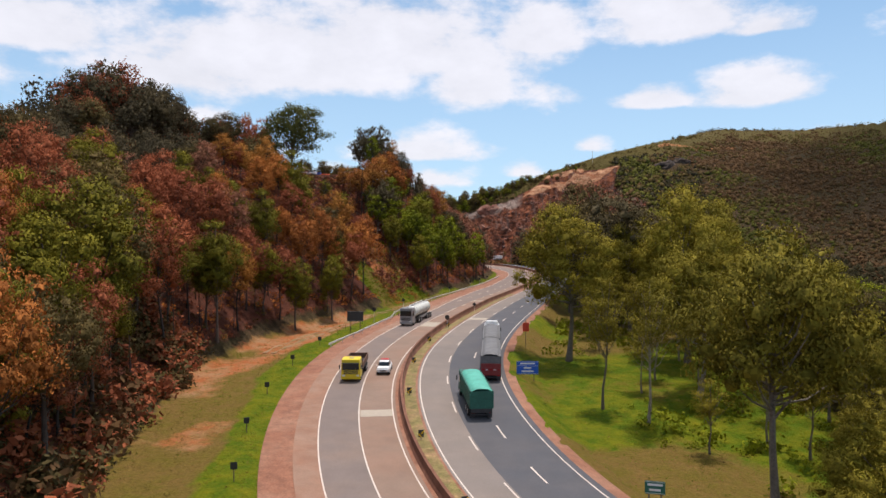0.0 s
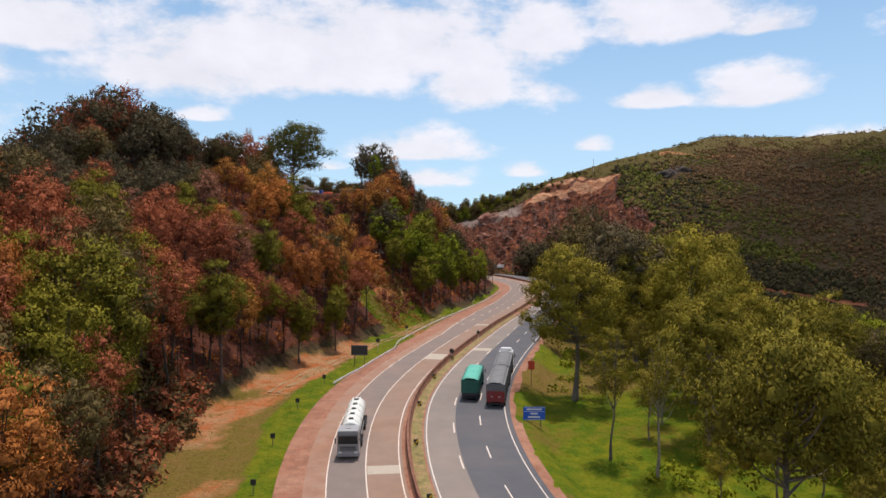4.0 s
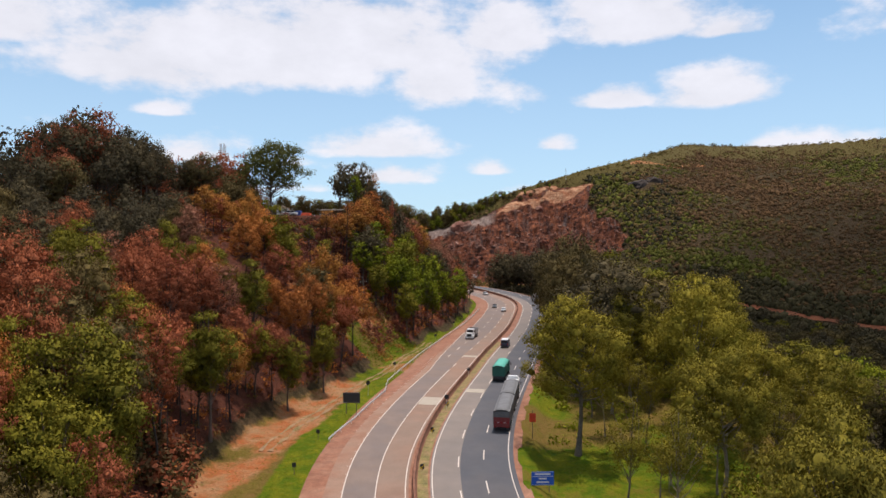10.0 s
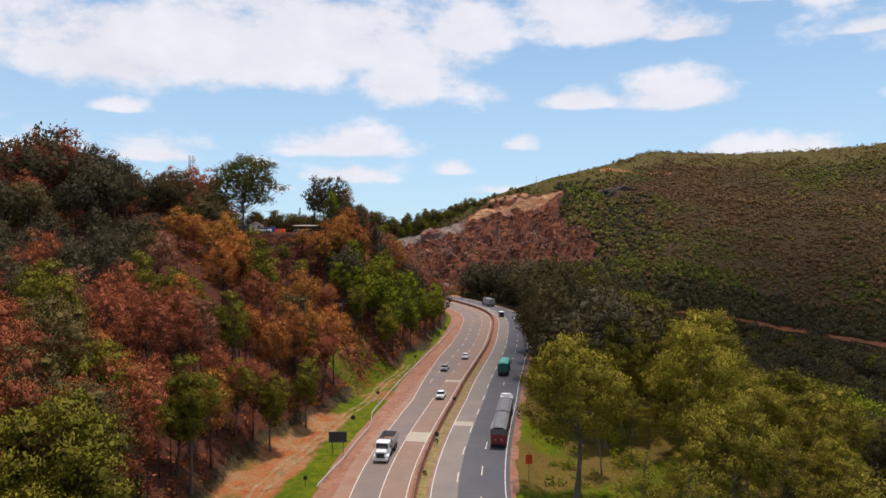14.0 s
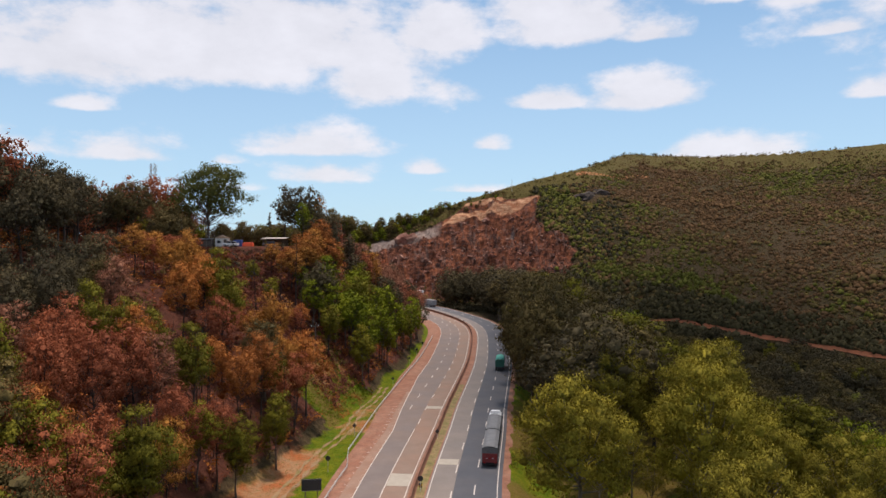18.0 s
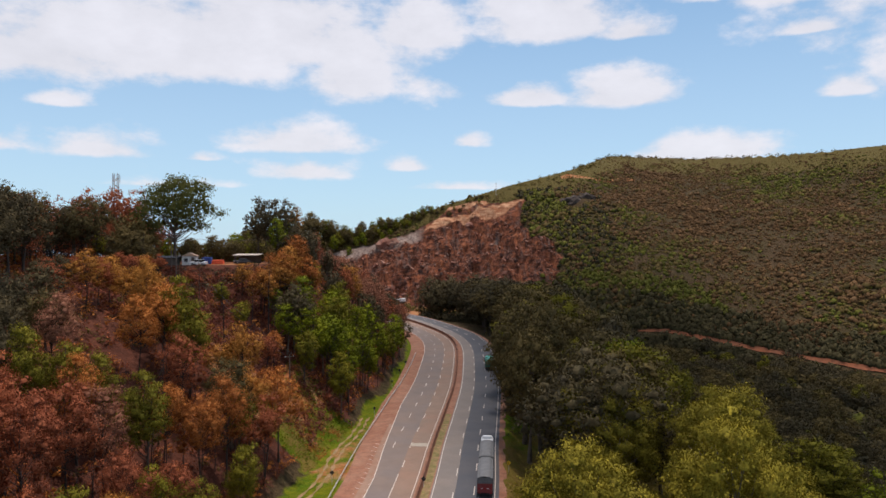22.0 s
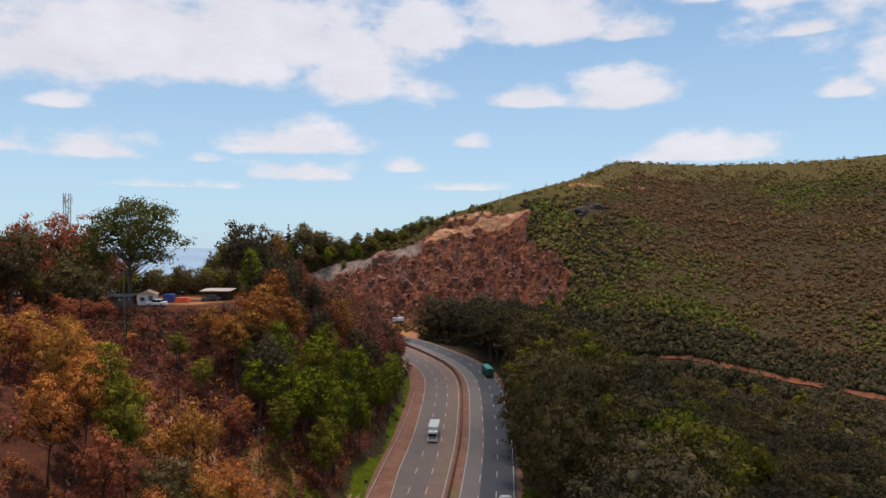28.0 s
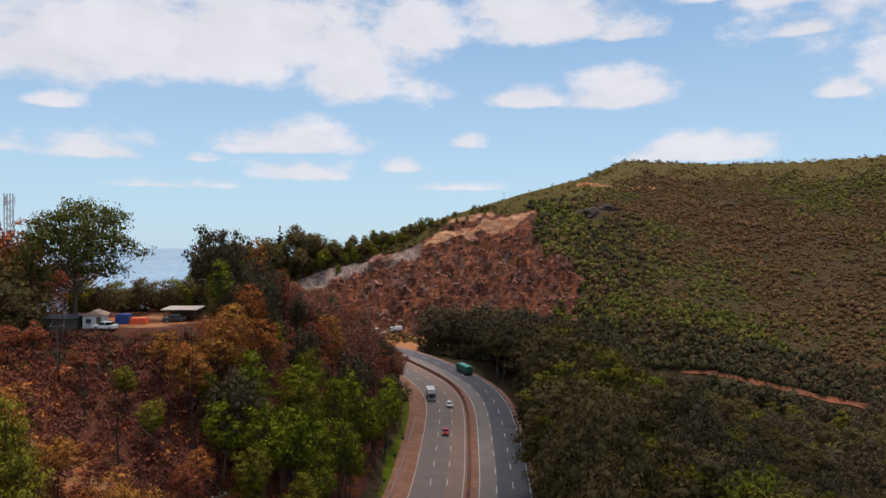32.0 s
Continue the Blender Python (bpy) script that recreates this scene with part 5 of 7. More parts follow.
def hill_scrub():
    """Low bushes all over the open hill and the valley floor."""
    r = np.random.default_rng(9)
    x, y = r.uniform(-120, 420, 230000), r.uniform(130, 680, 230000)
    foot, cy = hill_foot(x), np.interp(x, CREST_X, CREST_Y)
    q = (y - foot) / np.maximum(cy - foot, 5)
    ty = np.interp(x, TRACK_X, TRACK_Y)
    wild = np.exp(-(((x - 114) / 20) ** 2 + ((y - 497) / 28) ** 2))
    ok = (q > -0.02) & (q < 1.03) & (quarry_mask(x, y, q) < 0.3) & ~((x > 95) & (np.abs(y - ty) < 2.4)) & (r.random(len(x)) < 1 - 0.6 * sstep(0.8, 0.95, q)) & (np.hypot(x - 127, y - 499) > 7) & (r.random(len(x)) < 0.85 + 0.6 * wave(x, y, 7, 44) + 0.3 * wave(x, y, 30, 45))
    x, y, q, wild = x[ok], y[ok], q[ok], wild[ok]
    size = (0.38 + 1.5 * r.random(len(x)) ** 3.4) * (1.0 + 0.15 * sstep(0.3, 0.0, q) + 0.7 * wild) * (1 - 0.5 * sstep(0.8, 0.95, q))
    size = size * (0.75 + 0.75 * np.clip(wave(x, y, 14, 19) + 0.4, 0, 1.2))
    below = np.interp(x, TRACK_X, TRACK_Y) - y
    size = np.where((x > 95) & (below > 0) & (below < 9), np.minimum(size, 1.0), size)
    tone = 1.2 * wave(x, y, 60, 12) + 0.9 * wave(x, y, 21, 41) + 0.36 * r.normal(size=len(x)) - 0.5 * sstep(40, 20, y - np.interp(x, TRACK_X, TRACK_Y)) * sstep(90, 110, x) + 0.3 * sstep(150, 100, x) + 1.2 * wild - 0.25 * sstep(150, 260, x)
    for name, label, m, mat in (("brown_scrub", "low brown dry scrub covering the hillside", tone < -0.05, M_BUSHBROWN), ("olive_scrub", "low olive-green scrub covering the hillside", (tone >= -0.05) & (tone < 0.5), M_BUSH),
                                ("green_scrub", "low fresh green scrub covering the hillside", tone >= 0.5, M_BUSHGREEN)):
        domes(name, label, x[m], y[m], size[m], mat, 90 + len(name))
    x = r.uniform(66, 262, 2300)
    y = np.interp(x, TRACK_X, TRACK_Y) + 3.0 + 24 * r.random(2300) ** 1.5
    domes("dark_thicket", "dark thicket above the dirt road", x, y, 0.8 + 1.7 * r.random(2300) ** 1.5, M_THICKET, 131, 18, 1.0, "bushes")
    x = r.uniform(88, 165, 420)
    y = np.interp(x, TRACK_X, TRACK_Y) + r.uniform(24, 44, 420)
    domes("green_thicket", "fresh green thicket on the lower hillside", x, y, 0.8 + 1.2 * r.random(420), M_BUSHGREEN, 132, 16, 0.9, "bushes")
    x, y = r.uniform(92, 150, 1500), r.uniform(425, 522, 1500)
    foot, cy = hill_foot(x), np.interp(x, CREST_X, CREST_Y)
    q = (y - foot) / np.maximum(cy - foot, 5)
    ok = (quarry_mask(x, y, q) < 0.2) & (np.hypot(x - 127, y - 499) > 10) & (r.random(len(x)) < sstep(152, 112, x + 8 * wave(x, y, 20, 71)))
    x, y = x[ok], y[ok]
    m = r.random(len(x)) < 0.55
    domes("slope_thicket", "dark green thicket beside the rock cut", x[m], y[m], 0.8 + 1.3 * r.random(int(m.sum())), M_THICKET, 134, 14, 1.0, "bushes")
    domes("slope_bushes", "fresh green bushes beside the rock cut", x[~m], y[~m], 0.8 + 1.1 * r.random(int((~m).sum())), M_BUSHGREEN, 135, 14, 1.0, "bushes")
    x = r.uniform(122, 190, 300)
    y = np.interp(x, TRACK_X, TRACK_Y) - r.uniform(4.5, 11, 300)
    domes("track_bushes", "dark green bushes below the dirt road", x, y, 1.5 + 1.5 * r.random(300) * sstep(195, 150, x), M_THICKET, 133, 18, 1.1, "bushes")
    # taller bushes in the valley between the road and the hill
    x, y = r.uniform(40, 330, 14000), r.uniform(60, 440, 14000)
    d, s, zr = road_frame(x, y)
    ty = np.interp(x, TRACK_X, TRACK_Y)
    ok = (y < np.where(x > 95, np.maximum(hill_foot(x), ty - 3), hill_foot(x))) & (d > np.where(y < 175, 52, 44)) & ~((x > 95) & (np.abs(y - ty) < 2.4))
    x, y = x[ok], y[ok]
    size = 1.3 + 2.0 * r.random(len(x)) ** 1.5
    size = np.where((x > 95) & (np.abs(y - np.interp(x, TRACK_X, TRACK_Y) + 9) < 9), np.minimum(size, 1.4), size)
    tone = wave(x, y, 40, 13) + 0.5 * r.normal(size=len(x))
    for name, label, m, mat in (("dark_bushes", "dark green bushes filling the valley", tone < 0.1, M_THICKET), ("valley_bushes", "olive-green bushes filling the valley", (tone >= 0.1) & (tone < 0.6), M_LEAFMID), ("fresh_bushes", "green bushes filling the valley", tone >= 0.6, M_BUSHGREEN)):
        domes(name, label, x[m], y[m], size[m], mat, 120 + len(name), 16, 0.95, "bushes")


hill_scrub()


# ---- low growth ----
def tufts(name, label, x, y, size, mat, n, seed, squash=0.8, up=0.35, category="bushes"):
    r = np.random.default_rng(seed)
    z = ground_z(x, y)
    C = np.repeat(np.stack([x, y, z + up * size], 1), n, 0)
    S = np.repeat(size, n)
    d = r.normal(size=(len(C), 3))
    d /= np.linalg.norm(d, axis=1)[:, None]
    p = C + d * (S * r.random(len(C)) ** 0.45)[:, None] * np.array([1.0, 1.0, squash])
    nrm = d + r.normal(size=d.shape) * 0.7 + np.array([0, 0, 0.3])
    nrm /= np.linalg.norm(nrm, axis=1)[:, None]
    t = np.cross(nrm, r.normal(size=d.shape))
    t /= np.linalg.norm(t, axis=1)[:, None]
    b = np.cross(nrm, t)
    sz = (0.19 * S * (0.6 + 0.7 * r.random(len(S))))[:, None]
    v = np.stack([p - t * sz - b * sz * 0.5, p + b * sz * 0.7, p + t * sz + b * sz * 0.4, p - b * sz * 0.7], 1).reshape(-1, 3)
    k = np.arange(len(p))[:, None] * 4 + np.array([[0, 1, 2, 3]])
    return tagged(put(name, quads_mesh(name, v, k), mat), label, category, kind="stuff")


def low_growth():
    r = np.random.default_rng(31)
    x, y = r.uniform(-90, 20, 9000), r.uniform(50, 300, 9000)
    d, s, zr = road_frame(x, y)
    yy = np.interp(s, RS, RP[:, 1])
    verge = np.interp(yy, VERGE_Y, VERGE_W)
    u = -d + left_edge(s) - 5 - verge
    ok = (d < 0) & (u > 2) & ~((u < 12) & (yy > 174) & (yy < 202)) & ~((np.abs(x + 46) < 22) & (y > 226) & (y < 276))
    x, y, u = x[ok], y[ok], u[ok]
    pick = r.random(len(x))
    size = 0.6 + 1.1 * r.random(len(x)) ** 2
    for name, label, a, b, mat in (("scorched_bushes", "low scorched orange-brown bushes on burnt ground", 0, 0.45, M_LEAFBURN), ("red_bushes", "low scorched red-brown bushes on burnt ground", 0.45, 0.8, M_LEAFRED),
                                   ("green_bushes", "low olive-green bushes on burnt ground", 0.8, 1.0, M_BUSH)):
        m = (pick >= a) & (pick < b)
        tufts(name, label, x[m], y[m], size[m], mat, 30, 40 + int(a * 10))
    # thick brush at the foot of the near slope
    x, y = r.uniform(-46, -14, 1500), r.uniform(48, 112, 1500)
    d, s, zr = road_frame(x, y)
    yy = np.interp(s, RS, RP[:, 1])
    u = -d + left_edge(s) - 5 - np.interp(yy, VERGE_Y, VERGE_W)
    ok = (d < 0) & (u > -1.0 + 2.0 * wave(x, y, 9, 3)) & (u < 12)
    x, y = x[ok], y[ok]
    pick, size = r.random(len(x)), 0.7 + 1.5 * r.random(len(x)) ** 2
    for name, label, m, mat in (("foot_brush", "dull brown brush at the foot of the slope", pick < 0.35, M_BUSHBROWN), ("foot_bushes", "olive-green bushes at the foot of the slope", (pick >= 0.35) & (pick < 0.62), M_LEAFMID), ("foot_twigs", "burnt red-brown brush at the foot of the slope", pick >= 0.62, M_LEAFRED)):
        tufts(name, label, x[m], y[m], size[m], mat, 60, 53, 1.1, 0.6)
    # grass: verges, median and the open slope on the right
    x, y = r.uniform(-40, 75, 26000), r.uniform(45, 235, 26000)
    d, s, zr = road_frame(x, y)
    yy = np.interp(s, RS, RP[:, 1])
    verge = np.interp(yy, VERGE_Y, VERGE_W)
    u = -d + left_edge(s) - 5 - verge
    ok = ((d < 0) & (u < 1) & (-d + left_edge(s) > 5.4)) | ((d > 16.2) & (d < 62) & (y < 215)) | ((d > 0.1) & (d < 1.2))
    x, y, d = x[ok], y[ok], d[ok]
    n1 = wave(x, y, 12, 8) + 0.3 * r.normal(size=len(x))
    for name, label, m, mat in (("grass_tufts", "tufts of fresh green grass", (n1 < 0.0) & (np.abs(d) > 2), M_GRASS), ("dry_tufts", "tufts of dry yellow grass", (n1 >= 0.0) | (np.abs(d) < 2), M_DRY)):
        tufts(name, label, x[m], y[m], 0.16 + 0.22 * r.random(int(m.sum())), mat, 6, 50, 0.7, 0.3, "grass")
    # streaky growth on the open bank above the verge
    x, y = r.uniform(-32, 4, 5000), r.uniform(166, 210, 5000)
    d, s, zr = road_frame(x, y)
    yy = np.interp(s, RS, RP[:, 1])
    u = -d + left_edge(s) - 5 - np.interp(yy, VERGE_Y, VERGE_W)
    ok = (d < 0) & (u > -0.5) & (u < 13) & (yy > 173) & (yy < 205)
    x, y = x[ok], y[ok]
    n1 = wave(0.4 * x + y, 0.3 * x, 4, 18) + 0.35 * r.normal(size=len(x))
    for name, label, m, mat in (("bank_grass", "green grass on the open bank", n1 < 0.05, M_GRASS), ("bank_straw", "dry yellow grass on the open bank", (n1 >= 0.05) & (n1 < 0.22), M_DRY), ("bank_brush", "orange scorched brush on the open bank", n1 >= 0.22, M_LEAFBURN)):
        tufts(name, label, x[m], y[m], 0.35 + 0.6 * r.random(int(m.sum())) ** 2, mat, 14, 52, 0.7, 0.3, "grass")
    x, y = r.uniform(17, 82, 700), r.uniform(60, 165, 700)
    d, s, zr = road_frame(x, y)
    m = (d > 19) & (wave(x, y, 16, 33) > 0.1)
    tufts("grass_bushes", "low green bushes in the grass", x[m], y[m], 0.5 + 1.1 * r.random(int(m.sum())), M_LEAFBRIGHT, 40, 51)


M_GRASS = leaf_mat("fresh grass", (0.07, 0.118, 0.005), (0.135, 0.165, 0.008))
M_DRY = leaf_mat("dry grass", (0.14, 0.11, 0.025), (0.22, 0.15, 0.045))
low_growth()


def boulder(name, x, y, z, size, mat, seed, label, parent=None):
    r = np.random.default_rng(seed)
    bm = bmesh.new()
    bmesh.ops.create_icosphere(bm, subdivisions=3, radius=1)
    for v in bm.verts:
        f = 1 + 0.45 * noise.noise(v.co * 1.3 + Vector((seed, 0, 0))) + 0.3 * abs(noise.noise(v.co * 4 + Vector((0, seed, 0))))
        v.co = Vector((v.co.x * f * size[0], v.co.y * f * size[1], v.co.z * f * size[2]))
    ob = part(name, bm, mat, parent, "", pose(x, y, z, 0, 0, float(r.random() * 360)))
    return tagged(ob, label, "rock")


M_ROCK = material("dark weathered rock", (0.05, 0.034, 0.026), 0.95, scale=0.15, vary=0.4, fine=1.2, bump=0.9, bump_scale=0.8)
M_REDROCK = material("red broken rock", (0.16, 0.058, 0.036), 0.95, scale=0.2, vary=0.3, fine=1.5, bump=0.9, per_island=0.5, stain=(0.2, 0.118, 0.085), stain_scale=0.1, stain_amount=0.8)
for i, (dx, dy, f) in enumerate(((0, 0, 1.0), (8, 3, 0.75), (-7, 2, 0.6))):
    px, py = 127 + dx, 500 + dy
    boulder("rock_outcrop", px, py, float(ground_z(px, py)[0]) - 1.6 * f, (7.5 * f, 4.5 * f, 4.2 * f), M_ROCK, 3 + i, "dark weathered rock outcrop on the scrub hillside")


def quarry_rubble():
    """Fallen blocks all over the cut, as one mesh, with the largest as things."""
    r = np.random.default_rng(77)
    bv = np.array([(a, b, c) for a in (-1, 1) for b in (-1, 1) for c in (-1, 1)], float) * 0.8
    bf = np.array([[0, 1, 3, 2], [4, 6, 7, 5], [0, 4, 5, 1], [2, 3, 7, 6], [0, 2, 6, 4], [1, 5, 7, 3]])
    x, y = r.uniform(-50, 105, 15000), r.uniform(420, 530, 15000)
    foot = hill_foot(x)
    cy = np.interp(x, CREST_X, CREST_Y)
    q = (y - foot) / np.maximum(cy - foot, 5)
    ok = (quarry_mask(x, y, q) > 0.5) & (q < 0.75)
    x, y = x[ok], y[ok]
    z = ground_z(x, y)
    V, F, o = [], [], 0
    big = 0
    for i in range(len(x)):
        s_ = 0.16 + 1.15 * r.random() ** 13
        if s_ > 1.1 and big < 14:
            boulder("fallen_block", float(x[i]), float(y[i]), float(z[i]) + 0.2 * s_, (s_ * 1.3, s_, s_ * 0.9), M_REDROCK, 200 + i, "large fallen red rock block at the cut")["group"] = "fallen blocks"
            big += 1
            continue
        f = r.uniform(0.55, 1.35, (len(bv), 3))
        e = np.linalg.qr(r.normal(size=(3, 3)))[0]
        V.append((bv * f * s_ * np.array([1.5, 0.9, 0.6])) @ e + (x[i], y[i], z[i] + 0.15 * s_))
        F.append(bf + o)
        o += len(bv)
    me = mesh_from("rubble", np.concatenate(V), np.concatenate(F))
    tagged(put("rubble", me, M_REDROCK), "loose red rock rubble on the cut slope", "rubble", kind="stuff")


quarry_rubble()
for px, py, f in ((3, 529, 1.0), (9, 526, 0.7), (60, 515, 0.55)):
    boulder("rock_outcrop", px, py, float(ground_z(px, py)[0]) - 1.5 * f, (6.5 * f, 4.5 * f, 5.0 * f), M_REDROCK, 20 + int(px), "jutting dark red rock in the cut")

# trees along the crest and about the bend
for x, y, h in ((-42, 430, 27), (-34, 424, 22), (-26, 432, 21), (-50, 422, 24), (-60, 415, 22), (-18, 440, 17), (-66, 428, 25)):
    (SP_CONE if h > 26 else SP_DARK).plant(x, y, h, wide=0.8, label="tall dark tree beyond the bend", group="trees beyond the bend")
for i in range(74):
    x = -112 + 2.5 * i + rng.uniform(-2, 2)
    y = float(np.interp(x, [-100, -60, 0, 50, 94], [558, 550, 540, 536, 530])) + rng.uniform(-9, 9)
    h = float(np.interp(x, [-110, -50, -34, -20, 20, 94], [25, 24, 18, 11, 6, 4]) * rng.uniform(0.75, 1.15))
    sp = SP_CONE if x < -36 and i % 5 == 2 else SP_OLIVE if i % 3 else SP_FRESH
    sp.plant(float(x), y, h * (1.25 if sp is SP_CONE else 1), float(ground_z(x, y)[0]) - (0.42 * h if x > -30 else 0.5), wide=1.2, label="bushy green tree on the crest of the hill", group="crest trees")
for i in range(80):  # green belt between the crest and the rim of the cut
    x = -95 + 1.65 * i + rng.uniform(-2, 2)
    y = float(np.interp(x, [-95, -48, -22, 10, 35], [548, 546, 545, 539, 538])) + rng.uniform(-3, 7)
    h = float(np.interp(x, [-95, -30, 35], [15, 11, 5]) * rng.uniform(0.7, 1.2))
    (SP_OLIVE, SP_FRESH, SP_GREEN)[i % 3].plant(float(x), y, 1.4 * h, float(ground_z(x, y)[0]) - 0.5 * h, wide=1.15, label="bushy green tree above the rock cut", group="crest trees")
fx, fy = rng.uniform(2, 40, 130), rng.uniform(444, 474, 130)
tufts("cut_bushes", "dry olive and brown bushes below the rock cut", fx, fy, 0.8 + 1.4 * rng.random(130), M_BUSH, 50, 67)
cx = rng.uniform(-60, 330, 420)
cyy = np.interp(cx, CREST_X, CREST_Y) + rng.uniform(-14, 2, 420)
tufts("crest_bushes", "olive-green bushes along the crest of the hill", cx, cyy, 0.7 + 1.6 * rng.random(420) ** 2, M_BUSH, 30, 61)
rx, ry = rng.uniform(-112, -66, 260), rng.uniform(222, 268, 260)
tufts("ridge_bushes", "red-brown scorched bushes under the ridge trees", rx[:150], ry[:150], 0.9 + 1.4 * rng.random(150), M_LEAFRED, 60, 65)
tufts("ridge_scrub", "olive-green bushes under the ridge trees", rx[150:], ry[150:], 0.9 + 1.4 * rng.random(110), M_LEAFMID, 60, 66)
M_TWIG = leaf_mat("burnt twigs", (0.13, 0.043, 0.031), (0.22, 0.076, 0.044))
bx, by = rng.uniform(-74, -8, 2600), rng.uniform(186, 232, 2600)
bd = road_frame(bx, by)[0]
bm_ = (bd < -24) & ~((np.abs(bx + 47) < 19) & (by > 228))
tufts("burnt_brush", "low dark red-brown burnt brush on the slope below the yard", bx[bm_], by[bm_], 0.5 + 0.9 * rng.random(int(bm_.sum())), M_TWIG, 34, 63)
gx_, gy_ = rng.uniform(-66, -24, 60), rng.uniform(270, 284, 60)
tufts("yard_hedge", "yellow-green bushes behind the yard", gx_, gy_, 1.0 + 1.3 * rng.random(60), M_LEAFMID, 120, 64)
ex, ey = rng.uniform(-72, -22, 150), rng.uniform(219, 229, 150)
tufts("yard_bushes", "dark bushes along the edge of the yard", ex, ey, 0.7 + 1.0 * rng.random(150), M_LEAFDARK, 40, 62)
for x, y, h in ((27, 421, 21), (33, 417, 22), (39, 412, 22), (45, 405, 23), (50, 398, 22), (31, 428, 19), (38, 424, 21), (46, 417, 21), (54, 408, 20), (62, 398, 21), (57, 390, 22), (52, 372, 24), (60, 366, 23), (50, 381, 22), (68, 358, 22), (57, 382, 24), (74, 370, 21), (64, 376, 22)):
    SP_DARK.plant(x, y, 1.35 * h, float(ground_z(x, y)[0]) - 0.4 * h, wide=1.0, label="dense dark tree inside the bend", group="trees at the bend")
ux = rng.uniform(22, 66, 240)
uy = np.interp(ux, [22, 33, 45, 57, 66], [424, 414, 401, 384, 366]) + rng.uniform(-7, 6, 240)
tufts("bend_bushes", "dark bushes under the trees at the bend", ux, uy, 1.2 + 1.8 * rng.random(240), M_LEAFDARK, 90, 69, 1.1)

# ---- barrier, rail and signs ----
M_BLACK = material("dark sign back", (0.03, 0.03, 0.032), 0.6, scale=2, vary=0.2, bump=0.05)
M_BLUE = material("blue sign sheet", (0.01, 0.10, 0.55), 0.45, scale=2, vary=0.08, bump=0)
M_SGREEN = material("green sign sheet", (0.01, 0.12, 0.09), 0.45, scale=2, vary=0.08, bump=0)
M_YELLOW = material("yellow sign sheet", (0.75, 0.45, 0.01), 0.45, scale=2, vary=0.08, bump=0)
M_RED = material("red sign sheet", (0.75, 0.06, 0.02), 0.5, scale=2, vary=0.08, bump=0)
M_WHITE = material("white sheet", (0.75, 0.75, 0.75), 0.5, scale=2, vary=0.06, bump=0)
M_POST = material("weathered timber", (0.13, 0.10, 0.08), 0.9, scale=2, vary=0.25, fine=12, bump=0.3)


def sweep(name, s0, s1, off, prof, mat, parent=None, label="", step=2.0):
    """A profile of (offset, height) points swept along the road; off: number or function."""
    s = np.linspace(s0, s1, int((s1 - s0) / step) + 1)
    f = off(s) if callable(off) else np.full(len(s), float(off))
    nrm = np.stack([np.interp(s, RS, RN[:, 0]), np.interp(s, RS, RN[:, 1])], 1)
    ctr = on_road(s, 0.0)
    cols = []
    for o, h in prof:
        p = ctr.copy()
        p[:, :2] += nrm * (f + o)[:, None]
        p[:, 2] += h
        cols.append(p)
    n, m = len(s), len(prof)
    v = np.concatenate(cols)
    q = []
    for j in range(m):
        a, b = j * n, ((j + 1) % m) * n
        k = np.arange(n - 1)
        q.append(np.stack([a + k, a + k + 1, b + k + 1, b + k], 1))
    return put(name, quads_mesh(name, v, np.concatenate(q)), mat, parent, label)


tagged(sweep("median_barrier", 70, S1 - 20, -0.6, [(-0.36, -0.1), (-0.34, 0.1), (-0.2, 0.36), (-0.14, 1.0), (0.14, 1.0), (0.2, 0.36), (0.34, 0.1), (0.36, -0.1)], M_BARRIER),
       "low concrete median barrier stained with red earth", "barrier", kind="structure")
RAIL0, RAIL1 = 168.0, 348.0


def rail_off(s):
    return np.interp(s, [168, 178, 196, 204, 220, 280, 348], [-14.6, -13.3, -13.0, -14.9, -15.4, -16.3, -15.6])


guardrail = thing("guardrail", "galvanised steel guardrail along the red earth shoulder", "guardrail")
wv = [(0, 0.42), (0.05, 0.46), (0.05, 0.52), (0, 0.57), (0.05, 0.62), (0.05, 0.68), (0, 0.74)]
sweep("rail_beam", RAIL0, RAIL1, rail_off, wv + [(o - 0.02, h) for o, h in wv[::-1]], M_STEEL, guardrail, "corrugated steel beam")
post_me = None
for a in np.arange(RAIL0 + 1, RAIL1, 4.0):
    p = on_road(a, float(rail_off(a)) - 0.12)
    if post_me is None:
        ob = part("rail_post", box(0.1, 0.12, 1.1, 0, 0, -0.45, 0.01), M_STEEL, guardrail, "", pose(*p))
        post_me = ob.data
    else:
        put("rail_post", post_me, None, guardrail, "", pose(*p))


def heading(s):
    t = np.array([np.interp(s, RS, RT[:, 0]), np.interp(s, RS, RT[:, 1])])
    return math.degrees(math.atan2(-t[0], t[1]))


def roadside_z(x, y):
    return float(ground_z(x, y)[0])


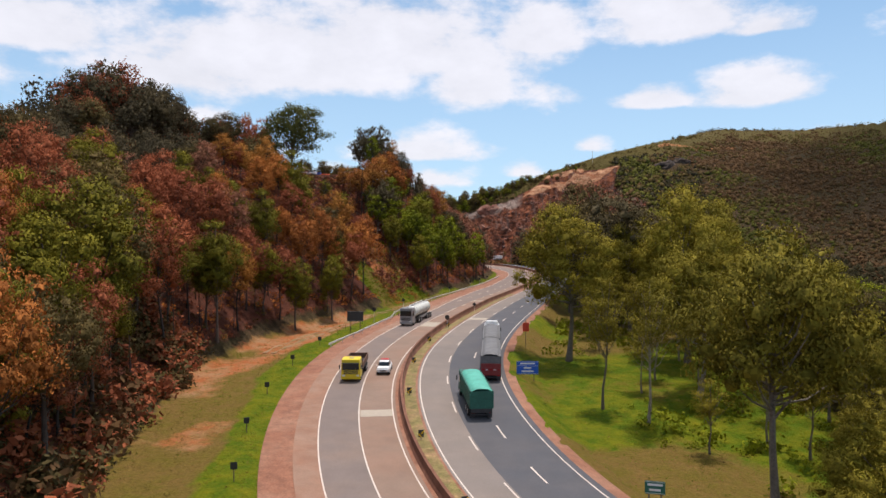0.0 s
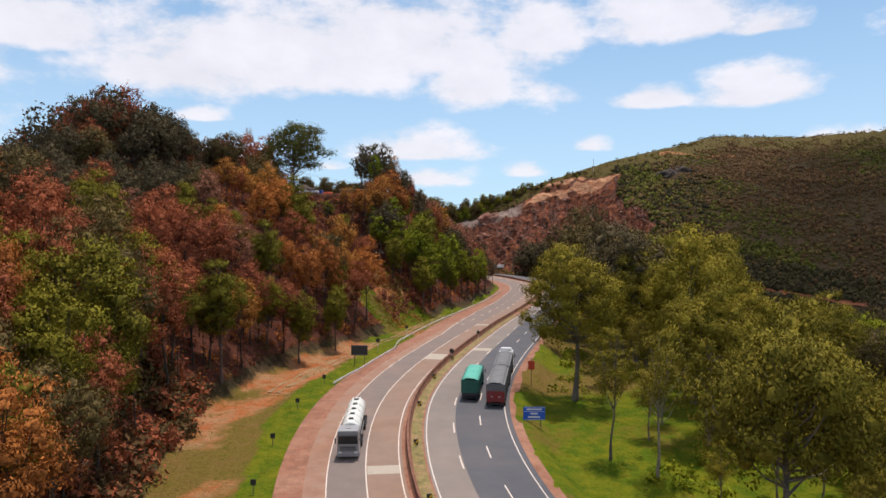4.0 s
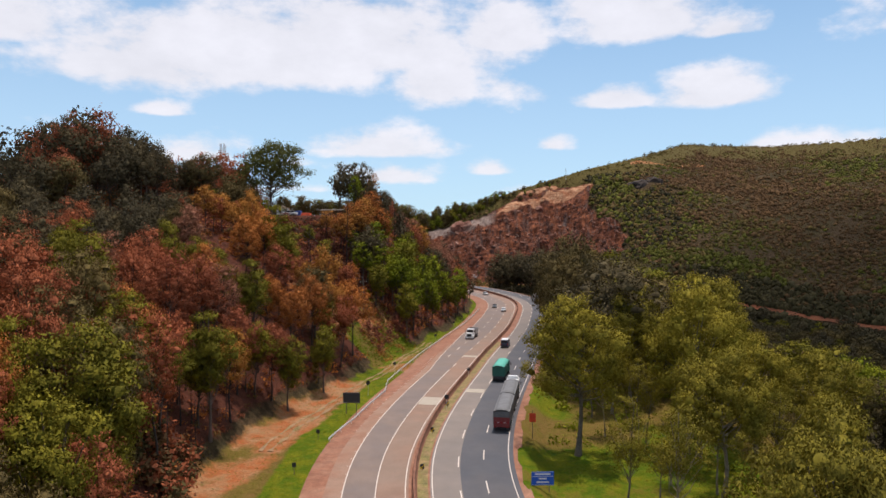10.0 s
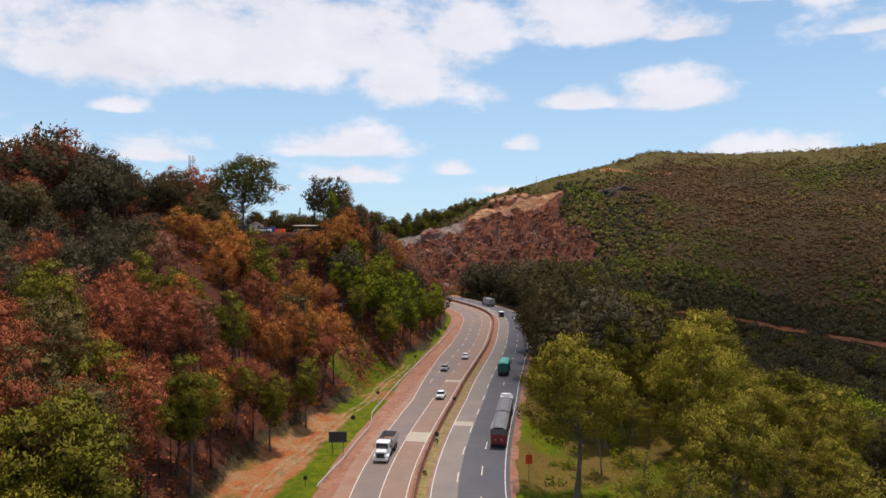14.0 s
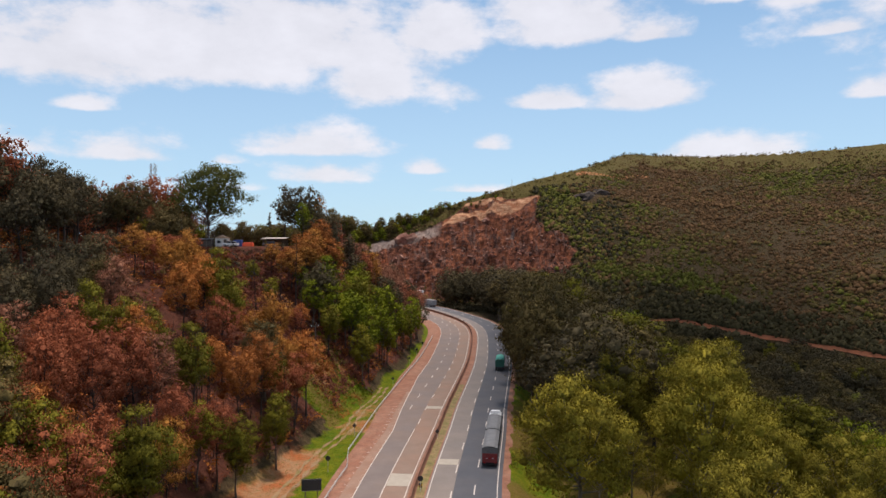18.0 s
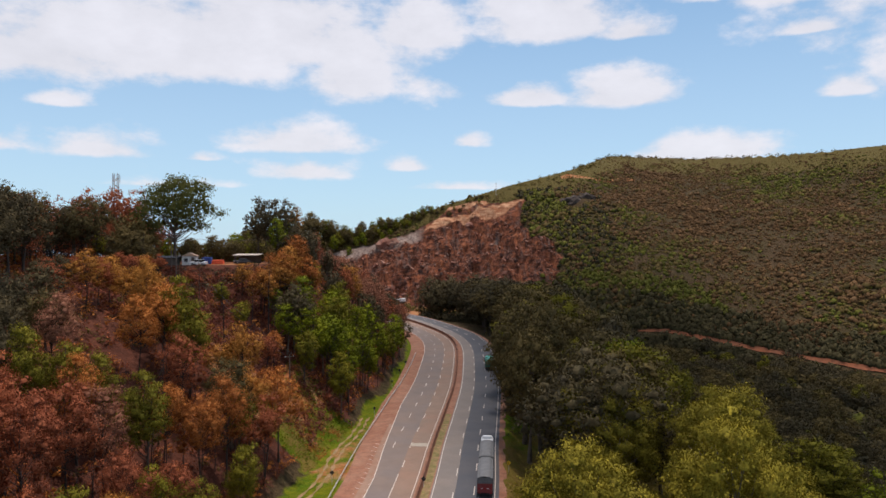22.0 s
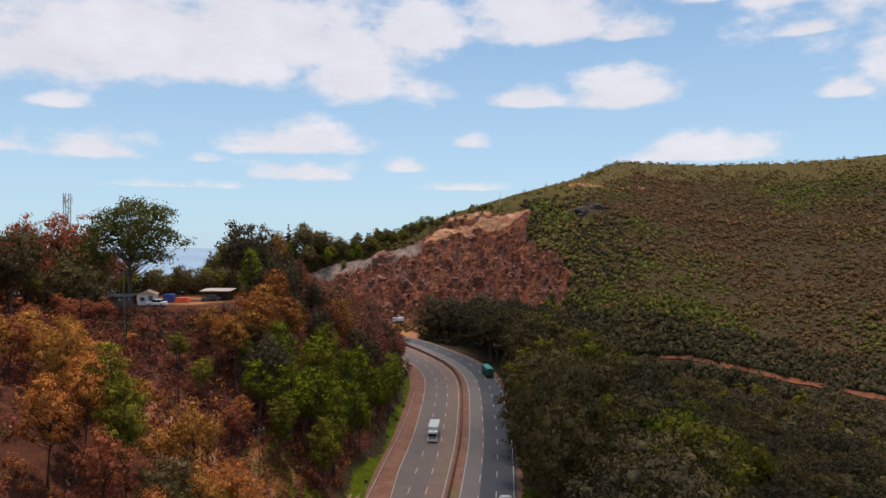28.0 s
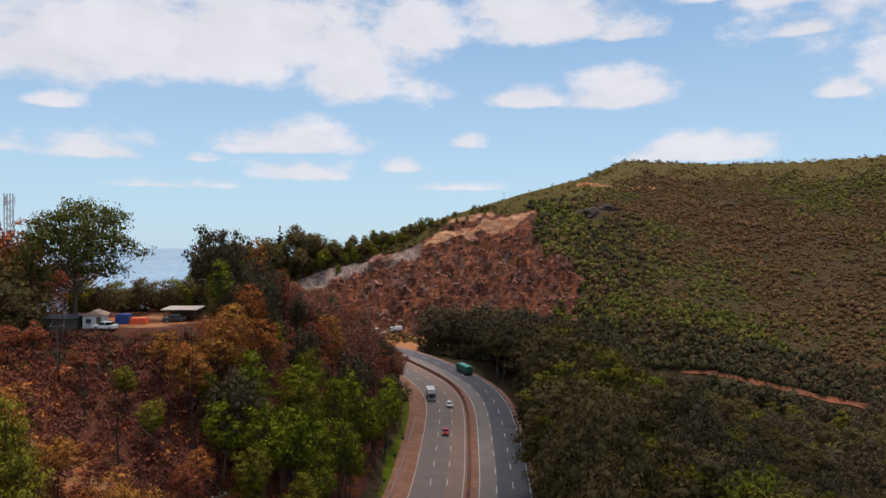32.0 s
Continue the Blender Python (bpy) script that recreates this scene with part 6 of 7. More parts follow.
def marker(s, off, kind, h, label, category="road sign", group="", face=180):
    """A small sign on one post beside the road; face 180 looks down the road."""
    x, y = on_road(s, off)[:2]
    z = max(roadside_z(x, y), float(np.interp(s, RS, RZ)) - 0.3) if abs(off) < 17 else roadside_z(x, y)
    t = thing("chevron_marker" if kind in ("chevron", "small") else "road_sign", label, category, pose(x, y, z, 0, 0, heading(s)), group)
    part("post", tube(0.045, h + 0.3, z=h / 2 - 0.15, n=8), M_POST if kind in ("small", "chevron") else M_STEEL, t)
    if kind == "disc":
        part("panel", tube(0.42, 0.03, "Y", 0, -0.06, h, 24), M_BLACK, t, "round dark sign panel")
    elif kind in ("diamond", "yellow"):
        b = 0.62 if kind == "diamond" else 0.6
        part("panel", _diamond(b, h), M_BLACK if kind == "diamond" else M_YELLOW, t, "dark diamond panel" if kind == "diamond" else "yellow diamond panel")
        if kind == "yellow":
            part("symbol", box(0.12, 0.02, 0.34, 0, -0.09, h - 0.17), M_BLACK, t, "dark symbol")
    elif kind == "small":
        part("panel", box(0.55, 0.03, 0.6, 0, -0.06, h - 0.5, 0.01), M_BLACK, t, "dark square panel")
    elif kind == "chevron":
        p = part("panel", box(0.55, 0.03, 0.7, 0, -0.06, h - 0.6, 0.01), M_BLACK, t, "black panel")
        for sgn in (1, -1):
            part("chevron", box(0.13, 0.02, 0.40, 0, 0, -0.2, 0, 1, (0, 40 * sgn, 0)), M_YELLOW, p, "yellow chevron stroke", pose(0.02, -0.09, h - 0.25 + 0.15 * sgn))
    return t


def _diamond(b, h):
    bm = box(b, 0.03, b, 0, 0, -b / 2, 0.008)
    bmesh.ops.rotate(bm, verts=bm.verts, cent=(0, 0, 0), matrix=Euler((0, radians(45), 0)).to_matrix())
    bmesh.ops.translate(bm, verts=bm.verts, vec=(0, -0.06, h))
    return bm


for s_ in (110, 121, 132, 144.5, 157.5, 169.5):
    marker(s_, -16.6, "small", 1.35, "dark back of a square curve marker on the grass verge", group="curve markers on the verge")
for s_ in (112, 127.5, 143, 158.5, 173.5, 188.5):
    marker(s_, 0.35, "chevron", 1.15, "yellow and black chevron marker on the median", group="chevrons on the median")
marker(187.5, 0.45, "disc", 2.3, "round sign seen from its dark back on the median")
marker(214, -0.1, "diamond", 1.7, "small diamond marker on the median barrier")
marker(194.5, -15.9, "disc", 2.3, "round sign seen from its dark back on the verge")
for s_, o in ((214, -16.2), (261, -17.2), (293, -18.0), (310, -17.8), (324, -17.2)):
    marker(s_, o, "diamond", 2.1, "diamond sign seen from its dark back beside the guardrail", group="diamond signs")
marker(222, 14.6, "yellow", 2.0, "yellow diamond warning sign beside the climbing lane")
for i in range(9):  # small reflector posts on the barrier round the bend
    p = on_road(352 + 9.0 * i, -0.6, 0.8)
    t = thing("barrier_reflector", "small dark reflector post on the barrier", "reflector", pose(*p, 0, 0, heading(352 + 9.0 * i)), "barrier reflectors")
    part("stem", box(0.06, 0.06, 0.35, bevel=0.005), M_BLACK, t)
    part("head", box(0.28, 0.05, 0.3, 0, 0, 0.3, 0.01), M_BLACK, t)


def board(name, label, x, y, zc, w, h, mat, rz, rows, z0=None, face=-1):
    """A large sign on two posts; rows: bars of writing too small to read (height, length, drop from the top)."""
    z = roadside_z(x, y) if z0 is None else z0
    t = thing(name, label, "road sign", pose(x, y, z, 0, 0, rz))
    for sx in (-w * 0.3, w * 0.3):
        part("post", tube(0.06, zc - z + h / 2 + 0.3, x=sx, y=0.08, z=(zc - z + h / 2) / 2 - 0.15, n=8), M_POST, t)
    p = part("panel", box(w, 0.04, h, 0, 0, zc - z - h / 2, 0.01), mat, t)
    part("border", join(box(w - 0.08, 0.01, 0.03, 0, -0.026, zc - z + h / 2 - 0.08), box(w - 0.08, 0.01, 0.03, 0, -0.026, zc - z - h / 2 + 0.05)), M_WHITE if mat is not M_BLACK else M_STEEL, p, "pale border lines")
    for bh, bl, drop in rows:
        part("writing_bar", box(bl, 0.012, bh, 0, -0.026, zc - z + h / 2 - drop - bh), M_WHITE, p, "white bar of writing")
    return t


board("information_sign", "blue information sign with white writing on the grass", 16.3, 108.2, -1.45, 2.9, 1.75, M_BLUE, 4, ((0.2, 2.0, 0.22), (0.04, 2.7, 0.6), (0.2, 1.0, 0.8), (0.2, 1.6, 1.25)))
board("distance_sign", "green distance sign with white writing beside the road", 25.0, 71.0, -4.9, 1.6, 1.05, M_SGREEN, -10, ((0.18, 1.2, 0.2), (0.18, 0.9, 0.62)))
board("sign_back", "large sign seen from its dark back on the verge", -12.9, 137.3, 2.5, 2.9, 1.8, M_BLACK, 3, ())
t = thing("work_sign", "red work sign on a post in the grass", "road sign", pose(16.8, 126.5, roadside_z(16.8, 126.5), 0, 0, 3))
part("post", tube(0.05, 4.6, z=2.1, n=8), M_POST, t)
part("panel", box(1.0, 0.03, 1.35, 0, -0.05, 2.6, 0.01), M_RED, t)

# repair slabs and the hatching of the shoulder
for s0, s1, o0, o1 in ((135.3, 137.6, -5.25, -1.75), (189.5, 194.8, -5.25, -1.75), (237.2, 239.4, -5.25, -1.75), (199.8, 202.6, 1.75, 5.2)):
    strip("repair_slab", s0, s1, o0, o1, 0.012, M_CONC, "pale concrete repair slab", road_left if o0 < 0 else road_right, step=1.0)
for i in range(34):
    a = 152 + 2.6 * i
    le = float(left_edge(np.array([a]))[0])
    ln = 2.3 if a > 158 else 1.2
    p0, p1 = on_road(a, le - 0.1), on_road(a + 1.0, le - ln)
    w_ = np.array([0.0, 0.07, 0.0])
    up = np.array([[0, 0, 0.004], [0, 0, -0.03]])
    v = np.stack([p0 - w_ + up[0], p0 + w_ + up[0], p1 + w_ + up[1] + (0, 0, 0.0), p1 - w_ + up[1]])
    put("hatch_mark", quads_mesh("hatch_mark", v, [[0, 3, 2, 1]]), M_PAINT, road_left)

# ---- the yard on the ridge ----
M_WALLW = material("whitewashed wall", (0.72, 0.70, 0.66), 0.9, scale=0.8, vary=0.1, fine=8, bump=0.1, stain=(0.5, 0.4, 0.32), stain_scale=0.6, stain_amount=0.5)
M_TIN = material("corrugated roof sheet", (0.42, 0.36, 0.31), 0.7, 0.2, scale=1, vary=0.2, fine=8, bump=0.2)
M_TILE = material("pale clay roof", (0.50, 0.33, 0.22), 0.9, scale=1, vary=0.2, fine=8, bump=0.3)
M_TARPB = material("blue tarpaulin", (0.02, 0.06, 0.25), 0.6, scale=1, vary=0.2, bump=0.2)
M_TARPO = material("orange-red tarpaulin", (0.70, 0.10, 0.03), 0.6, scale=1, vary=0.2, bump=0.2)
M_WIRE = material("dark wire", (0.03, 0.03, 0.03), 0.6, scale=1, vary=0.1, bump=0)
YZ = 37.6


def gable(w, l, h):
    bm = bmesh.new()
    v = [bm.verts.new(c) for c in ((-w / 2, -l / 2, 0), (w / 2, -l / 2, 0), (w / 2, l / 2, 0), (-w / 2, l / 2, 0), (0, -l / 2, h), (0, l / 2, h))]
    for f in ((0, 1, 4), (2, 3, 5), (1, 2, 5, 4), (3, 0, 4, 5), (0, 3, 2, 1)):
        bm.faces.new([v[i] for i in f])
    return bm


hut = thing("hut", "small whitewashed hut with a pale roof in the yard", "hut", pose(-49.5, 236, YZ, 0, 0, 8))
part("wall", box(3.6, 4.2, 2.6, 0, 0, -0.3, 0.03), M_WALLW, hut)
part("roof", gable(4.2, 4.8, 0.9), M_TILE, hut, "", pose(0, 0, 2.3))
part("door", box(0.8, 0.06, 2.0, 0.9, -2.13, 0, 0.01), M_POST, hut, "dark wooden door")
part("window", box(0.9, 0.06, 0.8, -0.8, -2.13, 0.9, 0.01), M_BLACK, hut, "dark window")
shed = thing("open_shed", "open shed with a pale sheet roof on timber posts", "shed", pose(-36.5, 246, YZ, 0, 0, -6))
for px, py in ((-3, -2), (3, -2), (-3, 2), (3, 2), (0, -2)):
    part("post", box(0.16, 0.16, 2.6, px, py, -0.2, 0.01), M_POST, shed)
part("roof", box(7.2, 5.2, 0.12, 0, 0, 2.4, 0.02, 1.0, (4, 0, 0)), M_TIN, shed)
part("back_wall", box(6.4, 0.15, 2.3, 0, 2.1, -0.1, 0.01), M_POST, shed, "dark timber back wall")
long_shed = thing("long_shed", "long low dark shed beside the hut", "shed", pose(-55.5, 234.5, YZ, 0, 0, 4))
part("wall", box(7, 4, 2.2, 0, 0, -0.3, 0.03), M_POST, long_shed)
part("roof", box(7.6, 4.8, 0.15, 0, 0, 2.0, 0.03, 1.0, (5, 0, 0)), M_BLACK, long_shed)
stall = thing("tarp_stall", "stall under blue and red tarpaulins in the yard", "stall", pose(-44.5, 241, YZ, 0, 0, 0))
part("blue_sheet", box(2.6, 2.4, 1.9, -1.8, 0, 0, 0.15, 0.9), M_TARPB, stall, "blue tarpaulin cover")
part("red_sheet", box(3.2, 2.0, 1.2, 1.2, -0.6, 0, 0.15, 0.85), M_TARPO, stall, "red tarpaulin cover")

tower = thing("cell_tower", "slim lattice radio tower on the ridge", "tower", pose(-77.6, 262.7, roadside_z(-77.6, 262.7)))
th = 63.9 - roadside_z(-77.6, 262.7)
for sx in (-1, 1):
    for sy in (-1, 1):
        part("leg", box(0.18, 0.18, th, 0.62 * sx, 0.62 * sy, 0, 0.01), M_STEEL, tower)
nb = int(th / 1.6)
brace_me = None
for i in range(nb):
    for sy in (-0.62, 0.62):
        ang = 52 if i % 2 else -52
        if brace_me is None:
            ob = part("brace", box(0.13, 0.13, 2.0, 0, 0, -1.0), M_STEEL, tower, "", pose(0, sy, 0.8 + 1.6 * i, 0, ang, 0))
            brace_me = ob.data
        else:
            put("brace", brace_me, None, tower, "", pose(0, sy, 0.8 + 1.6 * i, 0, ang, 0))
for a in (0, 120, 240):
    part("antenna", box(0.3, 0.14, 2.0, 0, -1.15, th - 2.6, 0.03), M_WHITE, tower, "white panel antenna", pose(0, 0, 0, 0, 0, a))


def pole(x, y, h, rz):
    z = roadside_z(x, y)
    t = thing("utility_pole", "wooden utility pole with crossarm", "pole", pose(x, y, z, 0, 0, rz), "utility poles")
    part("shaft", tube(0.15, h + 0.6, z=h / 2 - 0.3, n=10, r2=0.1), M_POST, t)
    part("crossarm", box(2.2, 0.1, 0.12, 0, 0.1, h - 0.6, 0.01), M_POST, t)
    for sx in (-0.95, 0, 0.95):
        part("insulator", tube(0.05, 0.2, x=sx, y=0.1, z=h - 0.38, n=8), M_WHITE, t, "pale insulator")
    return Vector((x, y, z + h - 0.3))


tops = [pole(*a) for a in ((-36, 276, 10, 20), (-44, 292, 9.5, 20), (-52, 228, 9, 40), (-47, 214, 8.5, 40), (-19, 196, 9, 40), (11, 462, 11, 70), (16, 460, 11, 70), (21, 459, 10, 70))]


def wire(a, b, sag):
    cu = bpy.data.curves.new("wire", "CURVE")
    cu.dimensions, cu.bevel_depth, cu.bevel_resolution = "3D", 0.025, 1
    sp = cu.splines.new("POLY")
    sp.points.add(12)
    for i in range(13):
        f = i / 12
        sp.points[i].co = (*(a.lerp(b, f) - Vector((0, 0, 4 * sag * f * (1 - f)))), 1)
    cu.materials.append(M_WIRE)
    return cu


for a, b in ((0, 1), (2, 3), (3, 4), (0, 2)):
    for dx in (-0.9, 0.9):
        tagged(new("power_line", wire(tops[a] + Vector((dx, 0, 0)), tops[b] + Vector((dx, 0, 0)), 1.0)), "thin dark power line between poles", "power line", "power lines")
mast = thing("ridge_mast", "thin mast on the crest of the hill", "mast", pose(80, 528, roadside_z(80, 528)))
part("shaft", tube(0.12, 9, z=4.2, n=8), M_STEEL, mast)
part("crossarm", box(1.2, 0.1, 0.1, 0, 0, 8.0), M_STEEL, mast)

# far land: a city plain behind the ridge, distance haze painted in as blue
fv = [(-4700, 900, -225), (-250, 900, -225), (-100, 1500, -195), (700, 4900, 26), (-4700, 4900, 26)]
tagged(put("backdrop", mesh_from("backdrop", fv, [(0, 1, 2, 3, 4)]), M_FAR), "far city plain coloured blue to imitate haze", "backdrop", kind="structure")

# ---- vehicles ----
def paint(name, colour, rough=0.35, metal=0.0):
    return material(name, colour, rough, metal, scale=1.2, vary=0.07, fine=8, bump=0.0, stain=tuple(0.55 * c + 0.08 for c in colour), stain_scale=0.9, stain_amount=0.35)


P_WHITE, P_SILVER, P_YELLOW, P_RED = paint("white paint", (0.78, 0.78, 0.77)), paint("silver paint", (0.42, 0.43, 0.44), 0.3, 0.5), paint("yellow paint", (0.72, 0.55, 0.01)), paint("red paint", (0.55, 0.02, 0.02))
P_NAVY, P_GREY, P_DARK = paint("navy paint", (0.02, 0.022, 0.06)), paint("grey paint", (0.28, 0.28, 0.28)), paint("black paint", (0.025, 0.025, 0.028), 0.5)
P_MAROON = paint("dark red paint", (0.22, 0.02, 0.02))
T_TEAL = material("teal tarpaulin", (0.07, 0.36, 0.28), 0.7, scale=0.8, vary=0.2, fine=4, bump=0.5, bump_scale=1.2)
T_GREEN = material("dark green boards", (0.015, 0.11, 0.08), 0.6, scale=0.8, vary=0.2, fine=6, bump=0.1)
T_GREY = material("grey tarpaulin", (0.13, 0.132, 0.135), 0.7, scale=0.8, vary=0.2, fine=4, bump=0.5, bump_scale=1.2)
T_BROWN = material("brown load", (0.16, 0.08, 0.05), 0.9, scale=0.9, vary=0.3, fine=5, bump=0.5)
T_PALE = material("pale box body", (0.62, 0.63, 0.58), 0.5, scale=0.5, vary=0.08, fine=4, bump=0.05)
M_GLASS = material("dark glass", (0.012, 0.014, 0.018), 0.08, scale=1, vary=0.1, bump=0)
M_TYRE = material("tyre rubber", (0.02, 0.02, 0.02), 0.9, scale=4, vary=0.2, bump=0.2)
M_RIM = material("wheel rim", (0.35, 0.35, 0.36), 0.4, 0.6, scale=3, vary=0.15, bump=0)
M_LAMP = material("lamp glass", (0.7, 0.7, 0.68), 0.15, scale=2, vary=0.05, bump=0)
M_TAIL = material("tail lamp", (0.45, 0.01, 0.01), 0.25, scale=2, vary=0.05, bump=0)
WHEELS = {}


def wheel(parent, x, y, r=0.5, w=0.3):
    if (r, w) not in WHEELS:
        ty = tube(r, w, "X", n=22, bevel=0.05)
        me1 = bpy.data.meshes.new("tyre")
        ty.to_mesh(me1)
        ty.free()
        me1.materials.append(M_TYRE)
        rm = join(tube(r * 0.58, w + 0.02, "X", n=16, bevel=0.02), tube(r * 0.2, w + 0.08, "X", n=10))
        me2 = bpy.data.meshes.new("rim")
        rm.to_mesh(me2)
        rm.free()
        me2.materials.append(M_RIM)
        WHEELS[(r, w)] = (me1, me2)
    hub = new("wheel")
    hub.parent = parent
    hub.matrix_basis = pose(x, y, r)
    put("tyre", WHEELS[(r, w)][0], None, hub)
    put("rim", WHEELS[(r, w)][1], None, hub)
    return hub


def axle(t, y, r=0.5, twin=False, half=1.05):
    for sx in (-1, 1):
        wheel(t, sx * half, y, r, 0.5 if twin else 0.3)


def cabover(t, y0, mat, w=2.45, h=2.9, l=2.1):
    """A flat-fronted truck cab whose front is at y0, looking along +y."""
    cab = part("cab", box(w, l, h - 0.55, 0, y0 - l / 2, 0.55, 0.12, 0.95), mat, t)
    part("windscreen", box(w * 0.9, 0.06, h * 0.27, 0, y0 - 0.015, h * 0.55, 0.03, 0.95), M_GLASS, cab, "dark windscreen")
    for sx in (-1, 1):
        part("side_window", box(0.05, l * 0.5, h * 0.24, sx * (w / 2 - 0.035), y0 - l * 0.42, h * 0.56, 0.02), M_GLASS, cab)
        part("headlight", box(0.38, 0.08, 0.22, sx * (w / 2 - 0.33), y0 + 0.02, 0.75, 0.03), M_LAMP, cab, "clear headlight")
        part("mirror", box(0.14, 0.12, 0.6, sx * (w / 2 + 0.2), y0 - 0.15, h * 0.56, 0.03), P_DARK, cab, "black mirror")
    gr = part("grille", box(w * 0.72, 0.05, 0.55, 0, y0 + 0.01, 1.02, 0.02), P_DARK, cab, "dark grille")
    for i in range(4):
        part("grille_bar", box(w * 0.7, 0.03, 0.04, 0, y0 + 0.04, 1.08 + 0.13 * i, 0.005), mat, gr)
    part("bumper", box(w, 0.3, 0.4, 0, y0 - 0.08, 0.38, 0.06), mat if mat is not P_YELLOW else P_YELLOW, cab)
    part("sun_visor", box(w * 0.9, 0.3, 0.08, 0, y0 + 0.05, h * 0.83, 0.02), P_DARK, cab)
    part("roof_hatch", box(0.6, 0.5, 0.06, 0, y0 - l / 2, h - 0.01, 0.02), P_GREY, cab)
    return cab


def chassis(t, y0, y1):
    part("chassis", join(box(0.18, y1 - y0, 0.28, -0.42, (y0 + y1) / 2, 0.72), box(0.18, y1 - y0, 0.28, 0.42, (y0 + y1) / 2, 0.72)), P_DARK, t)


def rear_end(t, y, w=2.45, mat=None):
    part("rear_bumper", box(w * 0.95, 0.12, 0.16, 0, y + 0.06, 0.45, 0.02), P_DARK, t)
    for sx in (-1, 1):
        part("tail_lamp", box(0.36, 0.05, 0.16, sx * (w / 2 - 0.28), y - 0.0, 0.72, 0.02), M_TAIL, t, "red tail lamp")
        part("mudflap", box(0.5, 0.03, 0.55, sx * 0.95, y + 0.2, 0.15), P_DARK, t)


def tarp_body(t, y0, y1, side, tarp, h0=1.15, h1=3.25, w=2.5, ribs=6, back=None):
    """Board sides with a domed tarpaulin over the load."""
    L = y1 - y0
    b = part("load_body", box(w, L, h1 - h0, 0, (y0 + y1) / 2, h0, 0.03), side, t)
    for i in range(ribs + 1):
        for sx in (-1, 1):
            part("side_post", box(0.06, 0.1, h1 - h0, sx * (w / 2 + 0.02), y0 + 0.1 + (L - 0.2) * i / ribs, h0, 0.01), side, b)
    bm = bmesh.new()
    n, m = 24, 9
    grid = [[bm.verts.new((-w / 2 - 0.03 + (w + 0.06) * j / (m - 1), y0 - 0.05 + (L + 0.1) * i / n,
                           h1 + 0.42 * math.sin(math.pi * j / (m - 1)) ** 0.7 - (0.28 if j in (0, m - 1) else 0) - (0.15 if i in (0, n) else 0) + 0.07 * noise.noise(Vector((i * 0.7, j * 0.9, y0))))) for j in range(m)] for i in range(n + 1)]
    for i in range(n):
        for j in range(m - 1):
            bm.faces.new((grid[i][j], grid[i][j + 1], grid[i + 1][j + 1], grid[i + 1][j]))
    part("tarpaulin", bm, tarp, t, "sagging tarpaulin cover", smooth=True)
    if back:
        part("tailboard", box(w * 0.98, 0.06, (h1 - h0) * 0.55, 0, y0 - 0.02, h0, 0.02), back, t)
    return b


def green_truck():
    t = thing("grain_truck", "green tarpaulin-covered grain truck climbing slowly", "truck")
    chassis(t, 0.2, 10.0)
    tarp_body(t, 0.1, 8.2, T_GREEN, T_TEAL, 1.2, 3.1, 2.5, 7, T_GREEN)
    cabover(t, 10.6, T_GREEN, 2.4, 2.85, 2.1)
    for y, tw in ((1.7, True), (2.95, True), (9.4, False)):
        axle(t, y, 0.5, tw)
    rear_end(t, 0.1)
    part("rear_panel", box(2.3, 0.05, 0.45, 0, 0.06, 0.75, 0.02), P_DARK, t, "dark rear underrun panel")
    return t


def double_trailer():
    t = thing("double_trailer_truck", "long truck with two grey-tarped trailers and dark red tail", "truck")
    chassis(t, 0.2, 11.0)
    chassis(t, 11.6, 22.0)
    tarp_body(t, 0.1, 10.3, T_GREY, T_GREY, 1.15, 3.3, 2.55, 9, P_MAROON)
    tarp_body(t, 11.0, 20.6, T_GREY, T_GREY, 1.15, 3.3, 2.55, 9, P_MAROON)
    cabover(t, 24.3, P_WHITE, 2.45, 3.1, 2.2)
    for y in (1.3, 2.6, 3.9, 12.2, 13.5, 14.8, 20.4, 21.6):
        axle(t, y, 0.5, True)
    axle(t, 23.0, 0.5)
    rear_end(t, 0.05)
    part("rear_panel", box(2.5, 0.06, 1.0, 0, 0.04, 0.8, 0.02), P_MAROON, t, "dark red rear panel")
    for i in range(5):
        part("reflector", box(0.3, 0.02, 0.08, -1.0 + 0.5 * i, 0.0, 1.5, 0), M_WHITE if i % 2 else M_TAIL, t)
    part("air_deflector", box(2.2, 0.9, 0.6, 0, 23.1, 3.05, 0.12, 0.8), P_WHITE, t)
    return t


def van():
    t = thing("van", "dark blue van with a white roof", "van")
    b = part("body", box(1.95, 5.0, 1.0, 0, 2.5, 0.35, 0.14), P_NAVY, t)
    part("upper_body", box(1.9, 4.0, 0.85, 0, 2.05, 1.3, 0.1, 0.93), P_NAVY, t)
    part("roof", box(1.74, 3.7, 0.1, 0, 2.05, 2.12, 0.04), P_WHITE, t, "white roof panel")
    part("rear_window", box(1.45, 0.05, 0.5, 0, 0.04, 1.45, 0.02, 0.95), M_GLASS, t)
    part("windscreen", box(1.55, 0.06, 0.62, 0, 4.03, 1.4, 0.02, 0.95), M_GLASS, t)
    for sx in (-1, 1):
        part("side_window", box(0.04, 3.2, 0.45, sx * 0.93, 2.1, 1.45, 0.02), M_GLASS, t)
        part("tail_lamp", box(0.16, 0.05, 0.5, sx * 0.82, 0.0, 0.9, 0.02), M_TAIL, t, "red tail lamp")
        part("mirror", box(0.2, 0.1, 0.2, sx * 1.08, 3.9, 1.4, 0.03), P_NAVY, t)
    part("bumper", box(1.9, 0.16, 0.25, 0, 0.0, 0.35, 0.04), P_DARK, t)
    for y in (1.0, 4.0):
        axle(t, y, 0.34, half=0.86)
    return t


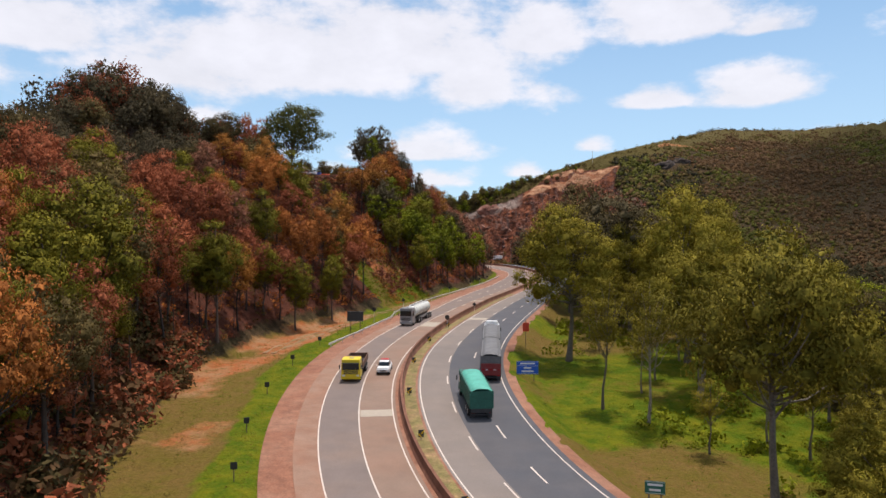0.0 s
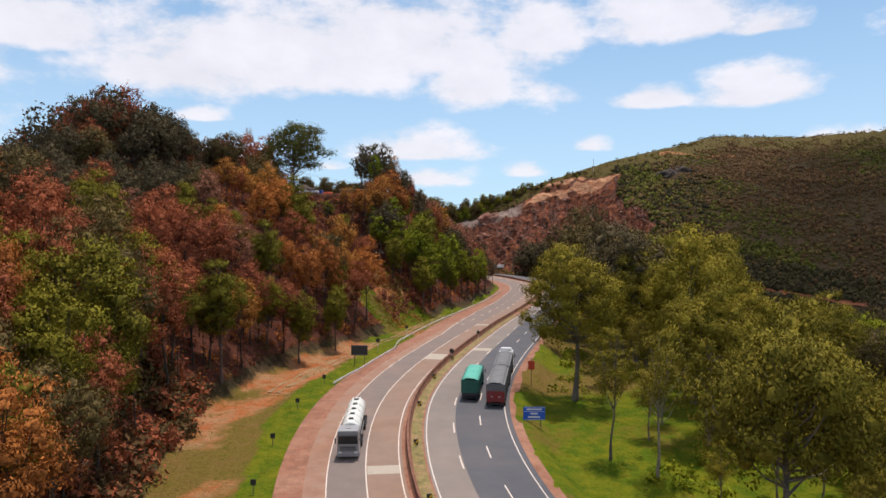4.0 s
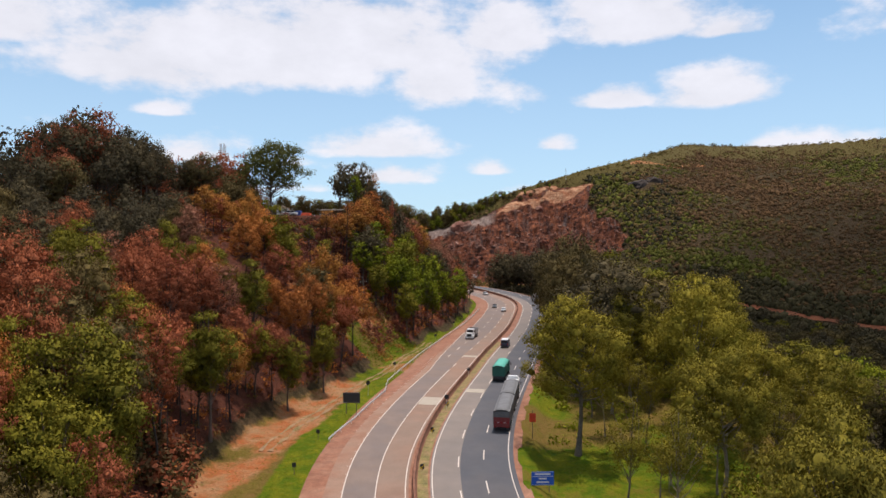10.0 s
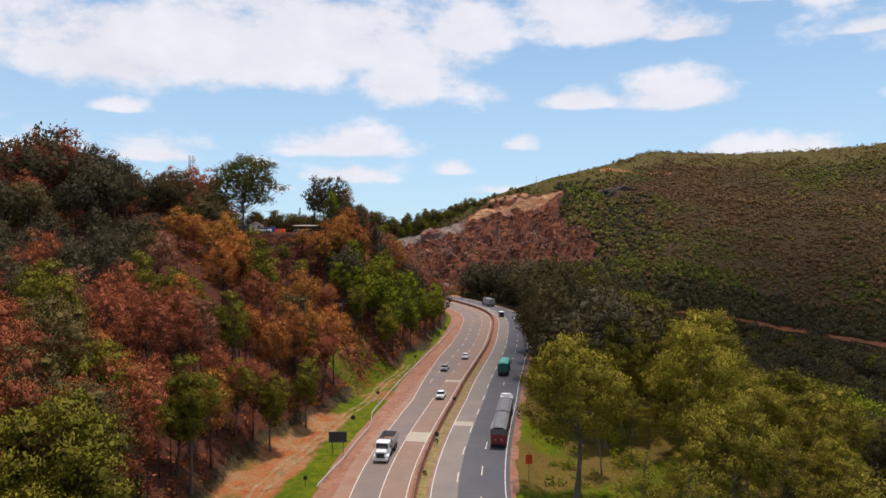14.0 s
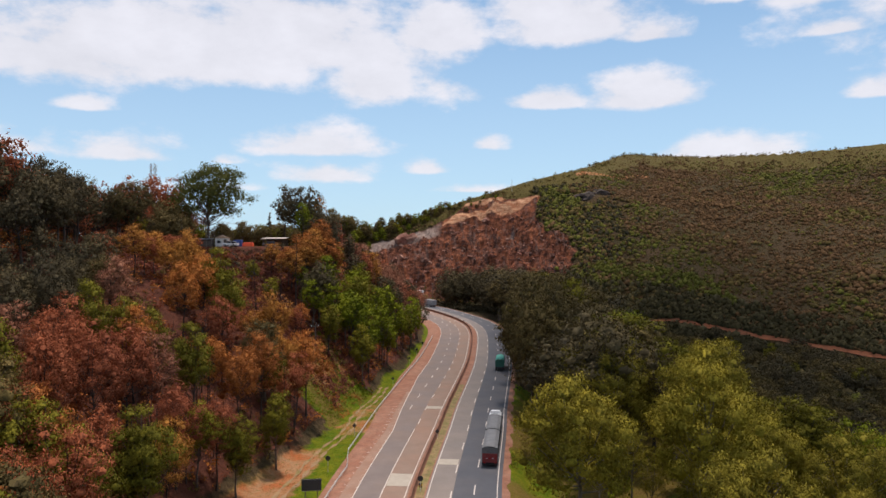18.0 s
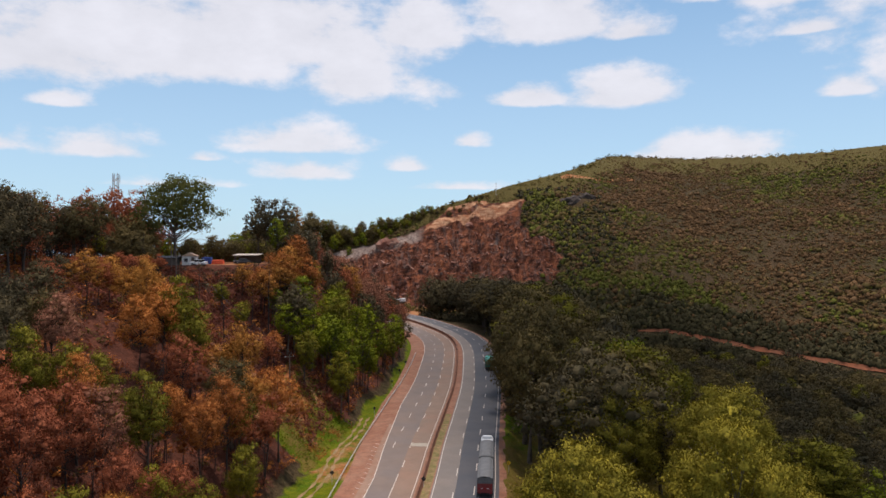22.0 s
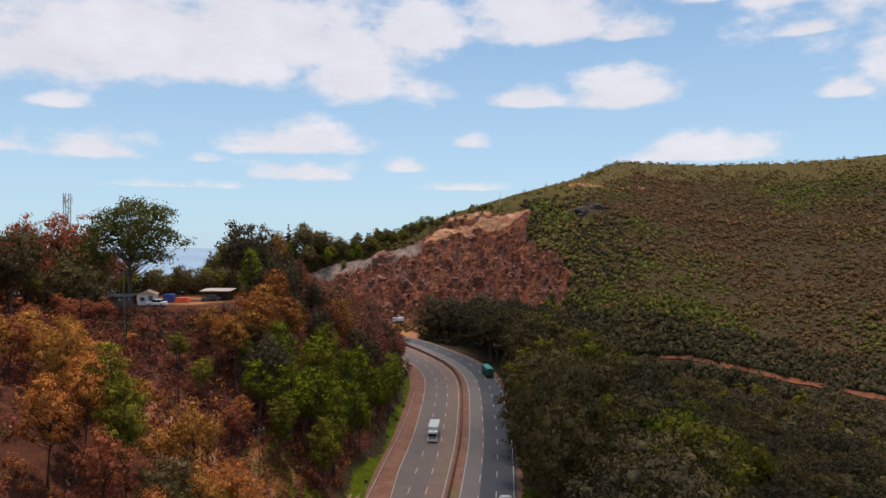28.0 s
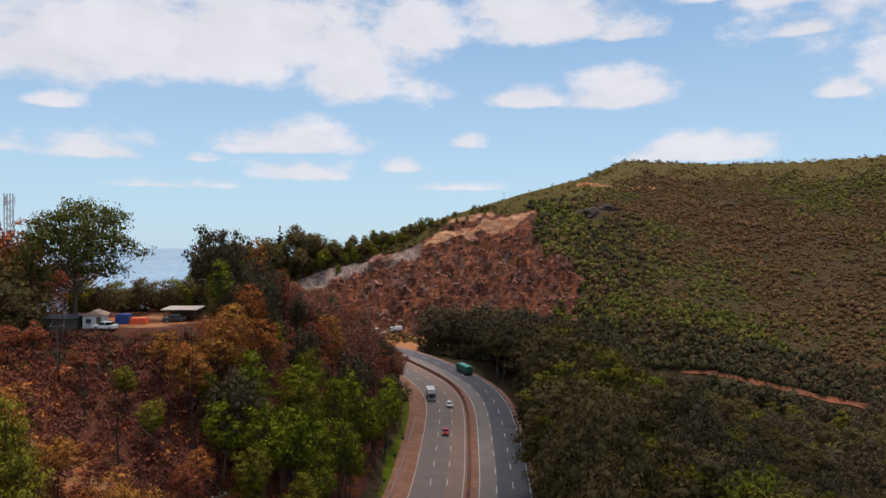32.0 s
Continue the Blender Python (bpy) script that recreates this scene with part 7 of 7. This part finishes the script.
def flatbed():
    t = thing("flatbed_truck", "yellow flat-fronted truck with an open bed and a brown crate", "truck")
    chassis(t, -8.4, -1.5)
    cabover(t, 0, P_YELLOW, 2.45, 2.9, 2.0)
    bed = part("bed", box(2.5, 6.0, 0.18, 0, -5.4, 1.1, 0.02), P_DARK, t, "dark open bed")
    for sx in (-1, 1):
        part("bed_side", box(0.08, 6.0, 0.7, sx * 1.22, -5.4, 1.28, 0.01), T_BROWN, bed, "brown side board")
    part("headboard", box(2.4, 0.12, 1.3, 0, -2.5, 1.28, 0.02), T_BROWN, t)
    part("crate", box(1.7, 1.4, 1.2, 0.0, -3.5, 1.28, 0.05), T_BROWN, t, "brown crate")
    part("tailboard", box(2.4, 0.08, 0.7, 0, -8.38, 1.28, 0.01), T_BROWN, t)
    for y, tw in ((-1.3, False), (-5.9, True), (-7.1, True)):
        axle(t, y, 0.5, tw)
    return t


def tanker():
    t = thing("tanker_truck", "grey articulated tanker truck with a pale cylindrical tank", "truck")
    cabover(t, 0, P_GREY, 2.45, 3.3, 2.2)
    chassis(t, -6.5, -1.6)
    tank = part("tank", tube(1.12, 10.4, "Y", 0, -8.4, 2.2, 28, bevel=0.25), T_PALE, t, "pale cylindrical tank", smooth=True)
    for i in range(5):
        part("manhole", tube(0.28, 0.16, "Z", 0, -4.4 - 2.0 * i, 3.36, 14, bevel=0.02), P_DARK, tank, "dark manhole cover")
        part("band", tube(1.135, 0.12, "Y", 0, -4.2 - 2.1 * i, 2.2, 28), P_GREY, tank)
    for sx in (-1, 1):
        part("walkway_rail", box(0.05, 9.6, 0.12, sx * 0.45, -8.4, 3.32), P_WHITE, tank)
        part("skirt", box(0.06, 5.0, 0.4, sx * 1.05, -8.0, 0.7, 0.01), P_GREY, t)
    part("subframe", box(0.9, 10.0, 0.3, 0, -8.4, 0.85, 0.02), P_DARK, t)
    for y, tw in ((-1.35, False), (-4.6, True), (-5.9, True), (-10.6, True), (-11.9, True), (-13.2, True)):
        axle(t, y, 0.5, tw)
    return t


def dump_truck():
    t = thing("dump_truck", "white bonneted dump truck with an empty grey tipper body", "truck")
    part("bonnet", box(1.9, 1.7, 1.1, 0, -0.9, 0.75, 0.18, 0.9), P_WHITE, t)
    part("grille", box(1.2, 0.06, 0.75, 0, -0.02, 0.85, 0.04), P_DARK, t, "dark grille")
    part("bumper", box(2.35, 0.3, 0.4, 0, -0.1, 0.4, 0.06), P_WHITE, t)
    cab = part("cab", box(2.3, 1.9, 1.9, 0, -2.5, 0.9, 0.14, 0.92), P_WHITE, t)
    part("windscreen", box(1.95, 0.08, 0.72, 0, -1.58, 1.9, 0.03, 0.95), M_GLASS, cab, "dark windscreen")
    for sx in (-1, 1):
        part("headlight", box(0.34, 0.08, 0.24, sx * 0.85, 0.0, 0.9, 0.04), M_LAMP, t, "clear headlight")
        part("mudguard", box(0.5, 1.3, 0.35, sx * 0.98, -0.95, 0.75, 0.12), P_WHITE, t)
        part("side_window", box(0.05, 0.9, 0.6, sx * 1.08, -2.4, 1.9, 0.02), M_GLASS, cab)
        part("mirror", box(0.12, 0.1, 0.5, sx * 1.35, -1.7, 1.9, 0.03), P_DARK, cab)
    chassis(t, -9.0, -1.0)
    body = part("tipper_floor", box(2.5, 5.2, 0.14, 0, -6.4, 1.15, 0.02), P_GREY, t)
    for sx in (-1, 1):
        part("tipper_side", box(0.1, 5.2, 1.35, sx * 1.22, -6.4, 1.2, 0.02), P_GREY, body)
    part("tipper_front", box(2.5, 0.1, 1.55, 0, -3.8, 1.2, 0.02), P_GREY, body)
    part("tailgate", box(2.4, 0.1, 1.25, 0, -9.0, 1.2, 0.02), P_GREY, body)
    part("load", box(2.3, 5.0, 0.35, 0, -6.4, 1.28, 0.1, 0.8), T_BROWN, t, "thin brown load")
    for y, tw in ((-1.0, False), (-6.3, True), (-7.6, True)):
        axle(t, y, 0.5, tw)
    return t


def box_truck(cabmat, bodymat, L=9.6, H=3.4, name="box_truck", label="white flat-fronted truck with a pale box body"):
    t = thing(name, label, "truck")
    cabover(t, 0, cabmat, 2.35, 2.7, 1.9)
    chassis(t, -L + 0.2, -1.4)
    b = part("box_body", box(2.5, L - 2.3, H - 1.1, 0, -2.2 - (L - 2.3) / 2, 1.1, 0.04), bodymat, t)
    part("roof_sheet", box(2.44, L - 2.4, 0.03, 0, -2.2 - (L - 2.3) / 2, H, 0.005), bodymat, b)
    for sx in (-1, 1):
        part("corner_post", box(0.08, 0.08, H - 1.1, sx * 1.23, -2.2, 1.1, 0.01), P_GREY, b)
        part("side_rail", box(0.04, L - 2.6, 0.1, sx * 1.26, -2.2 - (L - 2.3) / 2, 1.12, 0.005), P_GREY, b)
    for y, tw in ((-1.2, False), (-L + 2.6, True), (-L + 1.4, True)):
        axle(t, y, 0.48, tw)
    return t


def car(mat, name="car", label="white saloon car", pickup=False, bar=None, flip=False):
    """A small car, its front at y = 0 and looking along +y."""
    t = thing(name, label, "car")
    L = 4.9 if pickup else 4.3
    body = part("body", box(1.76, L, 0.58, 0, -L / 2, 0.3, 0.16, 0.96), mat, t)
    part("bonnet", box(1.6, 1.15, 0.14, 0, -0.72, 0.84, 0.07, 0.94), mat, body)
    cy, cl = (-2.0, 1.9) if pickup else (-2.35, 2.5)
    cab = part("cabin", box(1.58, cl, 0.58, 0, cy, 0.86, 0.12, 0.8), M_GLASS, t, "dark glazed cabin")
    part("roof", box(1.24, cl * 0.7, 0.06, 0, cy - 0.05, 1.41, 0.03), mat, cab)
    for sx in (-1, 1):
        part("pillar", box(0.06, 0.1, 0.56, sx * 0.72, cy - 0.1, 0.88, 0.01, 0.95), mat, cab)
        part("headlight", box(0.36, 0.1, 0.16, sx * 0.62, -0.04, 0.62, 0.04), M_LAMP, body, "clear headlight")
        part("tail_lamp", box(0.28, 0.06, 0.16, sx * 0.66, -L + 0.02, 0.66, 0.03), M_TAIL, body, "red tail lamp")
        part("mirror", box(0.16, 0.1, 0.12, sx * 0.95, cy + cl * 0.33, 0.95, 0.03), mat, body)
    part("grille", box(0.8, 0.05, 0.16, 0, 0.0, 0.52, 0.02), P_DARK, body)
    part("lower_bumper", box(1.6, 0.12, 0.16, 0, -0.03, 0.28, 0.04), P_DARK, body)
    if pickup:
        part("bed_floor", box(1.5, 1.7, 0.05, 0, -3.95, 0.7, 0), P_DARK, t)
        part("load", box(1.3, 1.3, 0.55, 0, -3.9, 0.8, 0.12, 0.8), T_BROWN, t, "covered load on the bed")
    else:
        part("boot", box(1.55, 0.75, 0.16, 0, -L + 0.42, 0.82, 0.07, 0.94), mat, body)
    if bar:
        part("roof_bar", box(1.15, 0.5, 0.14, 0, cy - 0.5, 1.46, 0.03), bar, t, "red roof bar")
    for y in (-0.85, -L + 0.85):
        axle(t, y, 0.31, half=0.76)
    return t


parked = [("yard", -48.2, 231.5, YZ, 78), ("yard", -39.5, 242, YZ, 110)]
for i, (_, x, y, z, rz) in enumerate(parked):
    c = car(P_WHITE if i == 0 else P_DARK, "parked_car", "white car parked in the yard" if i == 0 else "dark car parked in the yard")
    c.matrix_basis = pose(x, y, roadside_z(x, y), 0, 0, rz)
for i in range(4):  # lorries standing below the cut
    x, y = -9 + 6.2 * i, 474 - 2.4 * i
    c = box_truck(P_WHITE, P_WHITE, 6.0, 2.9, "parked_lorry", "small white lorry parked below the rock cut")
    c.matrix_basis = pose(x, y, roadside_z(x, y), 0, 0, 78)
    c["group"] = "parked lorries"


# ---- a drifting cloud, whose shade crosses the valley ----
def cloud_mesh():
    bm = bmesh.new()
    n, m = 60, 36
    rows_ = []
    for i in range(n + 1):
        row = []
        for j in range(m):
            a = 2 * math.pi * j / m
            f = i / n
            p = Vector((math.cos(a) * f, math.sin(a) * f, 0))
            edge = 1 + 0.22 * noise.noise(Vector((math.cos(a) * 2.2, math.sin(a) * 2.2, 4.0))) + 0.10 * noise.noise(Vector((math.cos(a) * 6, math.sin(a) * 6, 9.0)))
            lift = 45 * math.sqrt(max(0.0, 1 - f * f)) + 16 * noise.noise(Vector((p.x * 5, p.y * 5, 1.0))) * (1 - f**4)
            row.append(bm.verts.new((p.x * 150 * edge, p.y * 150 * edge, lift)))
        rows_.append(row)
    for i in range(n):
        for j in range(m):
            bm.faces.new((rows_[i][j], rows_[i + 1][j], rows_[i + 1][(j + 1) % m], rows_[i][(j + 1) % m]))
    return bm


M_CLOUD = bpy.data.materials.new("cloud")
M_CLOUD.use_nodes = True
_n, _k = M_CLOUD.node_tree.nodes, M_CLOUD.node_tree.links
_tr, _df, _mx = _n.new("ShaderNodeBsdfTransparent"), _n.new("ShaderNodeBsdfTranslucent"), _n.new("ShaderNodeMixShader")
_df.inputs["Color"].default_value = (0.9, 0.9, 0.9, 1)
_nz = _n.new("ShaderNodeTexNoise")
_nz.inputs["Scale"].default_value, _nz.inputs["Detail"].default_value = 0.012, 6.0
_tc = _n.new("ShaderNodeTexCoord")
_k.new(_tc.outputs["Object"], _nz.inputs["Vector"])
_mr = _n.new("ShaderNodeMapRange")
_mr.inputs["From Min"].default_value, _mr.inputs["From Max"].default_value = 0.25, 0.5
_mr.inputs["To Min"].default_value, _mr.inputs["To Max"].default_value = 0.5, 0.8
_k.new(_nz.outputs["Fac"], _mr.inputs["Value"])
_ln = _n.new("ShaderNodeVectorMath")
_ln.operation = "LENGTH"
_k.new(_tc.outputs["Object"], _ln.inputs[0])
_rim = _n.new("ShaderNodeMapRange")
_rim.interpolation_type = "SMOOTHSTEP"
_rim.inputs["From Min"].default_value, _rim.inputs["From Max"].default_value = 160.0, 75.0
_k.new(_ln.outputs["Value"], _rim.inputs["Value"])
_mu = _n.new("ShaderNodeMath")
_mu.operation = "MULTIPLY"
_k.new(_mr.outputs[0], _mu.inputs[0])
_k.new(_rim.outputs[0], _mu.inputs[1])
_k.new(_mu.outputs[0], _mx.inputs[0])
_k.new(_tr.outputs[0], _mx.inputs[1])
_k.new(_df.outputs[0], _mx.inputs[2])
_k.new(_mx.outputs[0], _n["Material Output"].inputs["Surface"])
cloud = tagged(part("cloud", cloud_mesh(), M_CLOUD, smooth=True), "broad white cloud drifting over the valley", "cloud", kind="structure")
cloud.scale = (0.72, 1.3, 1.0)

# ---- traffic ----
def ride(t_knots, s_knots, o_knots, length, away_, wait0, wait1):
    """Rows for walk(): distances along the road and lane offsets, by time; away_: goes up the road. Past its known stretch a vehicle keeps its
    pace until it is out of sight at wait0 or wait1."""
    tk, sk = np.array(t_knots, float), np.array(s_knots, float)
    v0, v1 = (sk[1] - sk[0]) / (tk[1] - tk[0]), (sk[-1] - sk[-2]) / (tk[-1] - tk[-2])
    rows = []
    for t in np.arange(0, 32.01, 0.5):
        s = float(np.interp(t, tk, sk))
        if t < tk[0]:
            s += v0 * (t - tk[0])
        if t > tk[-1]:
            s += v1 * (t - tk[-1])
        s = min(s, wait0) if not away_ else max(s, wait0)
        s = max(s, wait1) if not away_ else min(s, wait1)
        o = float(np.interp(t, tk, o_knots))
        rows.append([float(t), s, o])
    for _ in range(3):  # ease changes of pace
        for i in range(1, len(rows) - 1):
            rows[i][1] = 0.25 * rows[i - 1][1] + 0.5 * rows[i][1] + 0.25 * rows[i + 1][1]
            rows[i][2] = 0.25 * rows[i - 1][2] + 0.5 * rows[i][2] + 0.25 * rows[i + 1][2]
    out = []
    for t, s, o in rows:
        other = s + length  # the far end of the vehicle
        a, b = on_road(s, o), on_road(other, o)
        d = (b - a) * math.copysign(1, length) if away_ else (a - b)
        rz = math.degrees(math.atan2(-d[0], d[1]))
        rx = math.degrees(math.atan2(d[2], math.hypot(d[0], d[1])))
        out.append((t, Matrix.Translation(a) @ Euler((radians(rx), 0, radians(rz))).to_matrix().to_4x4()))
    return out


flatbed_truck, tank_truck, tipper, grain, double, minivan = flatbed(), tanker(), dump_truck(), green_truck(), double_trailer(), van()
delivery = box_truck(P_WHITE, T_PALE)
lorry = box_truck(P_GREY, T_PALE, 8.2, 3.2, "box_truck", "grey flat-fronted truck with a pale box body")
dark_lorry = box_truck(P_DARK, P_GREY, 11.0, 3.6, "box_truck", "dark truck with a grey box body going away")
car_bar = car(P_WHITE, "car", "white car with a red roof bar", bar=P_RED)
pick = car(P_SILVER, "pickup", "silver pickup with a covered load", True)
car_a, car_b, car_c = car(P_WHITE, "car", "white saloon car with dark windows"), car(P_WHITE, "car", "small white saloon car"), car(P_WHITE, "car", "white hatchback car coming round the bend")
car_red = car(P_RED, "car", "bright red saloon car")


def motions():
    walk(cloud, [(t, pose(x, y, 650, 0, 0, rz)) for t, x, y, rz in ((0, 343, 612, -50), (6, 275, 530, -50), (12, 200, 420, -40), (19, 167, 408, -20), (25, 128, 405, 0), (32, 112, 376, 0))])
    walk(flatbed_truck, ride((0, 0.5, 1, 1.5), (149, 140, 131, 122), (-7.1, -7.2, -7.3, -7.3), 8, False, 500, 14))
    walk(car_bar, ride((0, 0.5, 1, 1.5), (152.3, 142, 131.3, 121), (-3.3, -3.3, -3.4, -3.5), 4, False, 500, 36))
    walk(tank_truck, ride((0, 1, 2, 3, 3.5), (189.5, 177, 165.5, 152.5, 146), (-7.9, -7.8, -7.7, -7.4, -7.4), 13, False, 500, 52))
    walk(tipper, ride((5.5, 6.5, 7.5, 8.5, 9.5, 10.5, 11.5, 12.5, 13.5, 14.5), (408, 374, 341, 308, 280, 253.5, 229, 206.5, 187, 169.5), (-9.6, -9.6, -9.5, -9.6, -9.2, -8.4, -7.8, -7.6, -7.4, -7.2), 8, False, 478, 72))
    walk(pick, ride((9.5, 10, 11, 12, 13, 14, 14.5, 16.5, 17.5), (372, 356, 325, 296.5, 271, 249, 239, 200.5, 183), (-10, -10, -9.7, -9.0, -8.4, -7.6, -7.2, -6.8, -6.8), 4, False, 490, 86))
    walk(car_a, ride((10, 11, 12, 13, 14, 14.5), (343, 308, 274, 243, 217.5, 205.5), (-5.8, -5.6, -5.0, -4.2, -3.9, -3.6), 4, False, 486, 44))
    walk(car_b, ride((11, 12, 13, 14, 14.5, 16.5, 17), (375, 337.5, 302, 268, 252, 196, 183.5), (-5.6, -5.8, -5.6, -4.8, -4.0, -3.3, -3.3), 4, False, 495, 28))
    walk(delivery, ride((24, 25, 25.5, 27.5, 28, 28.5, 29), (404, 377.5, 363, 308, 294, 281.5, 269.5), (-7.0, -7.0, -7.1, -7.0, -7.2, -7.3, -7.3), 8, False, 496, 100))
    walk(car_red, ride((29, 29.5, 30, 31, 32), (434, 418, 401, 366.5, 332), (-6.5, -6.8, -7.2, -7.3, -6.8), 4, False, 506, 60))
    walk(car_c, ride((30, 31, 32), (429, 394, 361), (-5.6, -6.0, -5.6), 4, False, 514, 60))
    walk(lorry, ride((30, 31, 32), (416, 393, 369.5), (-10.6, -10.8, -10.6), 7, False, 522, 60))
    walk(grain, ride((0, 1, 2, 3, 5.5, 7, 9, 11, 13, 14, 16.5, 18, 19, 27.5, 29, 30, 31, 32), (133, 140.5, 147.5, 155, 173, 185, 201, 217.5, 236, 246, 270, 284.5, 294, 366, 378.5, 387, 395.5, 404),
                     (7.5, 7.2, 7.1, 7.3, 7.2, 7.1, 6.8, 6.9, 7.2, 7.9, 9.2, 9.4, 9.8, 10.6, 10.6, 10.6, 10.6, 10.6), 10, True, 60, 520))
    walk(double, ride((0, 3, 5.5, 8, 11, 14, 17, 19, 22, 28, 32), (149, 156.5, 162.8, 169.8, 178.4, 187.5, 196.3, 202, 210, 227, 238.5), (10.7, 10.9, 11, 11, 10.9, 10.8, 10.7, 10.6, 10.6, 10.6, 10.6), 22, True, 90, 420))
    walk(minivan, ride((5.5, 6.5, 7.5, 8.5, 9.5, 10.5, 11.5, 12.5, 13.5, 16.5), (145, 165, 187, 210.5, 237.5, 267.5, 300, 334, 362, 425), (5.2, 4.7, 3.8, 3.2, 3.1, 3.0, 3.0, 3.2, 3.8, 4.5), 5, True, 30, 508))
    walk(dark_lorry, ride((11, 13, 16.5, 18), (394, 410, 444, 460), (9.5, 9.5, 9.0, 9.0), -9, True, 20, 528))


motions()
